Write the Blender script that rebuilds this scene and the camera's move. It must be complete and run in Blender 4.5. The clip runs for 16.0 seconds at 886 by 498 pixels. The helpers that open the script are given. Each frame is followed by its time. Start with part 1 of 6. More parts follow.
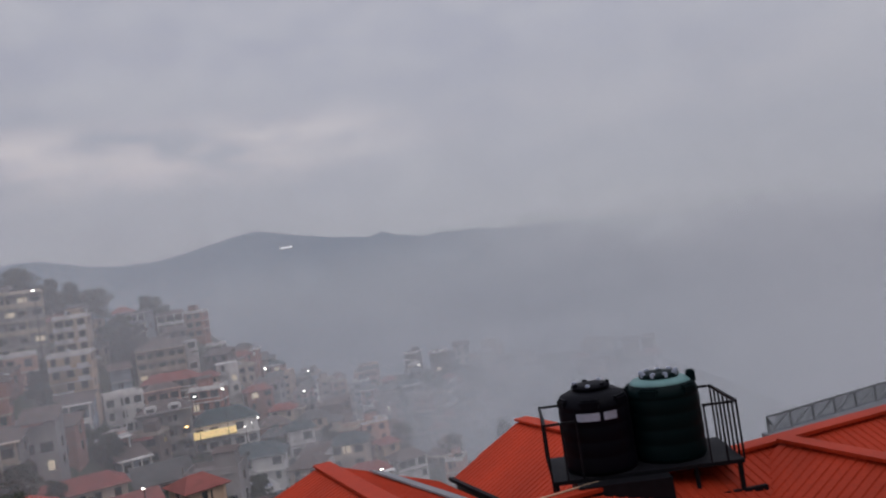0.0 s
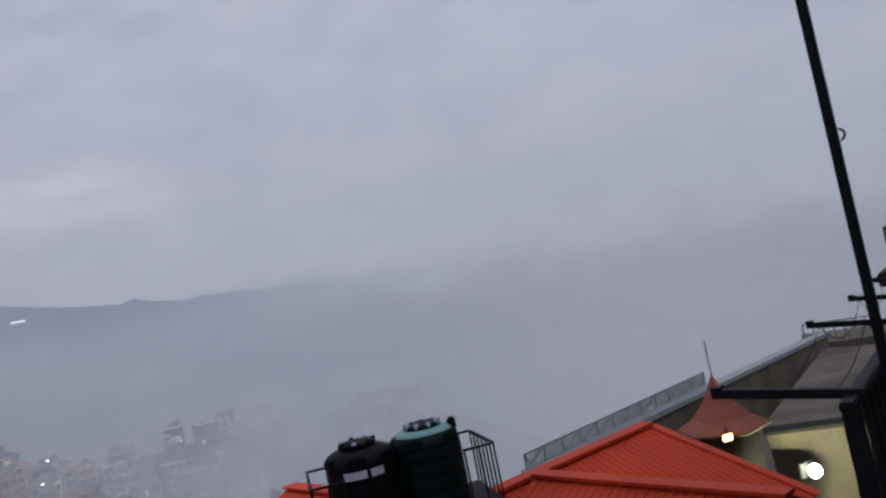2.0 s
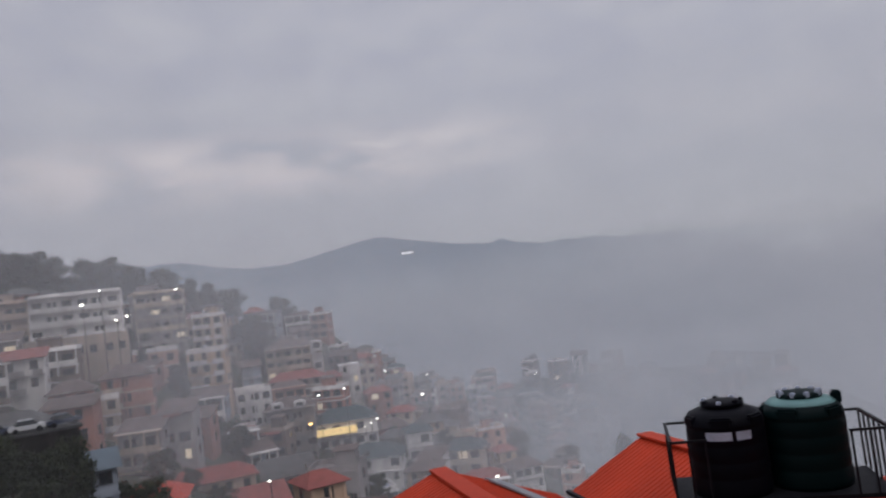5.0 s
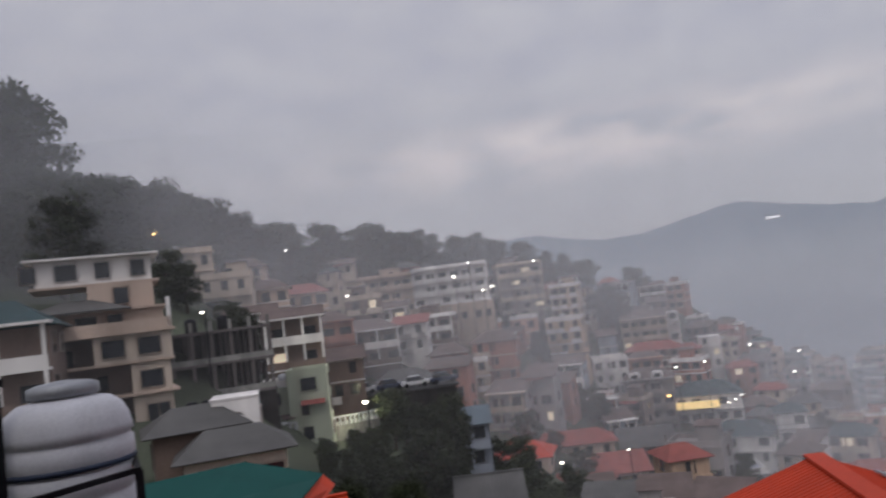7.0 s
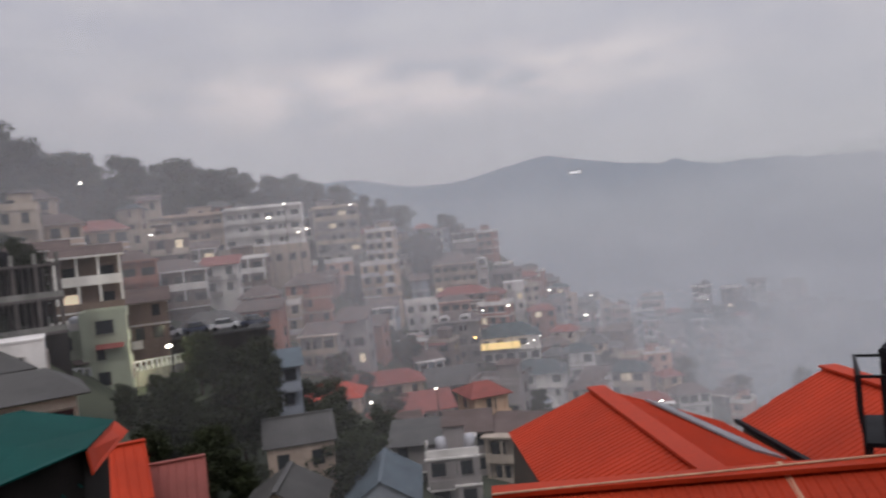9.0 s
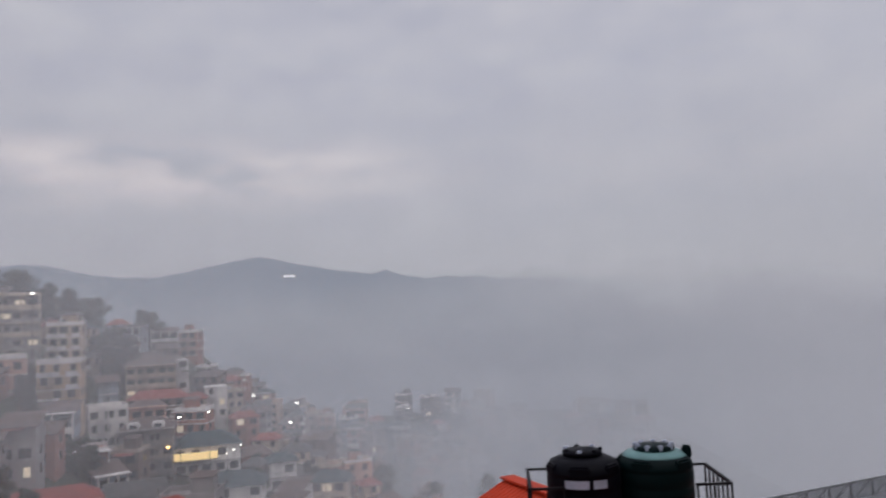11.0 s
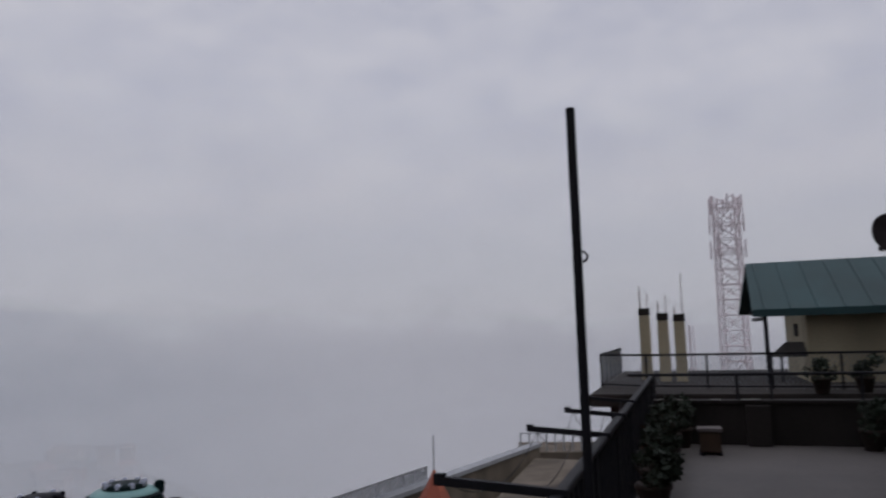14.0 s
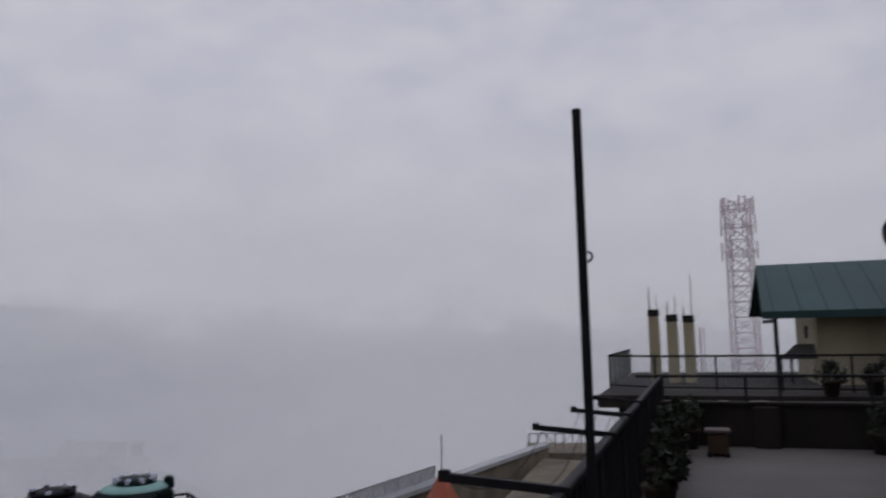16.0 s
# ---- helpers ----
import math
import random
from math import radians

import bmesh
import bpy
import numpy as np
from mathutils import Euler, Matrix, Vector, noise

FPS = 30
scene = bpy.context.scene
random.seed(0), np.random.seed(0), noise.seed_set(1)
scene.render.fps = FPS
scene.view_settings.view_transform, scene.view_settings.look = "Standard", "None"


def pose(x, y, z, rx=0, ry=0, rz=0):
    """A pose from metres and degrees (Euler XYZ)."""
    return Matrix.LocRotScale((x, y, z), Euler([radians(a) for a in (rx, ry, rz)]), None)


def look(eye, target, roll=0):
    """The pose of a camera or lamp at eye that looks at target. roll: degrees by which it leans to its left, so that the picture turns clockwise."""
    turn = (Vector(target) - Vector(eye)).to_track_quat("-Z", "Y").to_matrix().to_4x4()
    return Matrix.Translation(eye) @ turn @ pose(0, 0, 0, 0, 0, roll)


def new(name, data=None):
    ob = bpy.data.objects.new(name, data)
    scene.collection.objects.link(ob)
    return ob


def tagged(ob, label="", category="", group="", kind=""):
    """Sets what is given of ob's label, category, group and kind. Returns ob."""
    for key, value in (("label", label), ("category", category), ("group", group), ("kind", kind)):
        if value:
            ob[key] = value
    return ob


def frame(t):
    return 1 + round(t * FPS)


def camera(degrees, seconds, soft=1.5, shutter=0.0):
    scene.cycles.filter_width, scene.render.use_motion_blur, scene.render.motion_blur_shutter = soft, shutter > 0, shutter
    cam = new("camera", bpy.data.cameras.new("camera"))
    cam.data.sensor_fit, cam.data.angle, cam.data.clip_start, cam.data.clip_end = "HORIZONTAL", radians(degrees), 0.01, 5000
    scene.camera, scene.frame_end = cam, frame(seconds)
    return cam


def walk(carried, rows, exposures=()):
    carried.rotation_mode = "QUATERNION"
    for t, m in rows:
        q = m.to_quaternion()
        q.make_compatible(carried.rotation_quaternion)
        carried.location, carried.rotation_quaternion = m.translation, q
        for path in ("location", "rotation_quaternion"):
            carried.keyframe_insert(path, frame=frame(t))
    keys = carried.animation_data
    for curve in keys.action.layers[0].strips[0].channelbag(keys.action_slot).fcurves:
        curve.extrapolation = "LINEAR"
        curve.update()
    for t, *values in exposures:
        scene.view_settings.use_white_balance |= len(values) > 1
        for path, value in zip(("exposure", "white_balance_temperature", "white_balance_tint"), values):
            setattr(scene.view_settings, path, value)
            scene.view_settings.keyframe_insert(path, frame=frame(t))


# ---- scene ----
cam = camera(61.70, 16.0, soft=2.2, shutter=0.4)
# seconds, x, y, z, yaw, pitch, roll
ROWS = [
    (0.0, -0.015, -0.089, 0.030, 1.05, 1.63, 8.41),
    (0.5, -0.040, -0.235, 0.064, -1.04, 0.84, 10.28),
    (1.0, 0.015, -0.071, 0.059, -7.31, 2.45, 11.47),
    (1.5, 0.047, -0.106, 0.069, -12.52, 1.37, 12.84),
    (2.0, 0.073, -0.110, 0.020, -17.01, 2.95, 11.57),
    (2.5, 0.046, -0.141, -0.010, -16.98, 4.50, 8.67),
    (3.0, -0.009, -0.145, 0.087, -9.13, 3.11, 7.50),
    (3.5, -0.049, -0.144, 0.075, 1.65, 4.78, 7.74),
    (3.7, -0.052, -0.132, 0.076, 3.47, 5.27, 8.25),
    (5.8, -0.002, 0.180, -0.020, 17.77, 2.13, 6.10),
    (6.0, 0.009, 0.193, -0.018, 20.69, 2.32, 6.12),
    (6.5, -0.024, 0.222, -0.014, 29.09, 2.76, 5.90),
    (7.0, -0.034, 0.209, -0.025, 37.27, 4.56, 7.24),
    (7.5, -0.007, 0.193, -0.034, 40.88, 2.79, 8.24),
    (8.0, -0.006, 0.194, -0.049, 37.96, 1.02, 7.01),
    (8.5, -0.042, 0.355, -0.080, 29.90, -1.47, 6.60),
    (9.0, -0.047, 0.416, -0.109, 23.08, -1.37, 5.81),
    (9.2, -0.045, 0.380, -0.083, 19.98, -1.25, 5.48),
    (11.3, -0.010, 0.068, 0.060, -1.81, 5.75, 2.27),
    (11.5, -0.007, 0.041, 0.060, -3.85, 6.00, 2.13),
    (12.0, -0.001, -0.025, 0.010, -9.66, 6.33, 2.94),
    (12.5, 0.013, -0.070, -0.036, -17.66, 6.61, 2.49),
    (13.0, 0.036, -0.069, -0.034, -24.41, 6.19, 1.24),
    (13.5, 0.048, -0.070, -0.033, -28.59, 6.07, 0.96),
    (14.0, 0.079, -0.067, -0.031, -36.23, 6.59, 1.69),
    (14.5, 0.093, -0.090, -0.030, -41.37, 7.42, 2.19),
    (15.0, 0.100, -0.121, -0.027, -46.41, 8.46, 1.86),
    (15.5, 0.078, -0.139, -0.038, -42.37, 8.11, 1.92),
    (16.0, 0.072, -0.109, -0.039, -35.49, 6.59, 1.22),
]
# seconds, stops, kelvin, tint
EXPO = [(0.0, -0.08, 6450, 10), (1.0, -0.04, 6300, 10), (2.0, 0.0, 6050, 10), (3.0, -0.03, 6060, 10), (3.5, -0.06, 6260, 10), (6.0, -0.02, 6480, 10), (7.5, 0.08, 6600, 10),
        (9.0, 0.2, 6750, 10), (11.5, 0.05, 6450, 10), (12.5, 0.02, 6300, 10), (13.5, 0.08, 6480, 10), (14.5, 0.09, 6500, 10), (16.0, 0.14, 6550, 10)]
walk(cam, [(t, pose(x, y, z, 90 + p, r, w)) for t, x, y, z, w, p, r in ROWS], EXPO)

# ---- world and light: overcast dusk ----
world = bpy.data.worlds.new("overcast_dusk")
scene.world = world
world.use_nodes = True
wn, wl = world.node_tree.nodes, world.node_tree.links
wn.clear()
w_out = wn.new("ShaderNodeOutputWorld")
w_bg = wn.new("ShaderNodeBackground")
w_sky = wn.new("ShaderNodeTexSky")
w_sky.sky_type = "NISHITA"
w_sky.sun_disc = False
w_sky.sun_elevation = radians(12)
w_sky.sun_rotation = radians(200)
w_co = wn.new("ShaderNodeTexCoord")
w_map = wn.new("ShaderNodeMapping")
w_map.inputs["Scale"].default_value = (1.0, 1.0, 2.3)
w_n1 = wn.new("ShaderNodeTexNoise")
w_n1.inputs["Scale"].default_value, w_n1.inputs["Detail"].default_value = 7.5, 8.0
w_n1.inputs["Roughness"].default_value = 0.62
w_r1 = wn.new("ShaderNodeValToRGB")
w_r1.color_ramp.elements[0].position, w_r1.color_ramp.elements[1].position = 0.34, 0.68
w_r1.color_ramp.elements[0].color = (0.404, 0.412, 0.490, 1)
w_r1.color_ramp.elements[1].color = (0.488, 0.488, 0.545, 1)
w_sep = wn.new("ShaderNodeSeparateXYZ")
w_low = wn.new("ShaderNodeMapRange")
w_low.inputs["From Min"].default_value, w_low.inputs["From Max"].default_value = 0.02, 0.30
w_mix = wn.new("ShaderNodeMix")
w_mix.data_type = "RGBA"
w_mix.inputs["A"].default_value = (0.400, 0.405, 0.452, 1)
w_zen = wn.new("ShaderNodeMapRange")
w_zen.inputs["From Min"].default_value, w_zen.inputs["From Max"].default_value = 0.45, 1.0
w_zen.inputs["To Min"].default_value, w_zen.inputs["To Max"].default_value = 1.0, 1.9
w_add = wn.new("ShaderNodeMix")
w_add.data_type, w_add.blend_type = "RGBA", "ADD"
w_add.inputs["Factor"].default_value = 0.003
wl.new(w_co.outputs["Generated"], w_map.inputs["Vector"])
wl.new(w_map.outputs["Vector"], w_n1.inputs["Vector"])
wl.new(w_n1.outputs["Fac"], w_r1.inputs["Fac"])
wl.new(w_co.outputs["Generated"], w_sep.inputs["Vector"])
wl.new(w_sep.outputs["Z"], w_low.inputs["Value"])
wl.new(w_sep.outputs["Z"], w_zen.inputs["Value"])
wl.new(w_low.outputs["Result"], w_mix.inputs["Factor"])
wl.new(w_r1.outputs["Color"], w_mix.inputs["B"])
# a pale heap of cumulus low over the ridge, and fainter shreds along the same band
w_map2 = wn.new("ShaderNodeMapping")
w_map2.inputs["Scale"].default_value = (1.6, 1.6, 5.0)
w_n2 = wn.new("ShaderNodeTexNoise")
w_n2.inputs["Scale"].default_value, w_n2.inputs["Detail"].default_value = 5.0, 9.0
w_r2 = wn.new("ShaderNodeMapRange")
w_r2.inputs["From Min"].default_value, w_r2.inputs["From Max"].default_value = 0.36, 0.60
w_band = wn.new("ShaderNodeValToRGB")
w_band.color_ramp.elements[0].position, w_band.color_ramp.elements[1].position = 0.135, 0.245
for q in (0, 1):
    w_band.color_ramp.elements[q].color = (0, 0, 0, 1)
for q in (0.185, 0.21):
    w_band.color_ramp.elements.new(q).color = (1, 1, 1, 1)
w_az = wn.new("ShaderNodeMath")
w_az.operation = "ARCTAN2"
w_side = wn.new("ShaderNodeMapRange")
w_side.inputs["From Min"].default_value, w_side.inputs["From Max"].default_value = -0.9, 0.0
w_heap = wn.new("ShaderNodeValToRGB")
w_heap.color_ramp.elements[0].position, w_heap.color_ramp.elements[1].position = 0.05, 1.0
for q in (0, 1):
    w_heap.color_ramp.elements[q].color = (0.12, 0.12, 0.12, 1)
for q in (0.35, 0.72):
    w_heap.color_ramp.elements.new(q).color = (1, 1, 1, 1)
w_mul, w_mul2 = wn.new("ShaderNodeMath"), wn.new("ShaderNodeMath")
w_mul.operation = w_mul2.operation = "MULTIPLY"
w_pale = wn.new("ShaderNodeMix")
w_pale.data_type = "RGBA"
w_pale.inputs["B"].default_value = (0.66, 0.61, 0.635, 1)
wl.new(w_co.outputs["Generated"], w_map2.inputs["Vector"])
wl.new(w_map2.outputs["Vector"], w_n2.inputs["Vector"])
wl.new(w_n2.outputs["Fac"], w_r2.inputs["Value"])
wl.new(w_sep.outputs["Z"], w_band.inputs["Fac"])
wl.new(w_sep.outputs["X"], w_az.inputs[0])
wl.new(w_sep.outputs["Y"], w_az.inputs[1])
wl.new(w_az.outputs["Value"], w_side.inputs["Value"])
wl.new(w_side.outputs["Result"], w_heap.inputs["Fac"])
wl.new(w_r2.outputs["Result"], w_mul.inputs[0])
wl.new(w_band.outputs["Color"], w_mul.inputs[1])
wl.new(w_mul.outputs["Value"], w_mul2.inputs[0])
wl.new(w_heap.outputs["Color"], w_mul2.inputs[1])
wl.new(w_mul2.outputs["Value"], w_pale.inputs["Factor"])
wl.new(w_mix.outputs["Result"], w_pale.inputs["A"])
wl.new(w_pale.outputs["Result"], w_add.inputs["A"])
wl.new(w_sky.outputs["Color"], w_add.inputs["B"])
wl.new(w_add.outputs["Result"], w_bg.inputs["Color"])
wl.new(w_zen.outputs["Result"], w_bg.inputs["Strength"])
wl.new(w_bg.outputs["Background"], w_out.inputs["Surface"])

sun_data = bpy.data.lights.new("sun", "SUN")
sun_data.energy, sun_data.angle, sun_data.color = 0.6, radians(25), (1.0, 0.96, 0.92)
sun = new("sun", sun_data)
sun.matrix_world = look((0, 0, 50), (-12, 30, 10))


# ---- materials ----
def mat(name, color, rough=0.8, metal=0.0, var=0.25, scale=3.0, bump=0.2, fine=40.0, stain=0.0, spec=0.3, rand=0.0):
    """Paint, stone or metal with colour changes at two scales and fine relief."""
    m = bpy.data.materials.new(name)
    m.use_nodes = True
    n, l = m.node_tree.nodes, m.node_tree.links
    b = n["Principled BSDF"]
    b.inputs["Roughness"].default_value, b.inputs["Metallic"].default_value = rough, metal
    b.inputs["Specular IOR Level"].default_value = spec
    co = n.new("ShaderNodeTexCoord")
    n1, n2 = n.new("ShaderNodeTexNoise"), n.new("ShaderNodeTexNoise")
    n1.inputs["Scale"].default_value, n1.inputs["Detail"].default_value = scale, 5
    n2.inputs["Scale"].default_value, n2.inputs["Detail"].default_value = fine, 3
    mp = n.new("ShaderNodeMapping")
    mp.inputs["Scale"].default_value = (1, 1, 0.25 if stain else 1)
    l.new(co.outputs["Object"], mp.inputs["Vector"])
    l.new(mp.outputs["Vector"], n1.inputs["Vector"])
    l.new(co.outputs["Object"], n2.inputs["Vector"])
    r = n.new("ShaderNodeValToRGB")
    r.color_ramp.elements[0].position, r.color_ramp.elements[1].position = 0.3, 0.7
    dk = 1 - var - stain
    r.color_ramp.elements[0].color = (color[0] * dk, color[1] * dk, color[2] * dk, 1)
    r.color_ramp.elements[1].color = (min(1, color[0] * (1 + var * 0.5)), min(1, color[1] * (1 + var * 0.5)), min(1, color[2] * (1 + var * 0.5)), 1)
    l.new(n1.outputs["Fac"], r.inputs["Fac"])
    mx = n.new("ShaderNodeMix")
    mx.data_type, mx.blend_type = "RGBA", "OVERLAY"
    mx.inputs["Factor"].default_value = 0.25
    l.new(r.outputs["Color"], mx.inputs["A"])
    l.new(n2.outputs["Fac"], mx.inputs["B"])
    col = mx.outputs["Result"]
    if rand:
        oi = n.new("ShaderNodeObjectInfo")
        mr = n.new("ShaderNodeMapRange")
        mr.inputs["To Min"].default_value, mr.inputs["To Max"].default_value = 1 - rand, 1 + rand
        hs = n.new("ShaderNodeHueSaturation")
        l.new(oi.outputs["Random"], mr.inputs["Value"])
        l.new(mr.outputs["Result"], hs.inputs["Value"])
        l.new(col, hs.inputs["Color"])
        col = hs.outputs["Color"]
    l.new(col, b.inputs["Base Color"])
    if bump:
        bp = n.new("ShaderNodeBump")
        bp.inputs["Strength"].default_value, bp.inputs["Distance"].default_value = bump, 0.02
        l.new(n2.outputs["Fac"], bp.inputs["Height"])
        l.new(bp.outputs["Normal"], b.inputs["Normal"])
    return m


def glow(name, color, strength):
    m = bpy.data.materials.new(name)
    m.use_nodes = True
    b = m.node_tree.nodes["Principled BSDF"]
    b.inputs["Base Color"].default_value = (*color, 1)
    b.inputs["Emission Color"].default_value = (*color, 1)
    b.inputs["Emission Strength"].default_value = strength
    return m


M_RED = mat("red_roof_paint", (0.47, 0.043, 0.013), 0.6, 0.0, 0.2, 0.8, 0.05, 25, spec=0.2)
M_RED_OLD = mat("faded_red_sheet", (0.27, 0.075, 0.062), 0.7, 0.0, 0.25, 0.6, 0.05, 20)
M_TEAL = mat("teal_sheet_paint", (0.002, 0.062, 0.054), 0.7, 0.0, 0.15, 0.7, 0.05, 25, spec=0.12)
M_GREENROOF = mat("grey_green_sheet", (0.014, 0.042, 0.046), 0.6, 0.0, 0.3, 0.7, 0.05, 25)
M_GREYROOF = mat("grey_sheet", (0.088, 0.085, 0.082), 0.6, 0.0, 0.3, 0.5, 0.05, 25)
M_BLUEROOF = mat("blue_grey_sheet", (0.10, 0.13, 0.155), 0.6, 0.0, 0.25, 0.5, 0.05, 25)
M_BLACKPL = mat("black_plastic", (0.003, 0.003, 0.006), 0.55, 0.0, 0.2, 2, 0.03, 60, spec=0.09)
M_GREENPL = mat("dark_green_plastic", (0.0015, 0.009, 0.010), 0.55, 0.0, 0.2, 2, 0.03, 60, spec=0.1)
M_WHITEPL = mat("weathered_white_plastic", (0.56, 0.56, 0.6), 0.5, 0.0, 0.14, 2.2, 0.05, 50, stain=0.14)
M_BLUEPL = mat("dark_blue_plastic", (0.02, 0.03, 0.06), 0.5, 0.0, 0.15)
M_LABEL = mat("pale_label", (0.42, 0.45, 0.55), 0.5, 0.0, 0.2, 6)
M_STEEL = mat("black_painted_steel", (0.010, 0.010, 0.013), 0.6, 0.0, 0.3, 8, 0.1, 90, spec=0.15)
M_GALV = mat("grey_galvanised_steel", (0.3, 0.31, 0.33), 0.5, 0.5, 0.2, 4, 0.05, 60)
M_CONC = mat("stained_concrete", (0.27, 0.26, 0.24), 0.92, 0.0, 0.3, 0.8, 0.4, 18, stain=0.2)
M_CONC_D = mat("dark_concrete", (0.018, 0.0145, 0.013), 0.9, 0.0, 0.35, 0.9, 0.4, 18, stain=0.2)
M_FLOOR = mat("wet_cement_floor", (0.105, 0.095, 0.088), 0.6, 0.0, 0.22, 0.9, 0.15, 25)
M_CREAM = mat("cream_wall_paint", (0.33, 0.29, 0.2), 0.85, 0.0, 0.2, 0.7, 0.1, 30, stain=0.15)
M_HOUSE = mat("grey_beige_wall_paint", (0.115, 0.094, 0.08), 0.85, 0.0, 0.25, 0.8, 0.15, 30, stain=0.15)
M_WHITE = mat("white_paint", (0.5, 0.5, 0.5), 0.7, 0.0, 0.12, 1.5, 0.08, 40, stain=0.1)
M_WOOD = mat("dark_wood", (0.06, 0.035, 0.022), 0.7, 0.0, 0.3, 3, 0.2, 40)
M_POT = mat("dark_clay", (0.03, 0.02, 0.016), 0.85, 0.0, 0.3, 4, 0.2, 40)
M_CLOTH = mat("dark_cloth", (0.035, 0.028, 0.032), 0.95, 0.0, 0.4, 7, 0.3, 60)
M_SOIL = mat("hill_scrub", (0.055, 0.065, 0.04), 0.95, 0.0, 0.5, 0.12, 0.5, 2.5)
M_ROAD = mat("lane_asphalt", (0.06, 0.06, 0.062), 0.85, 0.0, 0.25, 0.5, 0.2, 12)
M_LEAF = mat("dark_leaves", (0.024, 0.031, 0.011), 0.8, 0.0, 0.45, 0.6, 0.0, 4, rand=0.25)
M_POTLEAF = mat("pot_plant_leaves", (0.014, 0.022, 0.012), 0.7, 0.0, 0.4, 3, 0.0, 9)
M_PINE = mat("cedar_needles", (0.024, 0.034, 0.027), 0.85, 0.0, 0.45, 0.5, 0.0, 4, rand=0.25)
M_BARK = mat("bark", (0.05, 0.038, 0.03), 0.95, 0.0, 0.3, 3, 0.5, 20)
M_FRAME = mat("window_frame_paint", (0.30, 0.26, 0.235), 0.7, 0.0, 0.2, 2, 0.05, 30, rand=0.6)
M_CURTAIN = mat("dim_curtain_cloth", (0.13, 0.112, 0.082), 0.9, 0.0, 0.3, 5, 0.1, 40)
M_STRIPE = mat("faded_olive_cloth", (0.075, 0.066, 0.042), 0.95, 0.0, 0.5, 9, 0.2, 40)
# pale tank plastic with its shade put into a darker grey
M_GREYPL = mat("shaded_grey_plastic", (0.10, 0.105, 0.12), 0.6, 0.0, 0.2, 2, 0.05, 50)
M_RUSTROOF = mat("rust_brown_sheet", (0.13, 0.092, 0.082), 0.7, 0.0, 0.4, 0.35, 0.05, 20)
M_BROWN = mat("damp_brown_plaster", (0.11, 0.09, 0.07), 0.9, 0.0, 0.35, 0.7, 0.4, 16, stain=0.2)
M_DULL = mat("dull_grey_paint", (0.13, 0.11, 0.105), 0.8, 0.0, 0.2, 1.0, 0.1, 30, stain=0.15)
M_DOORW = mat("grey_white_door_paint", (0.27, 0.27, 0.28), 0.6, 0.0, 0.15, 1.5, 0.08, 40, stain=0.1)
M_ROPE = mat("cream_cord", (0.62, 0.42, 0.28), 0.9, 0.0, 0.2, 8)
M_MESHWIRE = mat("fence_wire", (0.16, 0.17, 0.19), 0.6, 0.4, 0.2, 5)
M_ORANGE = mat("faded_orange_sheet", (0.22, 0.062, 0.04), 0.75, 0.0, 0.2, 1.2, 0.05, 25)
# reddish mast steel with haze painted in: lightened towards fog grey
M_MASTHAZE = mat("haze_paled_red_steel", (0.50, 0.40, 0.43), 0.7, 0.2, 0.3, 1.5)
M_LAMP = glow("white_lamp", (1.0, 0.95, 0.85), 9.0)
M_LAMPW = glow("warm_lamp", (1.0, 0.6, 0.2), 7.0)
M_LAMPB = glow("flood_lamp", (1.0, 0.97, 0.75), 30.0)
M_WARMWALL = glow("lit_sign_strip", (1.0, 0.72, 0.3), 0.75)
M_LITWIN = glow("lit_window", (1.0, 0.84, 0.62), 0.38)

M_GLASS = bpy.data.materials.new("dark_window_glass")
M_GLASS.use_nodes = True
gb = M_GLASS.node_tree.nodes["Principled BSDF"]
gb.inputs["Base Color"].default_value = (0.02, 0.023, 0.028, 1)
gb.inputs["Roughness"].default_value = 0.12

WALLS = [mat("town_wall_" + k, c, 0.9, 0.0, 0.22, 0.35, 0.15, 6, stain=0.16) for k, c in (
    ("cream", (0.56, 0.465, 0.385)), ("pink", (0.60, 0.355, 0.29)), ("white", (0.82, 0.78, 0.75)), ("grey", (0.33, 0.30, 0.295)),
    ("brown", (0.20, 0.145, 0.122)), ("blue", (0.34, 0.37, 0.43)), ("green", (0.42, 0.45, 0.345)), ("beige", (0.53, 0.41, 0.335)),
    ("ochre", (0.57, 0.40, 0.285)), ("brick", (0.40, 0.185, 0.14)))]
W_CREAM, W_PINK, W_WHITE, W_GREY, W_BROWN, W_BLUE, W_GREEN, W_BEIGE, W_OCHRE, W_BRICK = WALLS


# ---- building helpers ----
def part(name, bm, material, parent, label=""):
    me = bpy.data.meshes.new(name)
    bmesh.ops.recalc_face_normals(bm, faces=bm.faces[:])
    bm.to_mesh(me)
    bm.free()
    for q in (material if isinstance(material, (list, tuple)) else [material]):
        me.materials.append(q)
    ob = new(name, me)
    ob.parent = parent
    if label:
        ob["label"] = label
    return ob


def thing(name, label, category, m=None, group="", kind=""):
    ob = tagged(new(name), label, category, group, kind)
    ob.matrix_world = m if m is not None else Matrix()
    return ob


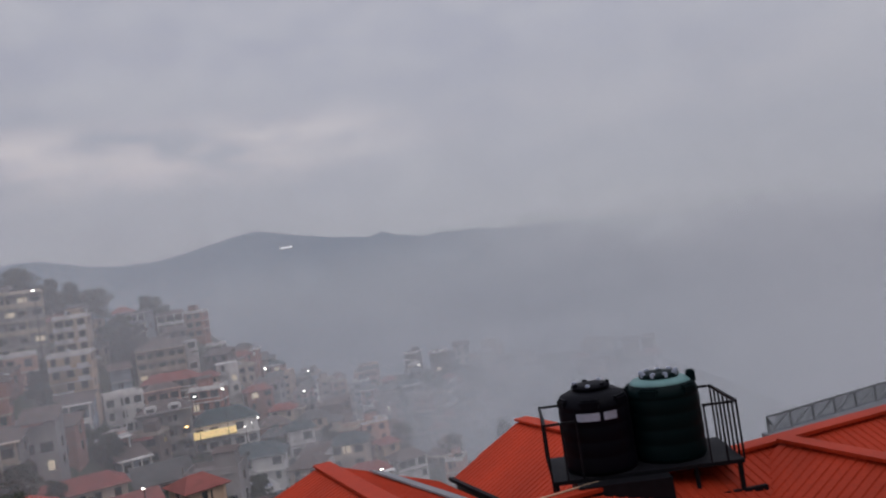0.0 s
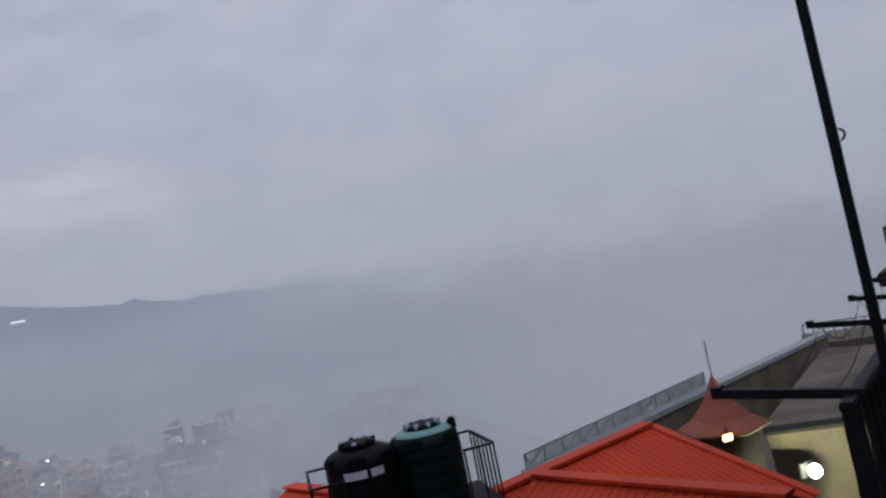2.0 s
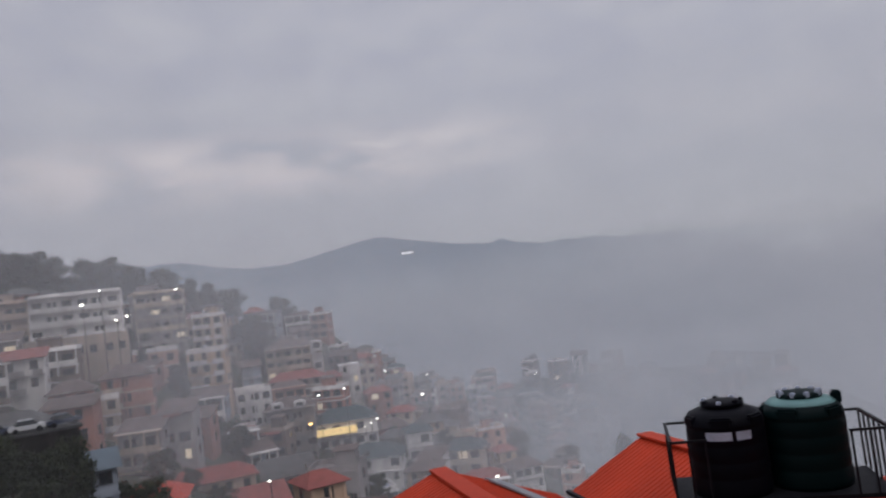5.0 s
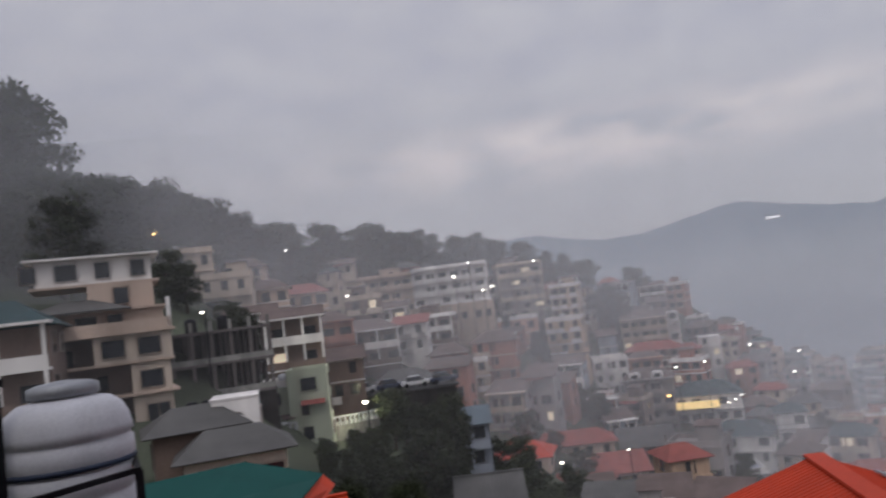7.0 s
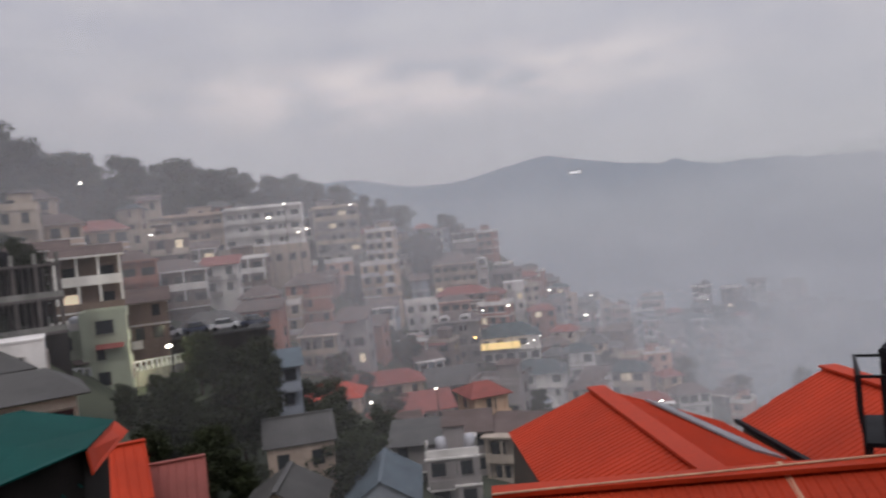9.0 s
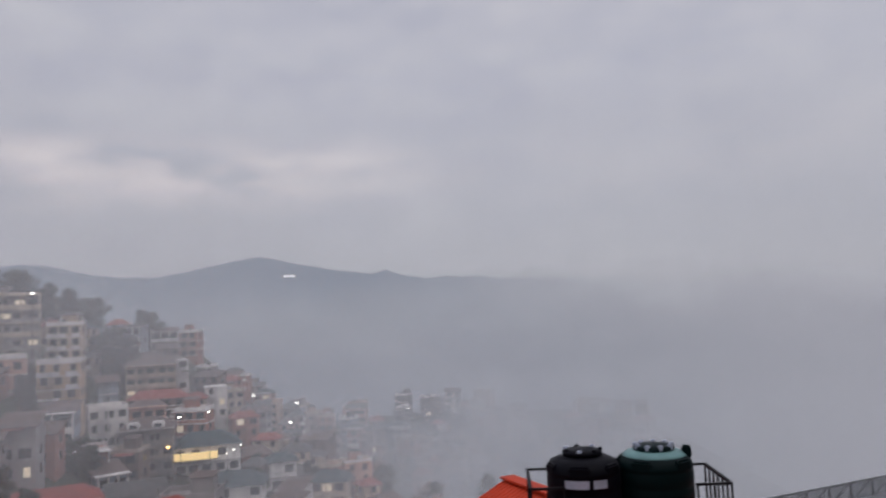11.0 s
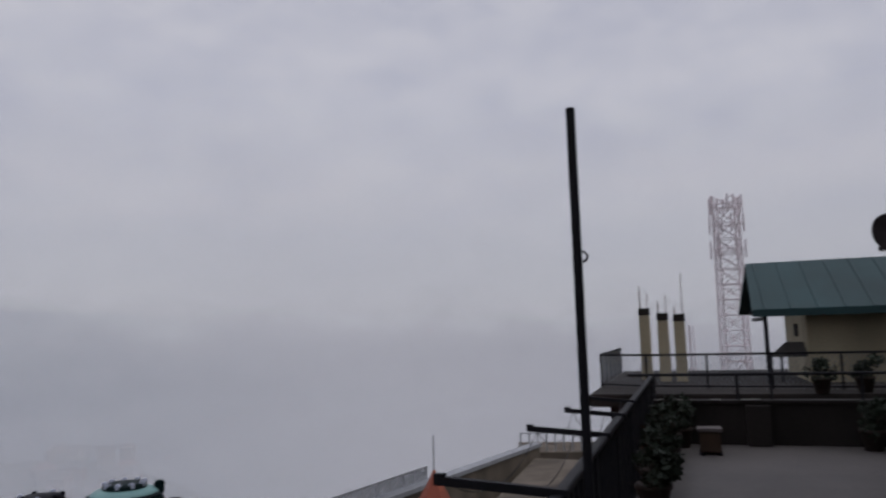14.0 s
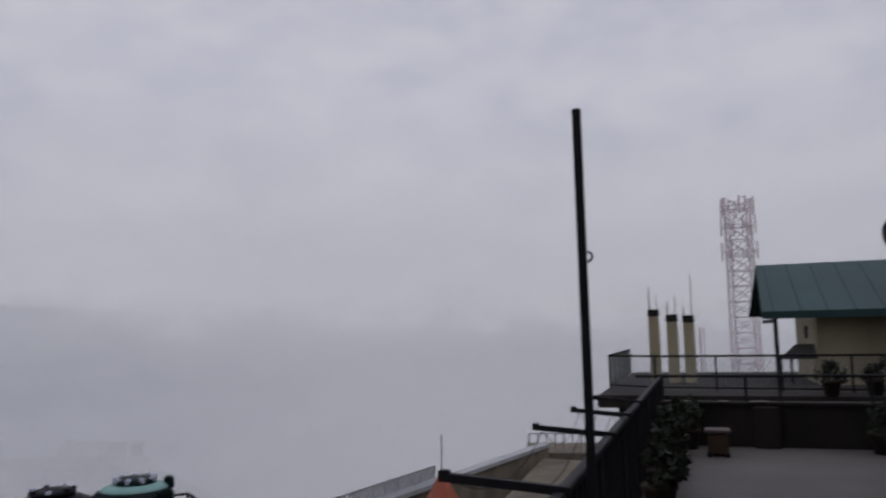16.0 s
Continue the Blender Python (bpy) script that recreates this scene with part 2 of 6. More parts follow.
def box(bm, x0, x1, y0, y1, z0, z1, m=None, bevel=0.0):
    vs = [bm.verts.new((x, y, z)) for x in (x0, x1) for y in (y0, y1) for z in (z0, z1)]
    fs = [bm.faces.new([vs[i] for i in q]) for q in ((0, 1, 3, 2), (4, 6, 7, 5), (0, 4, 5, 1), (2, 3, 7, 6), (0, 2, 6, 4), (1, 5, 7, 3))]
    if bevel:
        es = list({e for f in fs for e in f.edges})
        got = bmesh.ops.bevel(bm, geom=es, offset=bevel, segments=2, affect="EDGES")
        vs = list({v for f in got["faces"] for v in f.verts} | {v for v in vs if v.is_valid})
    if m is not None:
        for v in vs:
            v.co = m @ v.co
    return vs


def boxmesh(x0, x1, y0, y1, z0, z1, m=None, bevel=0.0):
    bm = bmesh.new()
    box(bm, x0, x1, y0, y1, z0, z1, m, bevel)
    return bm


def tube(bm, p0, p1, r, seg=8, r1=None):
    p0, p1 = Vector(p0), Vector(p1)
    q = (p1 - p0).to_track_quat("Z", "Y").to_matrix()
    r1 = r if r1 is None else r1
    a = [bm.verts.new(p0 + q @ Vector((r * math.cos(k * 2 * math.pi / seg), r * math.sin(k * 2 * math.pi / seg), 0))) for k in range(seg)]
    b = [bm.verts.new(p1 + q @ Vector((r1 * math.cos(k * 2 * math.pi / seg), r1 * math.sin(k * 2 * math.pi / seg), 0))) for k in range(seg)]
    for k in range(seg):
        bm.faces.new((a[k], a[(k + 1) % seg], b[(k + 1) % seg], b[k]))
    bm.faces.new(a[::-1])
    bm.faces.new(b)


def tubemesh(p0, p1, r, seg=8, r1=None):
    bm = bmesh.new()
    tube(bm, p0, p1, r, seg, r1)
    return bm


def bar(p0, p1, w, h=None):
    """A square bar between two points."""
    bm = bmesh.new()
    p0, p1 = Vector(p0), Vector(p1)
    d = (p1 - p0).normalized()
    side = d.cross(Vector((0, 0, 1)))
    side = side.normalized() if side.length > 1e-3 else Vector((1, 0, 0))
    up = side.cross(d)
    h = h or w
    vs = [bm.verts.new(p + side * sx * w / 2 + up * sz * h / 2) for p in (p0, p1) for sx, sz in ((-1, -1), (1, -1), (1, 1), (-1, 1))]
    for q in ((3, 2, 1, 0), (4, 5, 6, 7), (0, 1, 5, 4), (1, 2, 6, 5), (2, 3, 7, 6), (3, 0, 4, 7)):
        bm.faces.new([vs[i] for i in q])
    return bm


def lathe(profile, seg=40, wave=None):
    """A turned shape from (radius, height) pairs."""
    bm = bmesh.new()
    rings = []
    for r, z in profile:
        rings.append([bm.verts.new((r * math.cos(k * 2 * math.pi / seg), r * math.sin(k * 2 * math.pi / seg), z)) for k in range(seg)])
    for a, b in zip(rings, rings[1:]):
        for k in range(seg):
            bm.faces.new((a[k], a[(k + 1) % seg], b[(k + 1) % seg], b[k])).smooth = True
    bm.faces.new(rings[0][::-1])
    bm.faces.new(rings[-1])
    return bm


def slab(pts, thick):
    """A plate under a polygon."""
    bm = bmesh.new()
    pts = [Vector(p) for p in pts]
    nrm = (pts[1] - pts[0]).cross(pts[2] - pts[0]).normalized()
    if nrm.z < 0:
        nrm = -nrm
    a = [bm.verts.new(p) for p in pts]
    b = [bm.verts.new(p - nrm * thick) for p in pts]
    bm.faces.new(a)
    bm.faces.new(b[::-1])
    for k in range(len(pts)):
        bm.faces.new((a[k], b[k], b[(k + 1) % len(pts)], a[(k + 1) % len(pts)]))
    return bm


def ribbed(name, pts, material, parent, thick=0.03, pitch=0.28, rw=0.05, rh=0.03):
    """A sheet-metal roof slope: the plate and the ribs that run down it."""
    plate = part(name, slab(pts, thick), material, parent)
    pts = [Vector(p) for p in pts]
    nrm = (pts[1] - pts[0]).cross(pts[2] - pts[0]).normalized()
    if nrm.z < 0:
        nrm = -nrm
    s = Vector((nrm.x, nrm.y, 0))
    s = (s - nrm * s.dot(nrm)).normalized()
    lat = nrm.cross(s)
    o = pts[0]
    q = [((p - o).dot(lat), (p - o).dot(s)) for p in pts]
    lo, hi = min(a for a, b in q), max(a for a, b in q)
    k = lo + pitch / 2
    while k < hi:
        cut = []
        for (a0, b0), (a1, b1) in zip(q, q[1:] + q[:1]):
            if (a0 - k) * (a1 - k) < 0:
                cut.append(b0 + (b1 - b0) * (k - a0) / (a1 - a0))
        if len(cut) == 2 and abs(cut[0] - cut[1]) > 0.1:
            c0, c1 = sorted(cut)
            bm = bmesh.new()
            a = [bm.verts.new(o + lat * (k + e * rw / 2) + s * c) for c in (c0, c1) for e in (-1, 1)]
            b = [bm.verts.new(o + lat * (k + e * rw / 4) + s * c + nrm * rh) for c in (c0, c1) for e in (-1, 1)]
            for f in ((a[0], a[2], b[2], b[0]), (b[0], b[2], b[3], b[1]), (b[1], b[3], a[3], a[1]), (a[0], b[0], b[1], a[1]), (a[2], a[3], b[3], b[2])):
                bm.faces.new(f)
            part("rib", bm, material, plate)
        k += pitch
    return plate


def polar(az, d, z=0.0):
    """A place from its bearing (degrees, left of straight ahead), distance and height."""
    return Vector((-d * math.sin(radians(az)), d * math.cos(radians(az)), z))


# ---- ground: a valley side that climbs to the left and falls away ahead ----
G_DIST = [0, 30, 60, 100, 130, 160, 200, 250, 320, 600, 3000]
G_LINES = [
    (-180, [-9] * 11), (-75, [-9, -9, -9, -10, -12, -14, -18, -24, -30, -60, -80]), (-30, [-14, -26, -40, -55, -62, -68, -75, -80, -85, -160, -220]),
    (-9, [-14, -24, -34, -46, -53, -58, -60, -54, -42, -160, -220]), (0, [-14, -24, -33, -45, -50, -54, -56, -52, -41, -160, -220]), (12, [-14, -22, -28, -36, -38, -39, -40, -40, -42, -160, -220]),
    (22, [-14, -20, -25, -30, -32, -30, -20, -6, -3, -150, -220]), (33, [-14, -18, -21, -23, -20, -9, 0, 5, 7, -130, -220]),
    (45, [-12, -13, -13, -14, -6, 2, 9, 15, 18, -60, -200]), (58, [-10, -10, -6, 6, 13, 18, 23, 28, 32, 20, -40]),
    (75, [-9, -8, -4, 9, 16, 22, 28, 33, 38, 30, -20]), (120, [-9] * 11), (180, [-9] * 11)]


def ground_z(x, y):
    d, az = math.hypot(x, y), math.degrees(math.atan2(-x, y))
    for (a0, r0), (a1, r1) in zip(G_LINES, G_LINES[1:]):
        if a0 <= az <= a1:
            f = (az - a0) / (a1 - a0)
            f = f * f * (3 - 2 * f)
            return float(np.interp(d, G_DIST, r0) * (1 - f) + np.interp(d, G_DIST, r1) * f)
    return -9.0


def build_ground():
    ds = [0, 6, 12, 18, 25] + list(range(32, 330, 8)) + [360, 420, 500, 620, 800, 1100, 1600, 2200, 3000]
    azs = [a * 1.5 - 180 for a in range(240)]
    vs = [(0.0, 0.0, ground_z(0, 0))]
    for d in ds[1:]:
        for a in azs:
            p = polar(a, d)
            vs.append((p.x, p.y, ground_z(p.x, p.y) + 0.8 * noise.noise(Vector((p.x * 0.05, p.y * 0.05, 0))) * min(1, d / 60)))
    n = len(azs)
    fs = [(0, 1 + k, 1 + (k + 1) % n) for k in range(n)]
    for i in range(len(ds) - 2):
        for k in range(n):
            a, b = 1 + i * n, 1 + (i + 1) * n
            fs.append((a + k, b + k, b + (k + 1) % n, a + (k + 1) % n))
    me = bpy.data.meshes.new("ground")
    me.from_pydata(vs, [], fs)
    me.materials.append(M_SOIL)
    for p in me.polygons:
        p.use_smooth = True
    return tagged(new("ground", me), "dark scrub-covered hillside falling into a misty valley", "hillside", kind="structure")


build_ground()


# ---- distance: mountain ridge standing in cloud ----
def ridge_backdrop(name, d, line, drop, color, low, label):
    """A far ridge as a glowing wall, haze painted into its emission colour; the ridge is its upper edge."""
    bm = bmesh.new()
    azs = np.linspace(line[0][0], line[-1][0], 400)
    xs, ys = [q[0] for q in line], [q[1] for q in line]
    top, bot = [], []
    for a in azs:
        e = float(np.interp(a, xs, ys)) + 0.10 * noise.noise(Vector((a * 0.7, 0, 0))) + 0.05 * noise.noise(Vector((a * 3.1, 4, 0)))
        p = polar(a, d)
        top.append(bm.verts.new((p.x, p.y, d * math.tan(radians(e)))))
        bot.append(bm.verts.new((p.x, p.y, d * math.tan(radians(drop)))))
    for k in range(len(azs) - 1):
        bm.faces.new((bot[k], bot[k + 1], top[k + 1], top[k]))
    m = bpy.data.materials.new(name + "_haze")
    m.use_nodes = True
    n, l = m.node_tree.nodes, m.node_tree.links
    n.clear()
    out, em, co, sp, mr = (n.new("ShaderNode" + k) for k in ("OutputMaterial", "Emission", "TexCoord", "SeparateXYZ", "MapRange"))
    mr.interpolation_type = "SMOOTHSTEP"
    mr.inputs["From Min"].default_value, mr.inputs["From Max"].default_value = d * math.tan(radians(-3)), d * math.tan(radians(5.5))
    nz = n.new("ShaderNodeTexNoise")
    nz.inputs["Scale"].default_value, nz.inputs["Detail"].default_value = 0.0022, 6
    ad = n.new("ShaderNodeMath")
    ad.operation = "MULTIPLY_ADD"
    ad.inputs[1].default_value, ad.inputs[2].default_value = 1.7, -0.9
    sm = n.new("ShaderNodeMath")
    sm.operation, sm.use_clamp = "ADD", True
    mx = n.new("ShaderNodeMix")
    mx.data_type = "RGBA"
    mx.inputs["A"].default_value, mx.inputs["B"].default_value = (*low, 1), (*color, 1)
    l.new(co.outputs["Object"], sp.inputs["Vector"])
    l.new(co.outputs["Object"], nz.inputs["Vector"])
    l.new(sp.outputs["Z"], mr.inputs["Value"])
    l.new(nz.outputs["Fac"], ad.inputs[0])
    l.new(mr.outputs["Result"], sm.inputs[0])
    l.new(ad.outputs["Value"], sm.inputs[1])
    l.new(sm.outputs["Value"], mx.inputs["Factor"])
    # towards the right the painted haze fades the ridge's colour into the sky's
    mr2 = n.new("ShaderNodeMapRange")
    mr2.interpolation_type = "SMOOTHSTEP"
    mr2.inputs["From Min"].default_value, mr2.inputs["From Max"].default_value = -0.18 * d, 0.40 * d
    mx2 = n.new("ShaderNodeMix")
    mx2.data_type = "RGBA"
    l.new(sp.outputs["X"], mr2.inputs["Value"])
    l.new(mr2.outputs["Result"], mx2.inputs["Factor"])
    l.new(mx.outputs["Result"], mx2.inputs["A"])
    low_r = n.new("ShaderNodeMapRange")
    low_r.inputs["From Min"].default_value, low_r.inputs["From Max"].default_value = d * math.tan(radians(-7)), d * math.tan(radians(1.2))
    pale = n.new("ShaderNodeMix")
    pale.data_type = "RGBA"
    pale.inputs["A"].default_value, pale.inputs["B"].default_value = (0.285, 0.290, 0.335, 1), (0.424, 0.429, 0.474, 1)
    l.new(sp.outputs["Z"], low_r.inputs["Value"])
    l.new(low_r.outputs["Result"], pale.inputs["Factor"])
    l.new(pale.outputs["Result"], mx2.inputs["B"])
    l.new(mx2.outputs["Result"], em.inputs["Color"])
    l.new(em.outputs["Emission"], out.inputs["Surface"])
    me = bpy.data.meshes.new(name)
    bm.to_mesh(me)
    bm.free()
    me.materials.append(m)
    return tagged(new(name, me), label, "mountain ridge", kind="structure")


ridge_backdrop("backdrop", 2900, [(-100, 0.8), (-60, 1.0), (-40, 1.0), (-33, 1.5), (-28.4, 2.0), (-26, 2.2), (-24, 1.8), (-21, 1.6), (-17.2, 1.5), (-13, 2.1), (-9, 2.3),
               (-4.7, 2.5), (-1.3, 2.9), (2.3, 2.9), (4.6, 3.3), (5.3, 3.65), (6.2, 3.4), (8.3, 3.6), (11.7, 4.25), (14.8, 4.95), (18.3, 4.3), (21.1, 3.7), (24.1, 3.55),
               (26.4, 3.9), (29.5, 4.6), (34, 4.4), (45, 4.0), (100, 3.0)], -8, (0.165, 0.195, 0.255), (0.285, 0.305, 0.355), "blue-grey forested mountain ridge with haze painted in")


# ---- mist: thin veils hanging in the valley ----
def mist_bank(d, az0, az1, z0, z1, dense, seed, x_lo, x_hi, fade, least=0.35, tone=0.95, lean=0.0):
    """A curved veil of mist, thicker towards the valley and thinning out at its rims."""
    azs = np.linspace(az0, az1, 60)
    zs = np.linspace(z0, z1, 12)
    vs = [tuple(polar(a, d * (1 + 0.04 * math.sin(a * 0.13 + seed)), z)) for z in zs for a in azs]
    n = len(azs)
    fs = [(i * n + k, i * n + k + 1, (i + 1) * n + k + 1, (i + 1) * n + k) for i in range(len(zs) - 1) for k in range(n - 1)]
    m = bpy.data.materials.new("mist")
    m.use_nodes = True
    nd, l = m.node_tree.nodes, m.node_tree.links
    nd.clear()
    out, mix, tr, dif, tl, add = (nd.new("ShaderNode" + k) for k in ("OutputMaterial", "MixShader", "BsdfTransparent", "BsdfDiffuse", "BsdfTranslucent", "MixShader"))
    for q in (dif, tl):
        q.inputs["Color"].default_value = (tone, tone * 1.005, min(1, tone * 1.06), 1)
    l.new(dif.outputs[0], add.inputs[1])
    l.new(tl.outputs[0], add.inputs[2])
    co, sp, nz = nd.new("ShaderNodeTexCoord"), nd.new("ShaderNodeSeparateXYZ"), nd.new("ShaderNodeTexNoise")
    nz.inputs["Scale"].default_value, nz.inputs["Detail"].default_value = 3.2 / d, 5
    l.new(co.outputs["Object"], nz.inputs["Vector"])
    l.new(co.outputs["Object"], sp.inputs["Vector"])

    def ramp(src, a, b, lo, hi):
        r = nd.new("ShaderNodeMapRange")
        r.interpolation_type = "SMOOTHSTEP"
        for key, val in (("From Min", a), ("From Max", b), ("To Min", lo), ("To Max", hi)):
            r.inputs[key].default_value = val
        l.new(src, r.inputs["Value"])
        return r.outputs["Result"]

    def times(a, b):
        q = nd.new("ShaderNodeMath")
        q.operation, q.use_clamp = "MULTIPLY", True
        l.new(a, q.inputs[0])
        l.new(b, q.inputs[1])
        return q.outputs[0]

    f = times(ramp(nz.outputs["Fac"], 0.3, 0.72, least, 1.0), ramp(sp.outputs["X"], x_lo, x_hi, dense[0], dense[1]))
    # the mist's upper rim sinks from the hillside towards the open valley
    hz = nd.new("ShaderNodeMath")
    hz.operation = "MULTIPLY_ADD"
    hz.inputs[1].default_value = lean
    l.new(sp.outputs["X"], hz.inputs[0])
    l.new(sp.outputs["Z"], hz.inputs[2])
    f = times(f, ramp(hz.outputs[0], fade - lean * 100, z1 - lean * 100, 1.0, 0.0))
    l.new(f, mix.inputs["Fac"])
    l.new(tr.outputs[0], mix.inputs[1])
    l.new(add.outputs[0], mix.inputs[2])
    l.new(mix.outputs[0], out.inputs["Surface"])
    me = bpy.data.meshes.new("mist_bank")
    me.from_pydata(vs, [], fs)
    me.materials.append(m)
    for p in me.polygons:
        p.use_smooth = True
    return tagged(new("mist_bank", me), "thin grey veil of drifting valley mist", "mist", group="valley mist", kind="stuff")


mist_bank(46, -88, 84, -60, 24, (0.06, 0.15), 1, -40, 10, 2, 0.5)
mist_bank(100, -88, 80, -75, 60, (0.235, 0.245), 2, -80, 10, 14, 0.55, 0.95, 0.12)
mist_bank(146, -88, 78, -90, 60, (0.11, 0.24), 3, -90, -15, 14, 0.5, 0.95, 0.42)
mist_bank(112, 18, 84, -40, 80, (0.13, 0.03), 8, -95, -40, 45, 0.6)
mist_bank(122, -88, 80, -80, 70, (0.12, 0.15), 6, -90, 0, 20, 0.45, 0.95, 0.12)
mist_bank(196, -88, 72, -95, 50, (0.13, 0.24), 4, -80, 0, 10, 0.6, 0.95, 0.42)


# ---- far-valley cloud and haze, painted on glowing backdrop sheets ----
def cloud_backdrop(d, z0, z1, fade, dense, x_lo, x_hi, seed):
    """A glowing sheet with valley haze painted in its colour; its upper rim thins out in front of the mountains."""
    azs, zs = np.linspace(-100, 100, 90), np.linspace(z0, z1, 8)
    vs = [tuple(polar(a, d, z)) for z in zs for a in azs]
    n = len(azs)
    fs = [(i * n + k, i * n + k + 1, (i + 1) * n + k + 1, (i + 1) * n + k) for i in range(len(zs) - 1) for k in range(n - 1)]
    m = bpy.data.materials.new("far_cloud")
    m.use_nodes = True
    nd, l = m.node_tree.nodes, m.node_tree.links
    nd.clear()
    out, mix, tr, em, co, sp, nz = (nd.new("ShaderNode" + k) for k in ("OutputMaterial", "MixShader", "BsdfTransparent", "Emission", "TexCoord", "SeparateXYZ", "TexNoise"))
    nz.inputs["Scale"].default_value, nz.inputs["Detail"].default_value = 4.0 / d, 5
    mp = nd.new("ShaderNodeMapping")
    mp.inputs["Scale"].default_value, mp.inputs["Location"].default_value = (1, 1, 2.2), (seed * d, 0, 0)
    l.new(co.outputs["Object"], mp.inputs["Vector"])
    l.new(mp.outputs["Vector"], nz.inputs["Vector"])
    l.new(co.outputs["Object"], sp.inputs["Vector"])

    def ramp(src, a, b, lo, hi):
        r = nd.new("ShaderNodeMapRange")
        r.interpolation_type = "SMOOTHSTEP"
        for key, val in (("From Min", a), ("From Max", b), ("To Min", lo), ("To Max", hi)):
            r.inputs[key].default_value = val
        l.new(src, r.inputs["Value"])
        return r.outputs["Result"]

    def op(kind, a, b):
        q = nd.new("ShaderNodeMath")
        q.operation, q.use_clamp = kind, kind == "MULTIPLY"
        for k, v in enumerate((a, b)):
            if isinstance(v, float):
                q.inputs[k].default_value = v
            else:
                l.new(v, q.inputs[k])
        return q.outputs[0]

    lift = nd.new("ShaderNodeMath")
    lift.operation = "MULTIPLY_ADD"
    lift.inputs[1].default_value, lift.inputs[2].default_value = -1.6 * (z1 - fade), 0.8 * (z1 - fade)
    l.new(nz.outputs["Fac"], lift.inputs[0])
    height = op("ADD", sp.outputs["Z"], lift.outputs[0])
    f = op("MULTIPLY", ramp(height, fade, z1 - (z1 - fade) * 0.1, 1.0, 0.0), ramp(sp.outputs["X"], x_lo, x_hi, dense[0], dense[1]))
    # haze greys painted into the emission, paler towards the right
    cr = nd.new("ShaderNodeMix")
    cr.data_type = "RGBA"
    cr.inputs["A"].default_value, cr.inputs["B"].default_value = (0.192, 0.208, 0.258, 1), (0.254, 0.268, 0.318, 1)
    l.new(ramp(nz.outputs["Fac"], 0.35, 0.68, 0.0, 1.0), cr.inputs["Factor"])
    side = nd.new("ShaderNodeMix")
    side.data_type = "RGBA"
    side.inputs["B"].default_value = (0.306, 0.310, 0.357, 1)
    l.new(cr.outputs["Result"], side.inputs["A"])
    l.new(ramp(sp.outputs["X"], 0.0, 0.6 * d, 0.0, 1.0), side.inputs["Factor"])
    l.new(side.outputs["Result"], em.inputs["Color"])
    l.new(f, mix.inputs["Fac"])
    l.new(tr.outputs[0], mix.inputs[1])
    l.new(em.outputs[0], mix.inputs[2])
    l.new(mix.outputs[0], out.inputs["Surface"])
    me = bpy.data.meshes.new("backdrop_cloud")
    me.from_pydata(vs, [], fs)
    me.materials.append(m)
    return tagged(new("backdrop_cloud", me), "glowing sheet of painted grey cloud haze under the ridge", "cloud", kind="structure")


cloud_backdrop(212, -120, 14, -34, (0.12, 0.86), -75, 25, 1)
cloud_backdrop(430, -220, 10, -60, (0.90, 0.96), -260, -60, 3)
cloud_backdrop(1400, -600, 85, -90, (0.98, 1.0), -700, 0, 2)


# ---- the terrace: its own axes, along the railing (x) and outwards (y) ----
TURN = 35.5                      # the railing runs 35.5 degrees off the world's axes
TER = pose(0, 0, 0, 0, 0, TURN)
FLOOR_Z, RAIL_Z, END_A, RAIL_B, HOUSE_B = -1.70, -0.72, 11.5, 0.48, -3.03


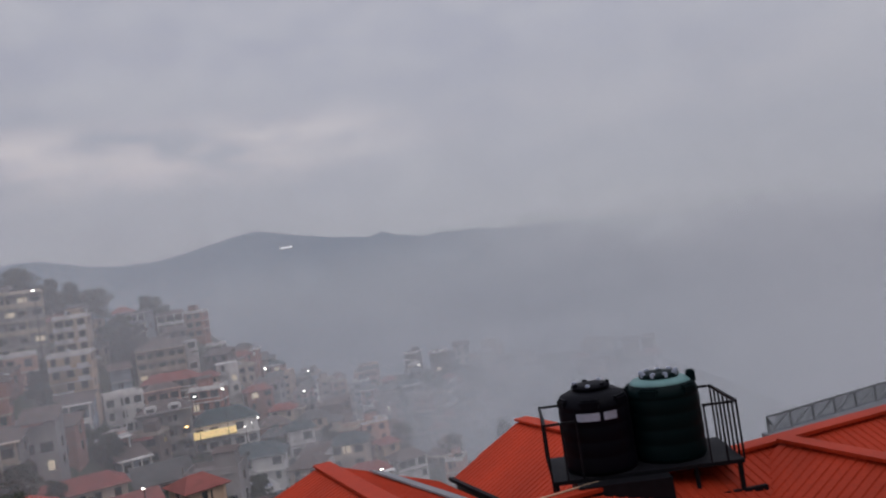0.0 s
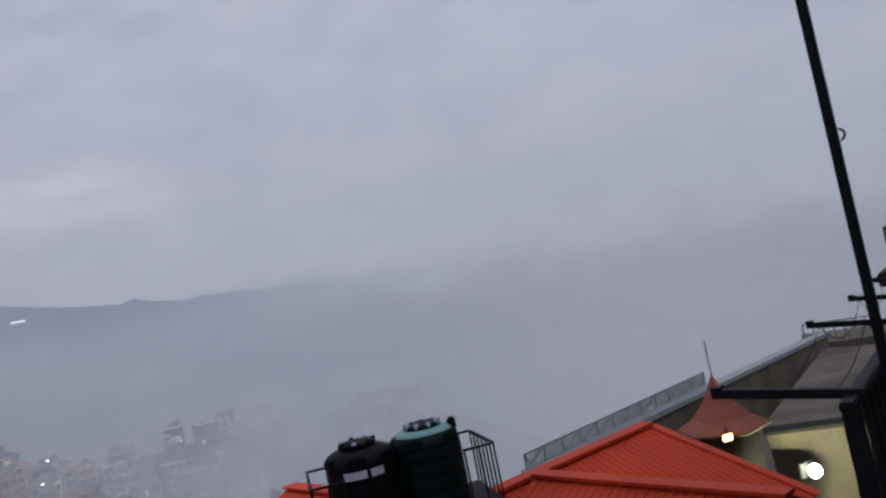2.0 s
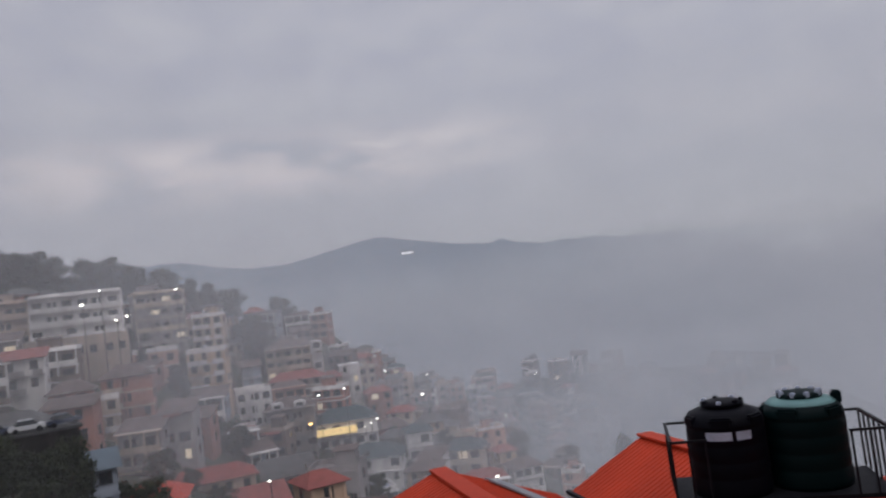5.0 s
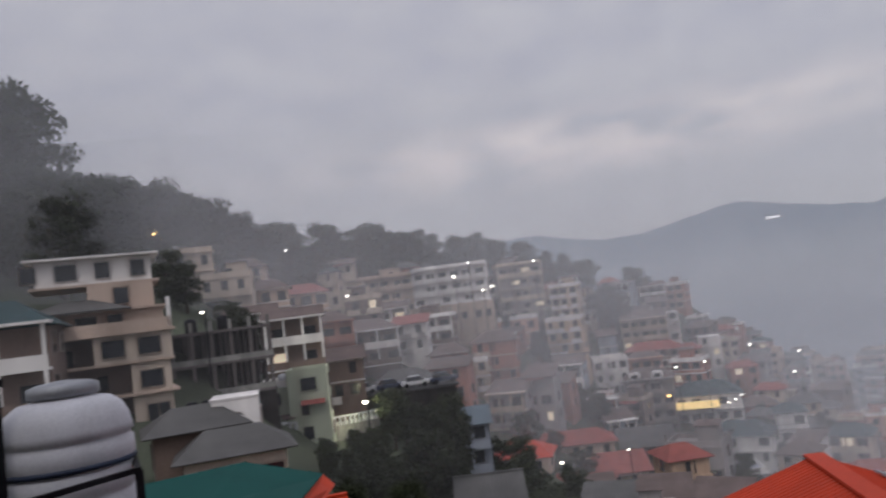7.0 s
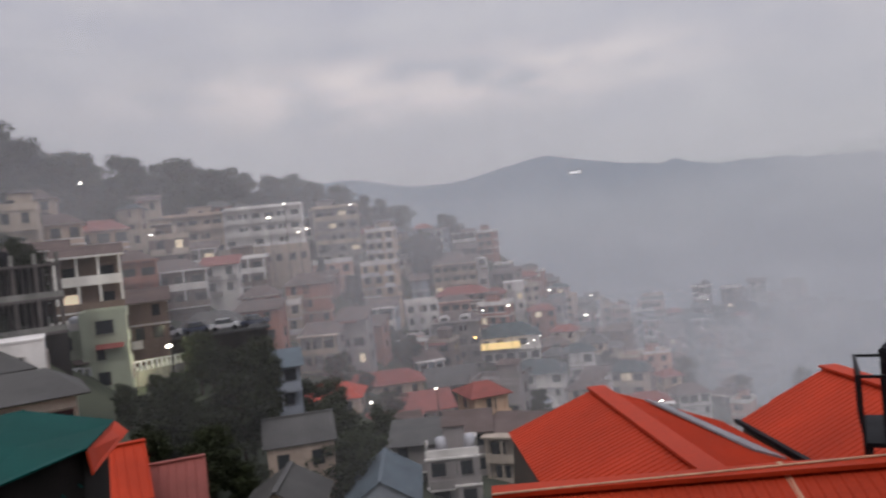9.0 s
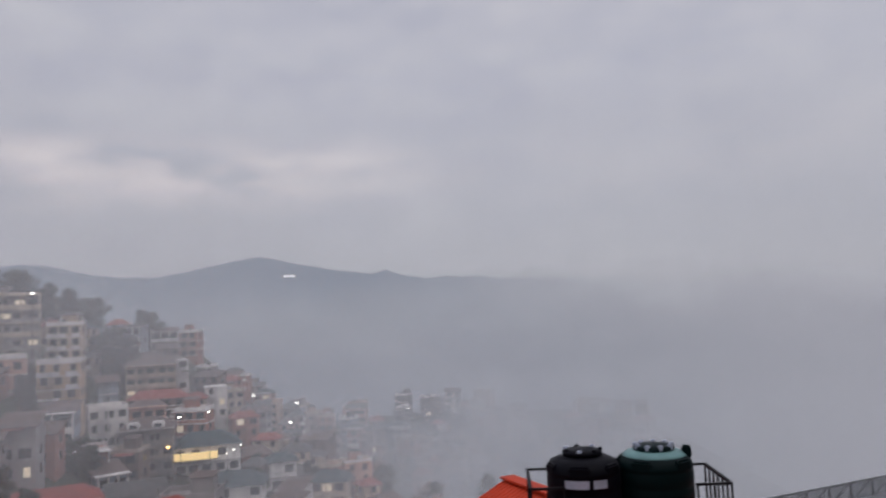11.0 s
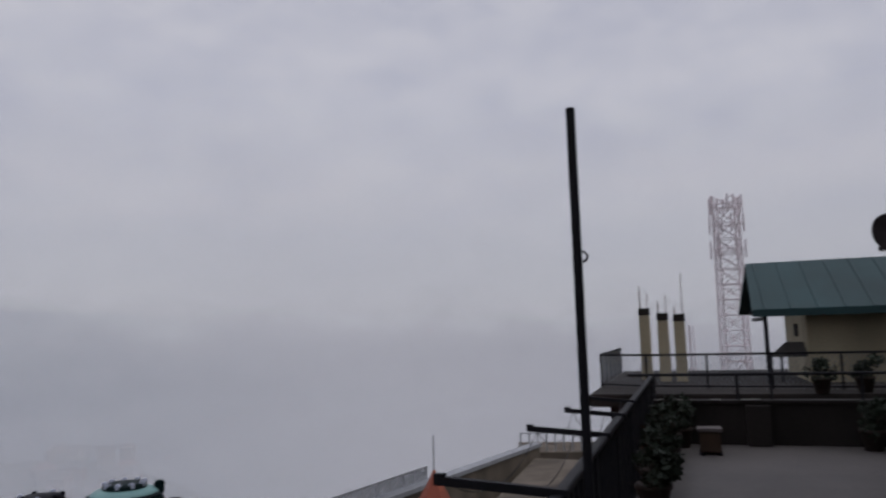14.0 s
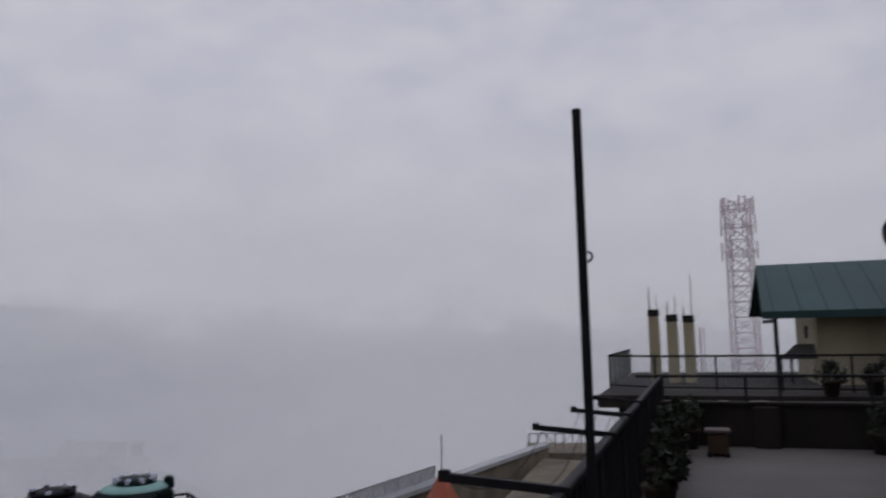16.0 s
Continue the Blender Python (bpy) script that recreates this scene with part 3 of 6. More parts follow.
def terrace():
    floor_ob = part("floor", boxmesh(-6, END_A, HOUSE_B, RAIL_B + 0.1, FLOOR_Z - 0.25, FLOOR_Z), M_FLOOR, None)
    floor_ob.matrix_world = TER
    tagged(floor_ob, "damp grey cement terrace floor", "floor", kind="structure")
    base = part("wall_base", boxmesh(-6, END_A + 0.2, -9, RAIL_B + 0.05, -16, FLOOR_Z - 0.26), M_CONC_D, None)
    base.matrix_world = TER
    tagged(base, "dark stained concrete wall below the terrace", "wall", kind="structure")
    end = thing("wall_end", "low dark parapet wall closing the terrace", "wall", TER, kind="structure")
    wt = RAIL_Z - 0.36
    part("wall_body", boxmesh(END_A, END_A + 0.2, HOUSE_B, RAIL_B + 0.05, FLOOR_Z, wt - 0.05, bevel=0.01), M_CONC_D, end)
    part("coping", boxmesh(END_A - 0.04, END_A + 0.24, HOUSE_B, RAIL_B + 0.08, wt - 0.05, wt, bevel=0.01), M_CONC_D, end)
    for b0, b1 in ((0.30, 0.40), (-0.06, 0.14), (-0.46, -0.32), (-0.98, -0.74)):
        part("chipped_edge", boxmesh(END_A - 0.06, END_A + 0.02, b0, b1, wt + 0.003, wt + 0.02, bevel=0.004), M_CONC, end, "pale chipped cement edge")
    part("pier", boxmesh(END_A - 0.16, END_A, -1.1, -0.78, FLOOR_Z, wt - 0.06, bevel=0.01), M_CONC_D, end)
    pipe = thing("pipe_rail", "dark steel pipe rail over the end wall", "railing", TER)
    part("top_rail", tubemesh((END_A + 0.1, HOUSE_B + 0.02, RAIL_Z), (END_A + 0.1, RAIL_B + 0.35, RAIL_Z), 0.022, 8), M_STEEL, pipe)
    for b0 in (RAIL_B, -0.7, -1.15, -2.3):
        part("post", tubemesh((END_A + 0.1, b0, wt), (END_A + 0.1, b0, RAIL_Z), 0.02, 8), M_STEEL, pipe)
    # railing
    rail = thing("terrace_railing", "dark painted steel railing along the terrace edge", "railing", TER)
    part("top_rail", boxmesh(3.12, END_A, RAIL_B - 0.03, RAIL_B + 0.03, RAIL_Z - 0.04, RAIL_Z, bevel=0.006), M_STEEL, rail)
    part("bottom_rail", boxmesh(3.12, END_A, RAIL_B - 0.02, RAIL_B + 0.02, FLOOR_Z + 0.12, FLOOR_Z + 0.16), M_STEEL, rail)
    for k in range(7):
        a = 3.12 + k * 1.36
        part("post", boxmesh(a, a + 0.05, RAIL_B - 0.025, RAIL_B + 0.025, FLOOR_Z, RAIL_Z - 0.04), M_STEEL, rail)
        for j in range(1, 8):
            part("baluster", boxmesh(a + j * 0.17, a + j * 0.17 + 0.03, RAIL_B - 0.012, RAIL_B + 0.012, FLOOR_Z + 0.16, RAIL_Z - 0.04), M_STEEL, rail)
    kerb = part("kerb", boxmesh(-6, 3.1, RAIL_B - 0.1, RAIL_B + 0.09, FLOOR_Z, FLOOR_Z + 0.3, bevel=0.02), M_CONC_D, None)
    kerb.matrix_world = TER
    tagged(kerb, "low dark concrete kerb at the terrace edge", "kerb", kind="structure")
    # clothes-line arms standing out from the railing
    line_ends = []
    for a, b, r in ((3.27, 1.02, 0.019), (5.08, 0.98, 0.017), (6.25, 0.91, 0.017), (7.4, 0.88, 0.016)):
        arm = thing("laundry_rack", "black steel arm for a clothes line on the railing", "laundry rack", TER, "clothes-line arms")
        part("arm", bar((a, RAIL_B - 0.05, RAIL_Z + 0.0), (a, b, RAIL_Z + 0.04), r * 2), M_STEEL, arm)
        part("arm_tip", bar((a - 0.02, b - 0.015, RAIL_Z + 0.045), (a + 0.02, b - 0.015, RAIL_Z + 0.045), r * 2.6), M_STEEL, arm)
        line_ends.append((a, b - 0.02, RAIL_Z + 0.02))
    for f in (0.04, 0.3):
        for p, q in zip(line_ends, line_ends[1:]):
            wire = thing("clothesline", "thin slack clothes-line wire", "wire", TER, "clothes lines")
            p, q = Vector(p) + Vector((0, -f, 0)), Vector(q) + Vector((0, -f, 0))
            rings = []
            for u in np.linspace(0, 1, 11):
                c = p.lerp(q, u) - Vector((0, 0, 0.16 * 4 * u * (1 - u)))
                rings.append([(c.x, c.y + 0.003 * math.cos(k * 1.2566), c.z + 0.003 * math.sin(k * 1.2566)) for k in range(5)])
            bm = bmesh.new()
            vs = [[bm.verts.new(v) for v in r] for r in rings]
            for r0, r1 in zip(vs, vs[1:]):
                for k in range(5):
                    bm.faces.new((r0[k], r0[(k + 1) % 5], r1[(k + 1) % 5], r1[k]))
            part("wire", bm, M_STEEL, wire)
    # tall pole
    pole = thing("steel_pole", "tall black square steel pole beside the terrace railing", "pole", TER)
    part("shaft", boxmesh(3.49, 3.53, 0.355, 0.395, FLOOR_Z, 1.03, bevel=0.004), M_STEEL, pole)
    part("base_plate", boxmesh(3.42, 3.60, 0.285, 0.465, FLOOR_Z, FLOOR_Z + 0.012), M_STEEL, pole)
    bm = bmesh.new()
    pts = [(3.51, 0.375 - 0.028, 0.285)] + [(3.51, 0.352 - 0.022 * math.sin(q), 0.312 - 0.024 * math.cos(q)) for q in np.linspace(0.2, 2.9, 8)] + [(3.51, 0.347, 0.34)]
    for p, q in zip(pts, pts[1:]):
        tube(bm, p, q, 0.006, 6)
    part("eyelet", bm, M_STEEL, pole)


terrace()


# ---- leafy potted plants ----
def leaf_cloud(rng, blobs, count, size, material, name):
    """Many small leaves scattered through the given blobs (x, y, z, radius)."""
    blobs = np.array(blobs)
    wts = blobs[:, 3] ** 2
    ids = rng.choice(len(blobs), count, p=wts / wts.sum())
    dirs = rng.normal(size=(count, 3))
    dirs /= np.linalg.norm(dirs, axis=1, keepdims=True)
    rad = blobs[ids, 3:4] * rng.uniform(0.55, 1.08, (count, 1))
    cen = blobs[ids, :3] + dirs * rad * np.array([1, 1, 0.8])
    a = rng.normal(size=(count, 3))
    a /= np.linalg.norm(a, axis=1, keepdims=True)
    b = np.cross(a, dirs + 0.3 * rng.normal(size=(count, 3)))
    b /= np.linalg.norm(b, axis=1, keepdims=True)
    s = size * rng.uniform(0.6, 1.4, (count, 1))
    vs = np.stack([cen - a * s, cen + b * s * 0.5, cen + a * s, cen - b * s * 0.5], 1).reshape(-1, 3)
    fs = np.arange(count * 4).reshape(-1, 4)
    me = bpy.data.meshes.new(name)
    me.from_pydata(vs.tolist(), [], fs.tolist())
    me.materials.append(material)
    return me


def potted_plant(x, y, h, m, seed, z=FLOOR_Z):
    rng = np.random.default_rng(seed)
    th = thing("potted_plant", "leafy dark green shrub in a small clay pot", "plant", m @ pose(x, y, z), "potted plants")
    part("pot", lathe([(0.11, 0), (0.15, 0.22), (0.17, 0.23), (0.17, 0.27), (0.14, 0.26)], 20), M_POT, th)
    bm = bmesh.new()
    for _ in range(5):
        tube(bm, (0, 0, 0.2), (rng.uniform(-0.15, 0.15), rng.uniform(-0.15, 0.15), h * 0.75), 0.008, 5)
    part("stem", bm, M_BARK, th)
    blobs = [(rng.uniform(-0.16, 0.16), rng.uniform(-0.16, 0.16), h * rng.uniform(0.4, 0.95), rng.uniform(0.08, 0.15)) for _ in range(9)]
    ob = new("foliage", leaf_cloud(rng, blobs, 420, 0.042, M_POTLEAF, "foliage"))
    ob.parent = th


for i, (a, b, h) in enumerate(((7.2, 0.3, 0.6), (8.0, 0.3, 0.65), (8.8, 0.32, 0.6), (9.4, 0.25, 0.75), (10.0, 0.3, 0.65), (10.6, 0.25, 0.75), (11.2, 0.1, 0.7), (11.2, -2.3, 0.65), (11.2, -2.75, 0.75))):
    potted_plant(a, b, h, TER, 20 + i)

stool = thing("stool", "small dark block stool with a grey top on the terrace", "stool", TER @ pose(10.66, -0.27, FLOOR_Z))
part("seat", boxmesh(-0.16, 0.16, -0.16, 0.16, 0.30, 0.345, bevel=0.012), M_DULL, stool, "grey worn top")
part("body", boxmesh(-0.13, 0.13, -0.13, 0.13, 0.03, 0.30, bevel=0.015), M_WOOD, stool)
for sx in (-1, 1):
    for sy in (-1, 1):
        part("leg", boxmesh(sx * 0.11 - 0.03, sx * 0.11 + 0.03, sy * 0.11 - 0.03, sy * 0.11 + 0.03, 0, 0.03), M_STEEL, stool)


# ---- the red roofs below the terrace: a crosswise ridge with three gables ----
CX, CY = Vector((0.926, 0.378, 0)), Vector((-0.378, 0.926, 0))


def red_roofs():
    zr, drop = -2.95, 0.48
    left, right = Vector((-2.9, 7.72, zr)), Vector((6.6, 11.2, zr))
    run = 2.4
    roof = thing("red_roof", "bright red ribbed sheet-metal cross-gabled roof", "roof", kind="")
    dz = Vector((0, 0, -run * drop))
    ribbed("slope", [left, right, right - CY * run + CX * 0.5 + dz, left - CY * run + dz], M_RED, roof, pitch=0.13, rw=0.035, rh=0.014)
    ribbed("slope", [left, right, right + CY * run + CX * 0.5 + dz, left + CY * run + dz], M_RED, roof)
    ribbed("slope", [right, right + CY * run + CX * 0.5 + dz, right - CY * run + CX * 0.5 + dz], M_RED, roof)
    part("ridge_cap", bar(left + Vector((0, 0, 0.02)), right + Vector((0, 0, 0.02)), 0.26, 0.05), M_RED, roof)
    for s in (-1, 1):
        part("hip_cap", bar(right, right + CY * run * s + CX * 0.5 + dz, 0.2, 0.05), M_RED, roof)
    part("cord", tubemesh(left - CY * 0.14 + Vector((0, 0, 0.05)), left + CX * 4.6 - CY * 0.1 + Vector((0, 0, 0.06)), 0.012, 6), M_ROPE, roof, "pale cord along the ridge")
    part("seam", bar(left + CX * 3.05 + Vector((0, 0, 0.05)), left + CX * 3.05 - CY * 1.6 + Vector((0, 0, 0.05 - 1.6 * drop)), 0.05, 0.03), M_ROPE, roof, "pale seam down the slope")
    # gable coming towards the terrace
    p = Vector((4.0, 10.05, zr + 0.05))
    q = p - CY * 3.7 + CX * 0.1
    for s, w in ((-1, 2.6), (1, 2.2)):
        e = CX * w * s + Vector((0, 0, -w * 0.5))
        ribbed("slope", [p, q, q + e, p + e], M_RED, roof, pitch=0.13, rw=0.035, rh=0.014)
    part("ridge_cap", bar(p + Vector((0, 0, 0.02)), q + Vector((0, 0, 0.02)), 0.24, 0.05), M_RED, roof)
    part("wall", boxmesh(-5.2, 4.8, -1.9, 1.9, -14, zr - 0.95, Matrix.Translation((left + right) / 2 * 1.0 - Vector((0, 0, zr))) @ pose(0, 0, 0, 0, 0, 22.2)), M_HOUSE, roof, "plain wall under the roof")
    # two gables running away from the terrace
    ra = Vector((-0.464, 0.836, 0))
    la = Vector((-0.836, -0.464, 0))
    a1, a0 = Vector((-2.8, 12.7, -2.98)), Vector((-0.6, 8.5, -2.98))
    ga = thing("red_gable_roof", "red ribbed metal gable roof with a grey patched strip", "roof", group="red gables")
    el = la * 1.62 + Vector((0, 0, -0.57))
    er = -la * 2.25 + Vector((0, 0, -0.85))
    ribbed("slope", [a0, a1, a1 + el, a0 + el], M_RED, ga, pitch=0.12, rw=0.035, rh=0.014)
    ribbed("slope", [a0, a1, a1 + er, a0 + er], M_RED, ga, pitch=0.12, rw=0.035, rh=0.014)
    part("ridge_cap", bar(a0 + Vector((0, 0, 0.015)), a1 + Vector((0, 0, 0.015)), 0.3, 0.04), M_RED, ga, "faded ridge cap")
    up = Vector((0, 0, 0.075))
    part("patch", slab([a1.lerp(a1 + er, 0.34) - ra * 0.3 + up, a1.lerp(a1 + er, 0.5) - ra * 0.3 + up, a0.lerp(a0 + er, 0.92) + ra * 2.4 + up, a0.lerp(a0 + er, 0.72) + ra * 2.4 + up], 0.03), M_GALV, ga, "grey translucent roof strip")
    part("wall", slab([a0 + el * 0.95 + Vector((0, 0, -0.05)), a1 + el * 0.95 + Vector((0, 0, -0.05)), a1 + er * 0.95 + Vector((0, 0, -0.05)), a0 + er * 0.95 + Vector((0, 0, -0.05))], 8), M_HOUSE, ga, "plain wall under the roof")
    b1, b0 = Vector((0.80, 14.55, -3.08)), Vector((3.0, 10.0, -3.08))
    gb2 = thing("red_gable_roof", "red ribbed metal gable roof beside a dark gutter", "roof", group="red gables")
    bl = la * 1.76 + Vector((0, 0, -0.74))
    br = -la * 2.0 + Vector((0, 0, -0.85))
    ribbed("slope", [b0, b1, b1 + bl, b0 + bl], M_RED, gb2, pitch=0.12, rw=0.035, rh=0.014)
    ribbed("slope", [b0, b1, b1 + br, b0 + br], M_RED, gb2, pitch=0.12, rw=0.035, rh=0.014)
    part("ridge_cap", bar(b0 + Vector((0, 0, 0.015)), b1 + Vector((0, 0, 0.015)), 0.3, 0.04), M_RED, gb2)
    part("gutter", bar(b1 + bl + la * 0.03 + Vector((0, 0, 0.02)), b1.lerp(b0, 0.62) + bl + la * 0.03 + Vector((0, 0, 0.02)), 0.08, 0.06), M_STEEL, gb2, "dark gutter")
    part("wall", slab([b0 + bl * 0.95 + Vector((0, 0, -0.08)), b1 + bl * 0.95 + Vector((0, 0, -0.08)), b1 + br * 0.95 + Vector((0, 0, -0.08)), b0 + br * 0.95 + Vector((0, 0, -0.08))], 8), M_HOUSE, gb2, "plain wall under the roof")


red_roofs()


# ---- water tanks ----
def water_tank(name, label, m, material, lid_mat, r, h, rings, groove=0.985):
    th = thing(name, label, "water tank", m, "roof water tanks")
    prof = [(r * 0.97, 0), (r, 0.05)]
    zt = h * 0.78
    n = rings
    for i in range(n):
        z0 = 0.06 + (zt - 0.06) * i / n
        dz = (zt - 0.06) / n
        prof += [(r, z0 + dz * 0.1), (r, z0 + dz * 0.72), (r * groove, z0 + dz * 0.82), (r * groove, z0 + dz * 0.92)]
    prof += [(r, zt), (r * 0.99, zt + 0.03 * h), (r * 0.95, zt + 0.08 * h), (r * 0.86, zt + 0.13 * h), (r * 0.7, zt + 0.165 * h), (r * 0.45, zt + 0.18 * h), (r * 0.44, zt + 0.2 * h)]
    part("body", lathe(prof, 48), material, th)
    part("lid", lathe([(r * 0.50, zt + 0.185 * h), (r * 0.54, zt + 0.19 * h), (r * 0.54, zt + 0.235 * h), (r * 0.4, zt + 0.25 * h), (r * 0.1, zt + 0.26 * h)], 36), lid_mat, th)
    return th, zt


def shoulder_lugs(th, r, z, material, count=6):
    """Moulded shoulders with pale flat faces round the tank's top."""
    for k in range(count):
        a = 2 * math.pi * (k + 0.3) / count
        m = pose(0, 0, z, 0, 0, math.degrees(a))
        part("shoulder", boxmesh(r * 0.72, r * 0.99, -0.13, 0.13, -0.02, 0.12, m, 0.025), material, th)


# paler green for the tank's dome: the sky's reflection put into the colour
M_GREENSHEEN = mat("green_plastic_sky_sheen", (0.15, 0.28, 0.275), 0.5, 0.0, 0.2, 3, 0.03, 60)
# black and dark green tanks in a caged stand
CAGE = Matrix.Translation((2.07, 9.86, -2.88)) @ pose(0, 0, 0, 0, 0, -3)
tank_b, zt = water_tank("black_water_tank", "black ribbed plastic water tank with a pale label", CAGE @ pose(-0.56, -0.1, 0.05), M_BLACKPL, M_BLACKPL, 0.465, 1.07, 4)
shoulder_lugs(tank_b, 0.465, 0.84, M_BLACKPL)
for k in range(7):
    part("rim_tooth", boxmesh(0.2, 0.25, -0.03, 0.03, 1.04, 1.12, pose(0, 0, 0, 0, 0, k * 51), 0.01), M_LABEL if k % 2 else M_BLACKPL, tank_b)
for a0, a1 in ((-125, -88), (-82, -60)):
    bm = bmesh.new()
    for k in range(6):
        f0, f1 = radians(a0 + (a1 - a0) * k / 6), radians(a0 + (a1 - a0) * (k + 1) / 6)
        q = [bm.verts.new((0.474 * math.cos(f), 0.474 * math.sin(f), z)) for f in (f0, f1) for z in (0.70, 0.80)]
        bm.faces.new((q[0], q[1], q[3], q[2]))
    part("label_bar", bm, M_LABEL, tank_b, "pale label band with unreadable writing")
tank_g, zt = water_tank("green_water_tank", "dark green ribbed plastic water tank, moulded top painted with pale reflection", CAGE @ pose(0.37, 0.06, 0.05), M_GREENPL, M_GREENPL, 0.475, 1.07, 4)
part("dome", lathe([(0.40, zt + 0.115), (0.405, zt + 0.14), (0.36, zt + 0.178), (0.28, zt + 0.2), (0.22, zt + 0.21)], 48), M_GREENSHEEN, tank_g, "moulded dome with sky reflection painted pale green")
shoulder_lugs(tank_g, 0.475, 0.84, M_GREENPL, 5)
for k in range(9):
    part("rim_tooth", boxmesh(0.2, 0.26, -0.03, 0.03, 1.05, 1.12, pose(0, 0, 0, 0, 0, k * 40), 0.01), M_LABEL, tank_g)
part("rim_corner", boxmesh(0.34, 0.46, -0.06, 0.06, 0.93, 1.09, pose(0, 0, 0, 0, 0, -10), 0.02), M_GREENPL, tank_g)

stand = thing("tank_stand", "black steel caged stand on short legs carrying water tanks", "stand", CAGE)
x0, x1, y0, y1 = -1.25, 1.14, -0.55, 0.6
part("platform", boxmesh(x0, x1, y0, y1, 0.0, 0.05), M_STEEL, stand)
# added dark block takes the place of the shadow beneath the tanks
part("shade_block", boxmesh(x0 + 0.3, 0.2, y0 - 0.2, y1 - 0.05, -0.75, -0.002), M_STEEL, stand, "dark block standing in for the shadow under the tanks")
for x in (x0 + 0.05, 0.55, x1 - 0.05):
    for y in (y0 + 0.05, y1 - 0.05):
        part("leg", boxmesh(x - 0.025, x + 0.025, y - 0.025, y + 0.025, -0.5, 0), M_STEEL, stand)
part("foot_beam", bar((0.4, y0 - 0.05, -0.36), (x1 + 0.25, y0 + 0.1, -0.36), 0.06), M_STEEL, stand)
for y in (y0, y1):
    part("top_rail", bar((x0, y, 0.77), (x0 + 0.42, y, 0.77), 0.03), M_STEEL, stand)
    part("top_rail", bar((x1 - 0.42, y, 0.77), (x1, y, 0.77), 0.03), M_STEEL, stand)
for x in (x0, x1):
    part("top_rail", bar((x, y0, 0.77), (x, y1, 0.77), 0.035), M_STEEL, stand)
    for y in np.linspace(y0, y1, 7):
        part("upright", bar((x, y, 0.05), (x, y, 0.77), 0.022), M_STEEL, stand)
    for k in (1, 2):
        xx = x + (0.2 * k if x < 0 else -0.2 * k)
        part("upright", bar((xx, y0, 0.05), (xx, y0, 0.77), 0.022), M_STEEL, stand)

# white ribbed tank beyond the terrace's far end, in a railed stand
WT = Vector((-5.385, 2.755, 0))
tank_w, zt = water_tank("white_water_tank", "large weathered white ribbed plastic water tank", Matrix.Translation((WT.x, WT.y, -1.75)), M_WHITEPL, M_GALV, 0.43, 1.5, 6, 0.955)
for z in (0.98, 0.52):
    part("strap", lathe([(0.415, z - 0.02), (0.437, z - 0.016), (0.443, z), (0.437, z + 0.016), (0.415, z + 0.02)], 48), M_BLUEPL, tank_w, "dark blue strap")
for k, z in ((-50, 0.62), (-112, 0.55)):
    c = Vector((0.42 * math.cos(radians(k)), 0.42 * math.sin(radians(k)), z))
    part("emblem", tubemesh(c, c * 1.0 + Vector((c.x, c.y, 0)).normalized() * 0.03, 0.085, 20), M_BLUEPL, tank_w, "round blue mark")
for k in range(6):
    part("shoulder_rib", boxmesh(0.2, 0.42, -0.03, 0.03, -0.02, 0.03, pose(0, 0, 1.37, 0, 24, k * 60 + 20), 0.012), M_WHITEPL, tank_w)
part("inlet", bar((-0.12, -0.42, 1.2), (-0.2, -0.56, 1.22), 0.05), M_STEEL, tank_w, "black inlet fitting")
ws = thing("tank_railing", "dark steel railing round the white water tank", "railing", Matrix.Translation((WT.x, WT.y, -1.75)) @ pose(0, 0, 0, 0, 0, 62 - 90 + 90))
part("deck", boxmesh(-0.75, 0.85, -2.4, 0.75, -0.12, 0.0), M_CONC_D, ws)
WS2 = [(-4.62, 2.12), (-4.72, 2.88), (-5.9, 3.5), (-6.5, 1.9), (-5.1, 1.45)]
for (ax, ay), (bx, by) in ((WS2[4], WS2[0]), (WS2[0], WS2[1]), (WS2[1], WS2[2])):
    for z in (0.93, 0.5):
        rb = part("rail", bar((ax, ay, -1.75 + z), (bx, by, -1.75 + z), 0.035), M_STEEL, ws)
        rb.matrix_parent_inverse = ws.matrix_world.inverted()
for ax, ay in WS2[:3] + WS2[4:]:
    rb = part("post", bar((ax, ay, -1.87), (ax, ay, -1.75 + 0.93), 0.04), M_STEEL, ws)
    rb.matrix_parent_inverse = ws.matrix_world.inverted()
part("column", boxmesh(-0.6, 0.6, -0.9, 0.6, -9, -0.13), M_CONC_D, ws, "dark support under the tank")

# a second pale tank beyond it, its shade painted as grey, and a dark sheet screen between the two
T2 = polar(72.2, 6.9, -1.86)
tank_d, zt = water_tank("grey_water_tank", "pale ribbed plastic water tank behind a rail, shade painted grey", Matrix.Translation(T2), M_GREYPL, M_GREYPL, 0.44, 1.5, 6, 0.955)
part("support", boxmesh(-0.6, 0.6, -0.6, 0.6, -9, 0), M_CONC_D, tank_d)
screen = thing("sheet_screen", "tall dark sheet screen between the water tanks", "screen", Matrix.Translation(polar(67.4, 5.75, 0)) @ pose(0, 0, 0, 0, 0, 67.4))
part("sheet", boxmesh(-0.1, 0.1, -0.02, 0.02, -2.6, -0.17, bevel=0.01), M_STEEL, screen)
part("cap", boxmesh(-0.42, 0.12, -0.03, 0.03, -0.17, -0.12), M_STEEL, screen)
part("post", boxmesh(-0.42, -0.38, -0.02, 0.02, -2.6, -0.17), M_STEEL, screen)
for z in (-0.46, -0.76):
    part("rail", boxmesh(-0.9, -0.1, -0.02, 0.02, z - 0.015, z + 0.015), M_STEEL, screen)
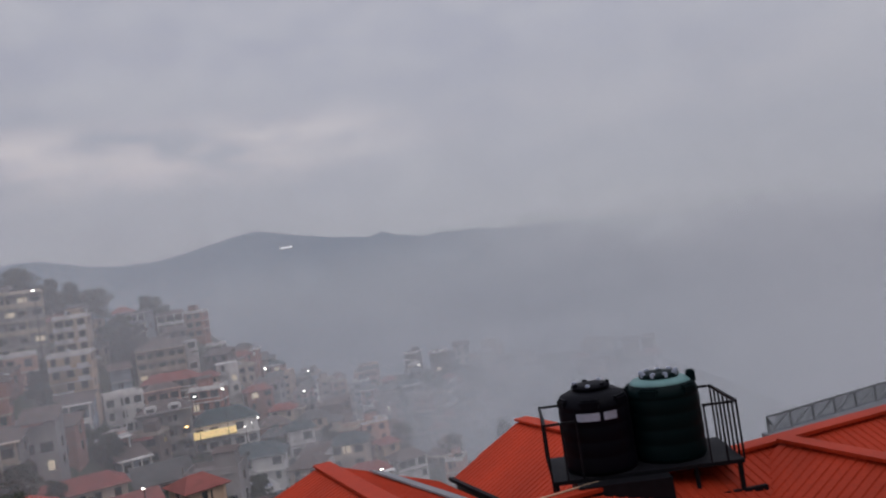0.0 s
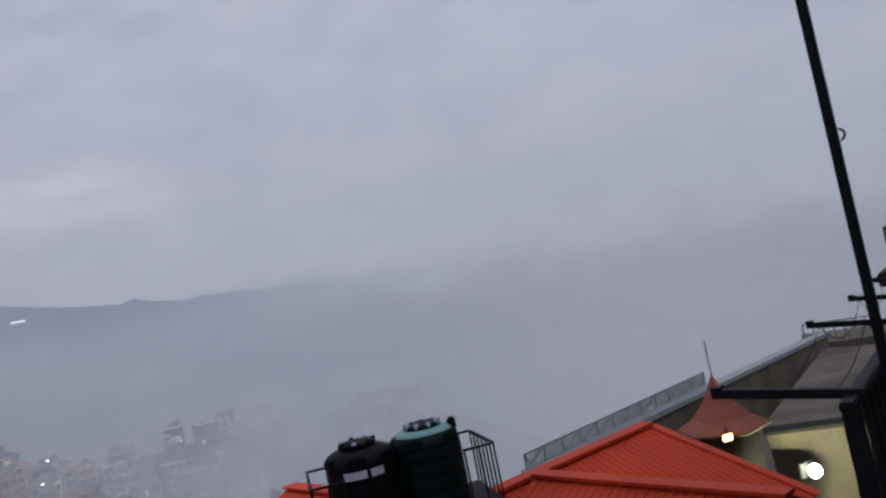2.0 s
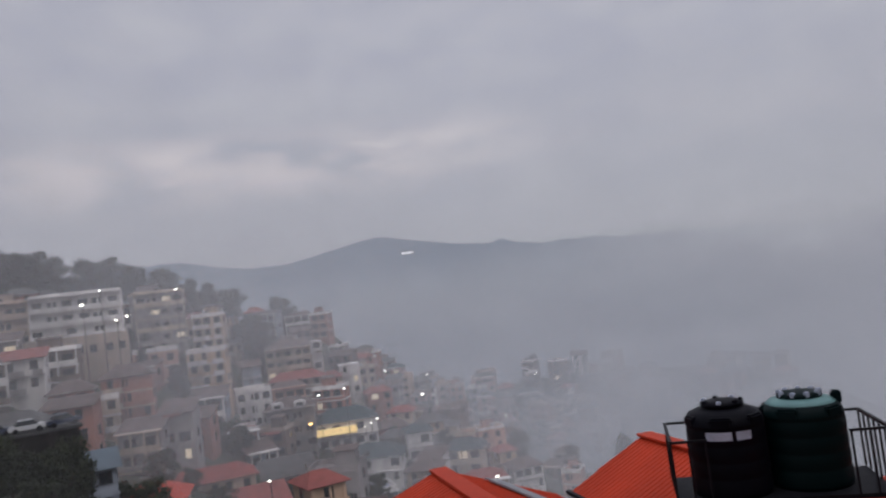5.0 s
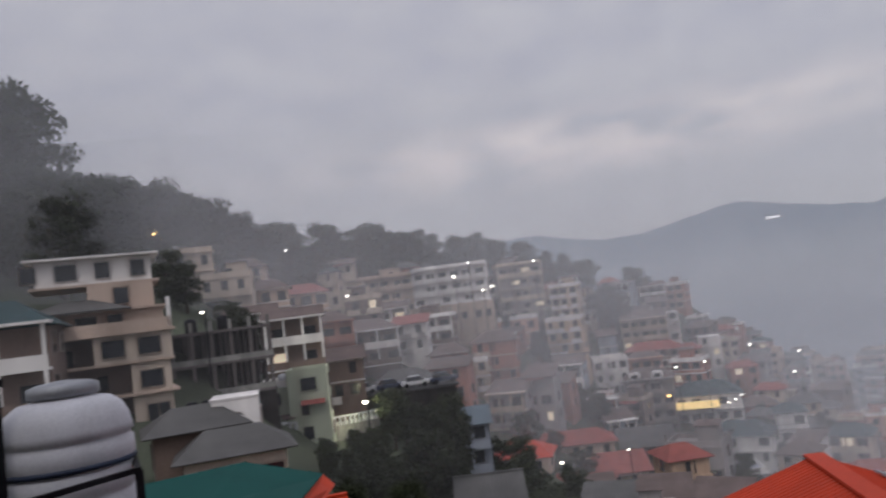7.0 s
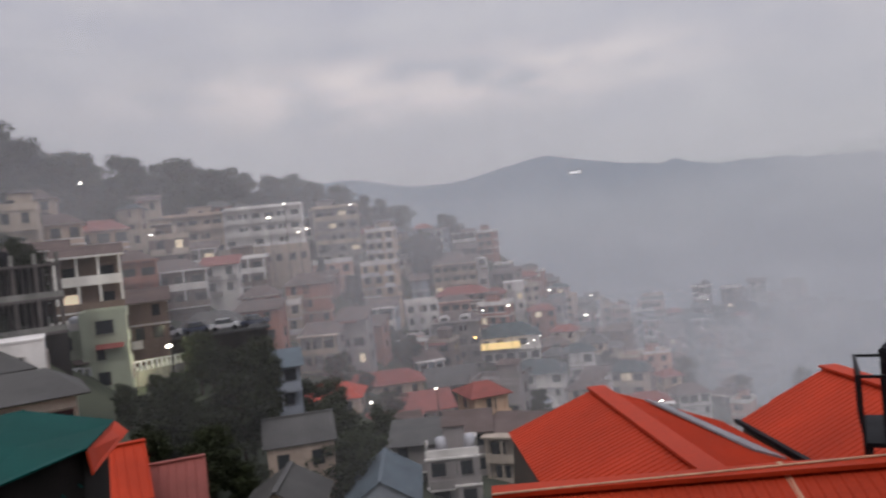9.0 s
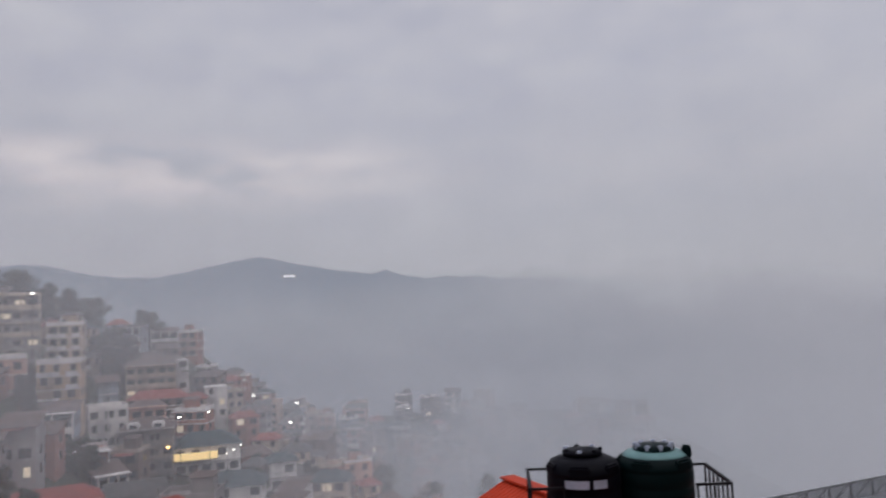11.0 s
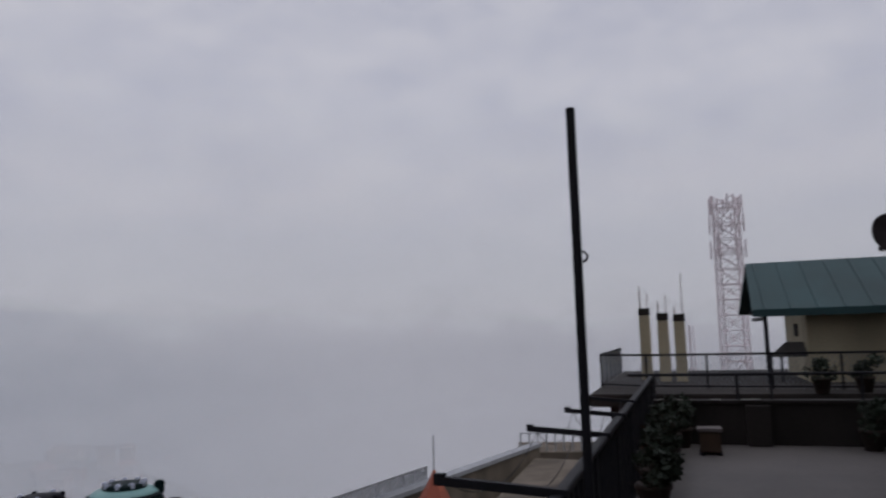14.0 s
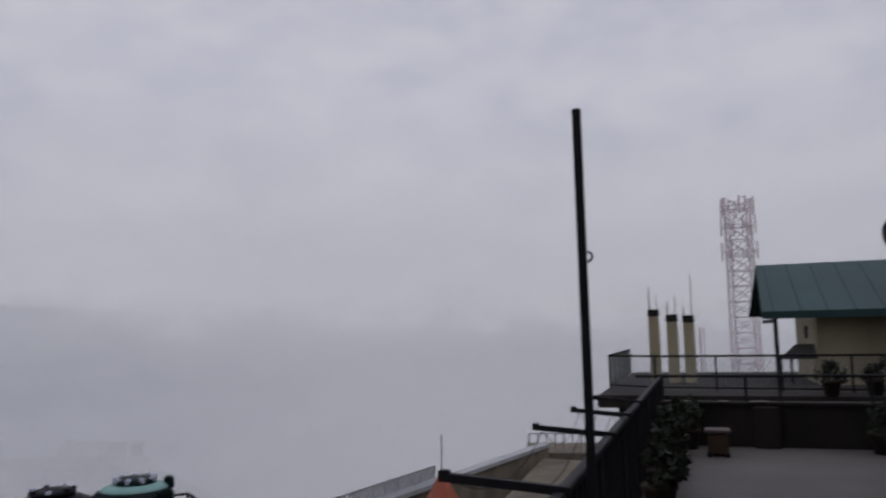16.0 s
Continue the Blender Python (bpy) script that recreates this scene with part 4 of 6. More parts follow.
part("support", boxmesh(-0.5, 0.3, -0.15, 0.3, -11, -2.6), M_CONC_D, screen)

# teal roof
teal = thing("teal_roof", "teal green sheet-metal roof on a dark shed", "roof")
TZ = -3.0
t_apex, t_left, t_right, t_eave = polar(52.8, 18.6, TZ), polar(60.5, 18.0, TZ), polar(47.3, 17.6, -3.38), polar(58.2, 12.6, -3.25)
t_c = polar(49.0, 14.8, -3.25)
ribbed("slope", [t_left, t_apex, t_right, t_c, t_eave], M_TEAL, teal, pitch=0.35, rw=0.04, rh=0.02)
part("wall", slab([p + Vector((0, 0, -0.12)) for p in (t_left.lerp(t_eave, 0.05), t_apex.lerp(t_c, 0.05), t_right.lerp(t_c, 0.3), t_c.lerp(t_apex, 0.06), t_eave.lerp(t_left, 0.05))], 9), M_CONC_D, teal, "dark wall under the roof")
part("gable_board", slab([t_right + Vector((0, 0, -0.02)), t_right + Vector((0.3, 0.05, -0.25)), t_c + Vector((0.1, 0, -0.45)), t_c + Vector((0, 0, -0.04))], 0.05), M_RED, teal, "red gable sheet")


def low_roof(name, label, az, d, z, w, l, turn, material, walls, h=6, pitch=0.3):
    m = Matrix.Translation(polar(az, d, z)) @ pose(0, 0, 0, 0, 0, turn)
    th = thing(name, label, "house", m, "low roofs")
    for s in (-1, 1):
        ribbed("slope", [(-l / 2, 0, 0), (l / 2, 0, 0), (l / 2, s * w / 2, -w * pitch), (-l / 2, s * w / 2, -w * pitch)], material, th, 0.05, 0.35)
    part("ridge_cap", bar((-l / 2, 0, 0.02), (l / 2, 0, 0.02), 0.3, 0.05), material, th)
    bm = boxmesh(-l / 2 + 0.3, l / 2 - 0.3, -w / 2 + 0.3, w / 2 - 0.3, -h, -w * pitch - 0.02)
    part("wall", bm, walls, th)
    for s in (-1, 1):
        bm = slab([(s * (l / 2 - 0.35), -w / 2 + 0.35, -w * pitch), (s * (l / 2 - 0.35), w / 2 - 0.35, -w * pitch), (s * (l / 2 - 0.35), 0, -0.1)], 0.05)
        part("gable", bm, walls, th)
        for y in (-w * 0.2, w * 0.2):
            part("window", boxmesh(s * (l / 2 - 0.3) - 0.03, s * (l / 2 - 0.3) + 0.03, y - 0.4, y + 0.4, -w * pitch - 1.6, -w * pitch - 0.5), M_GLASS, th)
    for s in (-1, 1):
        for k in range(max(1, int(l / 2.5))):
            x = -l / 2 + 1.4 + k * 2.5
            part("window", boxmesh(x - 0.45, x + 0.45, s * (w / 2 - 0.3) - 0.03, s * (w / 2 - 0.3) + 0.03, -w * pitch - 1.7, -w * pitch - 0.6), M_GLASS, th)
    return th


low_roof("red_house", "small house with a plain red sheet roof", 48.4, 31, -6.9, 5.0, 2.7, 49, M_RED, W_CREAM)
low_roof("red_house", "small house with a faded red sheet roof", 45.0, 33, -8.4, 4.0, 3.4, 42, M_RED_OLD, W_BEIGE)
low_roof("grey_house", "small house with a grey-green gable roof", 36.8, 40, -12.0, 4.5, 5.0, 115, M_GREYROOF, W_BEIGE)
low_roof("beige_house", "two-storey beige house with a grey-green roof", 35.4, 58, -12.9, 5.4, 5.4, 36, M_GREYROOF, W_BEIGE)
low_roof("blue_house", "pale blue house with a blue-grey gable roof", 29.4, 55, -16.7, 5.6, 8, 115, M_BLUEROOF, W_BLUE)


# ---- next building: long parapet with fence, pagoda kiosk, lit wall ----
def neighbour_block():
    f0, f1, f2 = polar(-20.8, 20.2, 0), polar(-34.9, 28.0, 0), polar(-43.2, 36.5, 0)
    zt, zb = -4.83, -5.36
    wall = thing("neighbour_wall", "long stained concrete parapet wall with pale coping", "wall")
    d = (f2 - f0).normalized()
    nrm = Vector((d.y, -d.x, 0))
    part("coping", bar(f0 + Vector((0, 0, zb)), f2 + Vector((0, 0, zb)), 0.5, 0.16), M_GALV, wall, "pale metal coping")
    part("wall_body", slab([f0 + Vector((0, 0, zb - 0.1)) + nrm * 0.15, f2 + Vector((0, 0, zb - 0.1)) + nrm * 0.15, f2 + Vector((0, 0, zb - 0.1)) - nrm * 0.2, f0 + Vector((0, 0, zb - 0.1)) - nrm * 0.2], 14), M_BROWN, wall)
    fence = thing("wire_fence", "low grey wire-mesh fence with truss bracing", "fence")
    e0, e1 = f0 + Vector((0, 0, zb + 0.1)), f1 + Vector((0, 0, zb + 0.1))
    hh = Vector((0, 0, zt - zb - 0.1))
    part("top_rail", bar(e0 + hh, e1 + hh, 0.045), M_GALV, fence)
    n = 12
    for k in range(n + 1):
        p = e0.lerp(e1, k / n)
        part("post", bar(p, p + hh, 0.04), M_GALV, fence)
        if k < n:
            part("brace", bar(p, e0.lerp(e1, (k + 1) / n) + hh, 0.025), M_GALV, fence)
    bm = bmesh.new()
    for k in range(150):
        p = e0.lerp(e1, k / 150)
        for s in (-1, 1):
            q = e0.lerp(e1, min(1, max(0, (k + s * 6) / 150)))
            tube(bm, p, q + hh, 0.009, 3)
    ob = part("wire_mesh", bm, M_MESHWIRE, fence)
    # flat roof behind the wall and lit wall below
    deck = thing("flat_roof", "damp brown flat roof between walls", "roof")
    part("deck", slab([polar(-33, 17.5, -5.9), polar(-43, 36, -5.9), polar(-56, 34, -5.9), polar(-52, 17.5, -5.9)], 0.3), M_BROWN, deck)
    lit = thing("lit_wall", "stained plaster wall lit by a floodlight", "wall")
    part("wall_body", slab([polar(-38.4, 17.6, -4.5), polar(-53, 17.6, -4.3), polar(-53, 17.3, -4.3), polar(-38.4, 17.3, -4.5)], 10), M_BROWN, lit)
    part("coping", slab([polar(-38.2, 17.7, -4.42), polar(-53, 17.7, -4.22), polar(-53, 17.2, -4.22), polar(-38.2, 17.2, -4.42)], 0.076), M_CONC_D, lit)
    for a in (-45.4, -49):
        part("pilaster", slab([polar(a, 17.3, -4.6), polar(a - 0.7, 17.3, -4.6), polar(a - 0.7, 17.15, -4.6), polar(a, 17.15, -4.6)], 8), M_CONC_D, lit)
    lamp = thing("flood_lamp", "bright glowing floodlight on a bracket", "lamp", Matrix.Translation(polar(-41.0, 16.5, -5.1)))
    part("housing", boxmesh(-0.2, 0.2, 0.16, 0.24, -0.16, 0.16, bevel=0.02), M_STEEL, lamp)
    part("bulb", lathe([(0.05, -0.13), (0.11, -0.08), (0.135, 0), (0.11, 0.08), (0.05, 0.13)], 16), M_LAMPB, lamp)
    part("bracket", bar((0, 0.2, -0.05), polar(-41.0, 0.85, -0.25), 0.04), M_STEEL, lamp)
    ld = bpy.data.lights.new("flood_light", "POINT")
    ld.energy, ld.color, ld.shadow_soft_size = 260, (0.96, 0.98, 0.55), 0.12
    lo = new("flood_light", ld)
    lo.location = polar(-41.0, 16.25, -5.05)
    # pagoda kiosk
    ki = thing("pagoda_kiosk", "small kiosk with a pointed faded orange roof", "kiosk", Matrix.Translation(polar(-35.6, 17.0, -3.02)) @ pose(0, 0, 0, 0, 0, 20))
    bm = bmesh.new()
    prof = [(0.02, 0), (0.16, -0.28), (0.36, -0.62), (0.62, -0.9), (0.98, -1.1)]
    rings = [[bm.verts.new((r * math.cos(k * math.pi / 3), r * math.sin(k * math.pi / 3), z)) for k in range(6)] for r, z in prof]
    for a, b in zip(rings, rings[1:]):
        for k in range(6):
            bm.faces.new((a[k], a[(k + 1) % 6], b[(k + 1) % 6], b[k]))
    bm.faces.new(rings[0])
    bm.faces.new(rings[-1])
    part("roof", bm, M_ORANGE, ki)
    part("spire", tubemesh((0, 0, 0), (0, 0, 0.75), 0.012, 6), M_STEEL, ki)
    part("eave_board", lathe([(0.98, -1.16), (1.0, -1.1), (0.96, -1.09)], 6), M_WOOD, ki)
    part("body", lathe([(0.7, -8), (0.7, -1.15)], 6), M_CONC_D, ki)
    kl = thing("small_lamp", "small square warm wall lamp under the kiosk eave", "lamp", Matrix.Translation(polar(-35.8, 15.9, -4.1)))
    part("bulb", boxmesh(-0.1, 0.1, -0.03, 0.03, -0.06, 0.06, bevel=0.01), M_LAMPW, kl)
    part("bracket", bar((0, 0, 0.05), polar(-35.8, 0.6, 0.12), 0.03), M_STEEL, kl)
    # far roof rail and bushes at the end of the deck
    fr = thing("roof_railing", "thin pale railing on a far flat roof", "railing")
    r0, r1 = polar(-42.0, 37, -4.9), polar(-46.5, 37, -4.9)
    part("top_rail", bar(r0, r1, 0.05), M_GALV, fr)
    for k in range(8):
        p = r0.lerp(r1, k / 7)
        part("post", bar(p, p - Vector((0, 0, 1.1)), 0.05), M_GALV, fr)
    part("block", slab([polar(-41.8, 36.6, -5.75), polar(-47.5, 36.6, -5.75), polar(-47.5, 40, -5.75), polar(-41.8, 40, -5.75)], 9), M_BROWN, fr, "concrete block under the railing")


neighbour_block()


# ---- far terrace, columns, shed and mast beyond the end wall ----
def far_terrace():
    m = TER
    ft = thing("far_terrace", "neighbouring concrete terrace slab with a stepped edge", "terrace", m)
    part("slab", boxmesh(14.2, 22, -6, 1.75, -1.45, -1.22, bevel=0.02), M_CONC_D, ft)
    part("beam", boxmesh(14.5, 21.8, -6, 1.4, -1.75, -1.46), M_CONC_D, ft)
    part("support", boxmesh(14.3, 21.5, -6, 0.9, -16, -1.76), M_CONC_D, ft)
    rl = thing("mesh_railing", "steel railing filled with wire mesh", "railing", m)
    pts = [(21, 1.72), (15.96, 1.7), (15.3, 0.75), (14.4, -6)]
    for (a, b), (c, d) in zip(pts, pts[1:]):
        part("top_rail", bar((a, b, -0.55), (c, d, -0.55), 0.04), M_STEEL, rl)
        part("bottom_rail", bar((a, b, -1.15), (c, d, -1.15), 0.03), M_STEEL, rl)
        p, q = Vector((a, b, -1.2)), Vector((c, d, -1.2))
        n = max(1, round((q - p).length / 1.1))
        for k in range(n + 1):
            part("post", bar(p.lerp(q, k / n), p.lerp(q, k / n) + Vector((0, 0, 0.65)), 0.035), M_STEEL, rl)
        bm = bmesh.new()
        w = round((q - p).length / 0.09)
        for k in range(w):
            for s in (-1, 1):
                e = min(w, max(0, k + s * 5))
                tube(bm, p.lerp(q, k / w), p.lerp(q, e / w) + Vector((0, 0, 0.63)), 0.004, 3)
        part("wire_mesh", bm, M_MESHWIRE, rl)
    for i, (az, d, top, rods) in enumerate(((-51.7, 18.2, 0.44, (0.35, 0.55)), (-53.0, 17.6, 0.30, (0.4, 0.3)), (-54.15, 17.6, 0.27, (0.9, 0.2)))):
        col = thing("concrete_column", "bare concrete column with rusty starter bars", "column", Matrix.Translation(polar(az, d)) @ pose(0, 0, 0, 0, 0, TURN), "unfinished columns")
        part("shaft", boxmesh(-0.12, 0.12, -0.12, 0.12, -1.22, top, bevel=0.01), M_CREAM, col)
        part("band", boxmesh(-0.125, 0.125, -0.125, 0.125, top - 0.16, top + 0.004), M_CONC_D, col, "dark top band")
        for x, y, h in ((-0.08, -0.08, rods[0]), (0.08, 0.08, rods[1]), (-0.08, 0.08, rods[1] * 0.7)):
            part("starter_bar", tubemesh((x, y, top), (x * 1.15, y * 1.15, top + h), 0.009, 5), M_WOOD, col)
    # shed
    sh = thing("green_roof_shed", "cream shed with a grey-green sheet roof and open porch", "shed", m)
    ribbed("slope", [(18.8, -1.45, 1.42), (18.8, -6.2, 1.42), (16.6, -6.2, 0.29), (16.6, -1.35, 0.29)], M_GREENROOF, sh, 0.05, 0.5, 0.04, 0.015)
    ribbed("slope", [(18.8, -1.45, 1.42), (18.8, -6.2, 1.42), (21.0, -6.2, 0.29), (21.0, -1.35, 0.29)], M_GREENROOF, sh, 0.05, 0.5, 0.04, 0.015)
    part("fascia", boxmesh(16.52, 16.6, -6.2, -1.35, 0.14, 0.29), M_GREENROOF, sh)
    part("wall", boxmesh(17.0, 20.6, -6.2, -2.4, -1.22, 0.38), M_CREAM, sh)
    part("gable", slab([(18.8, -2.42, 1.36), (20.6, -2.42, 0.38), (17.0, -2.42, 0.38)], 0.05), M_CREAM, sh)
    part("porch_post", bar((16.7, -1.6, -1.22), (16.7, -1.6, 0.3), 0.08), M_STEEL, sh)
    part("porch_beam", bar((16.7, -1.3, 0.22), (16.7, -2.55, 0.22), 0.08), M_STEEL, sh)
    part("porch_beam", bar((16.7, -1.6, 0.1), (19.5, -1.6, 0.1), 0.08), M_STEEL, sh)
    part("window", boxmesh(16.96, 17.02, -4.9, -4.5, -0.9, 0.1), M_WOOD, sh, "dark wooden shutter")
    part("stay_pole", bar((16.4, -4.35, -0.9), (16.45, -4.35, 1.1), 0.05), M_STEEL, sh)
    part("hanging_lamp", boxmesh(16.68, 16.76, -2.2, -2.13, -0.28, -0.02, bevel=0.01), M_STEEL, sh, "small dark hanging lamp")
    aw = thing("small_awning", "small dark sheet awning beyond the porch", "awning", m @ pose(17.6, -2.2, -0.5))
    part("sheet", slab([(0, -0.4, 0.1), (0, 0.15, 0.1), (-0.5, 0.5, -0.15), (-0.5, -0.5, -0.15)], 0.06), M_GREYROOF, aw)
    part("post", bar((-0.4, 0.3, -0.75), (-0.4, 0.3, -0.15), 0.05), M_STEEL, aw)
    for i, (a, b, h) in enumerate(((14.3, -2.2, 0.55), (14.5, -2.9, 0.6), (14.4, -3.5, 0.5), (14.3, -4.2, 0.6))):
        potted_plant(a, b, h, m, 60 + i, -1.22)
    # lattice mast far in the mist, its steel paled towards the fog's tone
    ma = thing("lattice_mast", "tall red-and-white lattice telecom mast paled by painted haze", "mast", Matrix.Translation(polar(-57.6, 125, -18)) @ pose(0, 0, 0, 0, 0, 20))
    hgt, w0, w1 = 38.5, 1.9, 1.6

    def corner(k, z):
        w = w0 + (w1 - w0) * z / hgt
        return Vector(((1, 1, -1, -1)[k] * w, (1, -1, -1, 1)[k] * w, z))
    for k in range(4):
        part("leg", bar(corner(k, 0), corner(k, hgt), 0.2), M_MASTHAZE, ma)
    for z in np.arange(0.5, hgt, 2.4):
        bm = bmesh.new()
        for k in range(4):
            tube(bm, corner(k, z), corner((k + 1) % 4, z), 0.08, 4)
            tube(bm, corner(k, z), corner((k + 1) % 4, min(hgt, z + 2.4)), 0.07, 4)
            tube(bm, corner((k + 1) % 4, z), corner(k, min(hgt, z + 2.4)), 0.07, 4)
        part("brace_panel", bm, M_MASTHAZE, ma)
    for z in (hgt - 1.5, hgt - 4.5, hgt - 8.5):
        bm = bmesh.new()
        for k in range(12):
            a, b = k * math.pi / 6, (k + 1) * math.pi / 6
            tube(bm, (2.6 * math.cos(a), 2.6 * math.sin(a), z), (2.6 * math.cos(b), 2.6 * math.sin(b), z), 0.08, 4)
        part("ring_platform", bm, M_MASTHAZE, ma)
        for k in range(6):
            a = k * math.pi / 3 + z
            part("antenna", bar((2.6 * math.cos(a), 2.6 * math.sin(a), z - 1.4), (2.6 * math.cos(a), 2.6 * math.sin(a), z + 1.5), 0.32, 0.2), M_MASTHAZE, ma)
    sm = thing("lattice_mast", "short thin lattice mast paled by painted haze", "mast", Matrix.Translation(polar(-54.7, 120, -18)))
    for x, y in ((0.4, 0), (-0.4, 0), (0, 0.5)):
        part("leg", bar((x, y, 0), (x, y, 18.3), 0.12), M_MASTHAZE, sm)


far_terrace()


# ---- house at the side of the terrace ----
def side_house():
    m = TER
    b = HOUSE_B
    hs = thing("side_house", "grey-beige plastered house with projecting balconies", "house", m)
    part("wall", boxmesh(-6, 11.3, b - 6, b, FLOOR_Z, 0.33), M_HOUSE, hs)
    bm = boxmesh(-6, 10.45, b - 6, b - 0.35, 0.5, 2.56)
    bmesh.ops.bevel(bm, geom=[e for e in bm.edges if all(v.co.x > 9 and v.co.y > b - 1 for v in e.verts)], offset=0.5, segments=6, affect="EDGES")
    part("upper_wall", bm, M_HOUSE, hs)
    bm = boxmesh(-6, 9.5, b - 6, b - 0.37, 2.7, 7.5)
    bmesh.ops.bevel(bm, geom=[e for e in bm.edges if all(v.co.x > 8.5 and v.co.y > b - 1 for v in e.verts)], offset=0.4, segments=6, affect="EDGES")
    part("top_wall", bm, M_HOUSE, hs)
    part("roof", boxmesh(-6.3, 9.2, b - 6, b + 0.3, 7.5, 7.7), M_GREYROOF, hs)
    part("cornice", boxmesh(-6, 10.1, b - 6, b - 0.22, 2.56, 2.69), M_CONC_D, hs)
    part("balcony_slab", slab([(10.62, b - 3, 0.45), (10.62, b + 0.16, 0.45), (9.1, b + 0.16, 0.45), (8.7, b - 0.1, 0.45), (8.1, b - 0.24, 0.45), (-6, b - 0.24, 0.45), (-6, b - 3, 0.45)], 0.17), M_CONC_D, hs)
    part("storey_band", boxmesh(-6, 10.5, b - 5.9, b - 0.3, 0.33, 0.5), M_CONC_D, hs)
    # ground-floor glazed door and window
    gd = thing("glazed_door", "white-framed glazed double door with dark panes", "door", m)
    fr = M_DOORW
    for a0, a1 in ((9.52, 10.28), (10.42, 11.18)):
        lf = part("door_leaf", boxmesh(a0, a1, b, b + 0.05, FLOOR_Z + 0.02, -0.12), fr, gd)
        part("pane", boxmesh(a0 + 0.1, a1 - 0.1, b + 0.05, b + 0.056, FLOOR_Z + 0.8, -0.24), M_GLASS, lf)
        part("panel", boxmesh(a0 + 0.1, a1 - 0.1, b + 0.05, b + 0.056, FLOOR_Z + 0.1, FLOOR_Z + 0.7), M_GLASS if a0 > 10 else M_GREYROOF, lf)
        part("transom_pane", boxmesh(a0 + 0.06, a1 - 0.06, b + 0.03, b + 0.056, -0.04, 0.26), M_GLASS, lf)
    for a in (9.42, 10.3, 11.19):
        part("door_frame", boxmesh(a, a + 0.1, b, b + 0.07, FLOOR_Z, 0.32), fr, gd)
    part("door_frame", boxmesh(9.42, 11.29, b + 0.002, b + 0.074, -0.11, -0.05), fr, gd)
    part("threshold", boxmesh(9.3, 11.3, b, b + 0.25, FLOOR_Z, FLOOR_Z + 0.1), M_CONC, gd)
    # clothes and a cabinet by the wall
    for a, w, h in ((8.95, 0.28, 1.0), (8.6, 0.34, 1.3), (8.3, 0.25, 0.9)):
        cl = thing("hanging_coat", "dark coat hanging on the house wall", "coat", m @ pose(a, b + 0.06, -0.15), "hanging coats")
        bm = bmesh.new()
        n = 12
        ring = []
        for z, s in ((0, 0.25), (-0.12, 0.8), (-h * 0.5, 0.85), (-h, 1.0)):
            ring.append([bm.verts.new((w / 2 * s * math.cos(k * 2 * math.pi / n) * (1 + 0.12 * math.sin(k * 3)), 0.02 + 0.1 * s * (1 + math.sin(k * 2 * math.pi / n)) / 2, z)) for k in range(n)])
        for p, q in zip(ring, ring[1:]):
            for k in range(n):
                bm.faces.new((p[k], p[(k + 1) % n], q[(k + 1) % n], q[k])).smooth = True
        bm.faces.new(ring[0])
        bm.faces.new(ring[-1])
        part("cloth", bm, M_CLOTH, cl)
        part("hook", bar((0, -0.05, 0.03), (0, 0.04, 0.03), 0.02), M_STEEL, cl)
    wl_ = thing("wall_lantern", "small pale box lantern on the house wall", "lantern", m @ pose(8.72, b + 0.002, 0.02))
    part("box", boxmesh(-0.12, 0.12, 0, 0.16, -0.15, 0.25, bevel=0.02), M_DULL, wl_)
    part("bracket", boxmesh(-0.03, 0.03, 0, 0.1, -0.25, -0.15), M_STEEL, wl_)
    cab = thing("metal_cabinet", "pale painted metal cabinet against the house wall", "cabinet", m @ pose(6.75, b, FLOOR_Z))
    part("body", boxmesh(-0.65, 0.5, 0.0, 0.4, 0, 1.55, bevel=0.03), M_DULL, cab)
    part("door", boxmesh(-0.6, 0.45, 0.4, 0.42, 0.05, 1.48, bevel=0.008), M_DULL, cab)
    # first-floor balcony
    rl = thing("balcony_railing", "dark green painted steel balcony railing", "railing", m)
    z0, z1 = 0.45, 1.26
    edge = [(10.55, b - 1.2), (10.55, b + 0.12), (9.1, b + 0.12), (8.7, b - 0.14), (8.1, b - 0.28), (-4, b - 0.28)]
    for (a, c), (d, e) in zip(edge, edge[1:]):
        part("top_rail", bar((a, c, z1), (d, e, z1), 0.045), M_STEEL, rl)
        part("mid_rail", bar((a, c, z0 + 0.42), (d, e, z0 + 0.42), 0.03), M_GREENROOF, rl)
    def rail_y(x):
        return b + float(np.interp(x, (8.1, 8.7, 9.1), (-0.28, -0.14, 0.12)))
    for k in range(46):
        a = 10.5 - k * 0.2
        part("baluster", bar((a, rail_y(a), z0), (a, rail_y(a), z1), 0.014 if k % 5 else 0.04), M_STEEL, rl)
    for a0, wd, mt, lab in ((10.35, 0.75, M_GREENPL, "dark green sheet tied behind the railing"), (9.45, 1.3, M_STRIPE, "faded striped cloth hung behind the railing"), (7.9, 1.6, M_CLOTH, "dark cloth hung behind the balcony railing")):
        dr = thing("hanging_cloth", lab, "cloth", m, "balcony cloths")
        bm = bmesh.new()
        n = int(wd / 0.06)
        cols = [(bm.verts.new((a0 - k * 0.06, rail_y(a0 - k * 0.06) - 0.045 + 0.02 * math.sin(k * 1.3), 0.5)), bm.verts.new((a0 - k * 0.06, rail_y(a0 - k * 0.06) - 0.035 + 0.015 * math.sin(k * 1.1), 1.02))) for k in range(n)]
        for p, q in zip(cols, cols[1:]):
            bm.faces.new((p[0], q[0], q[1], p[1])).smooth = True
        ob = part("cloth", bm, mt, dr)
        sol = ob.modifiers.new("thickness", "SOLIDIFY")
        sol.thickness = 0.01
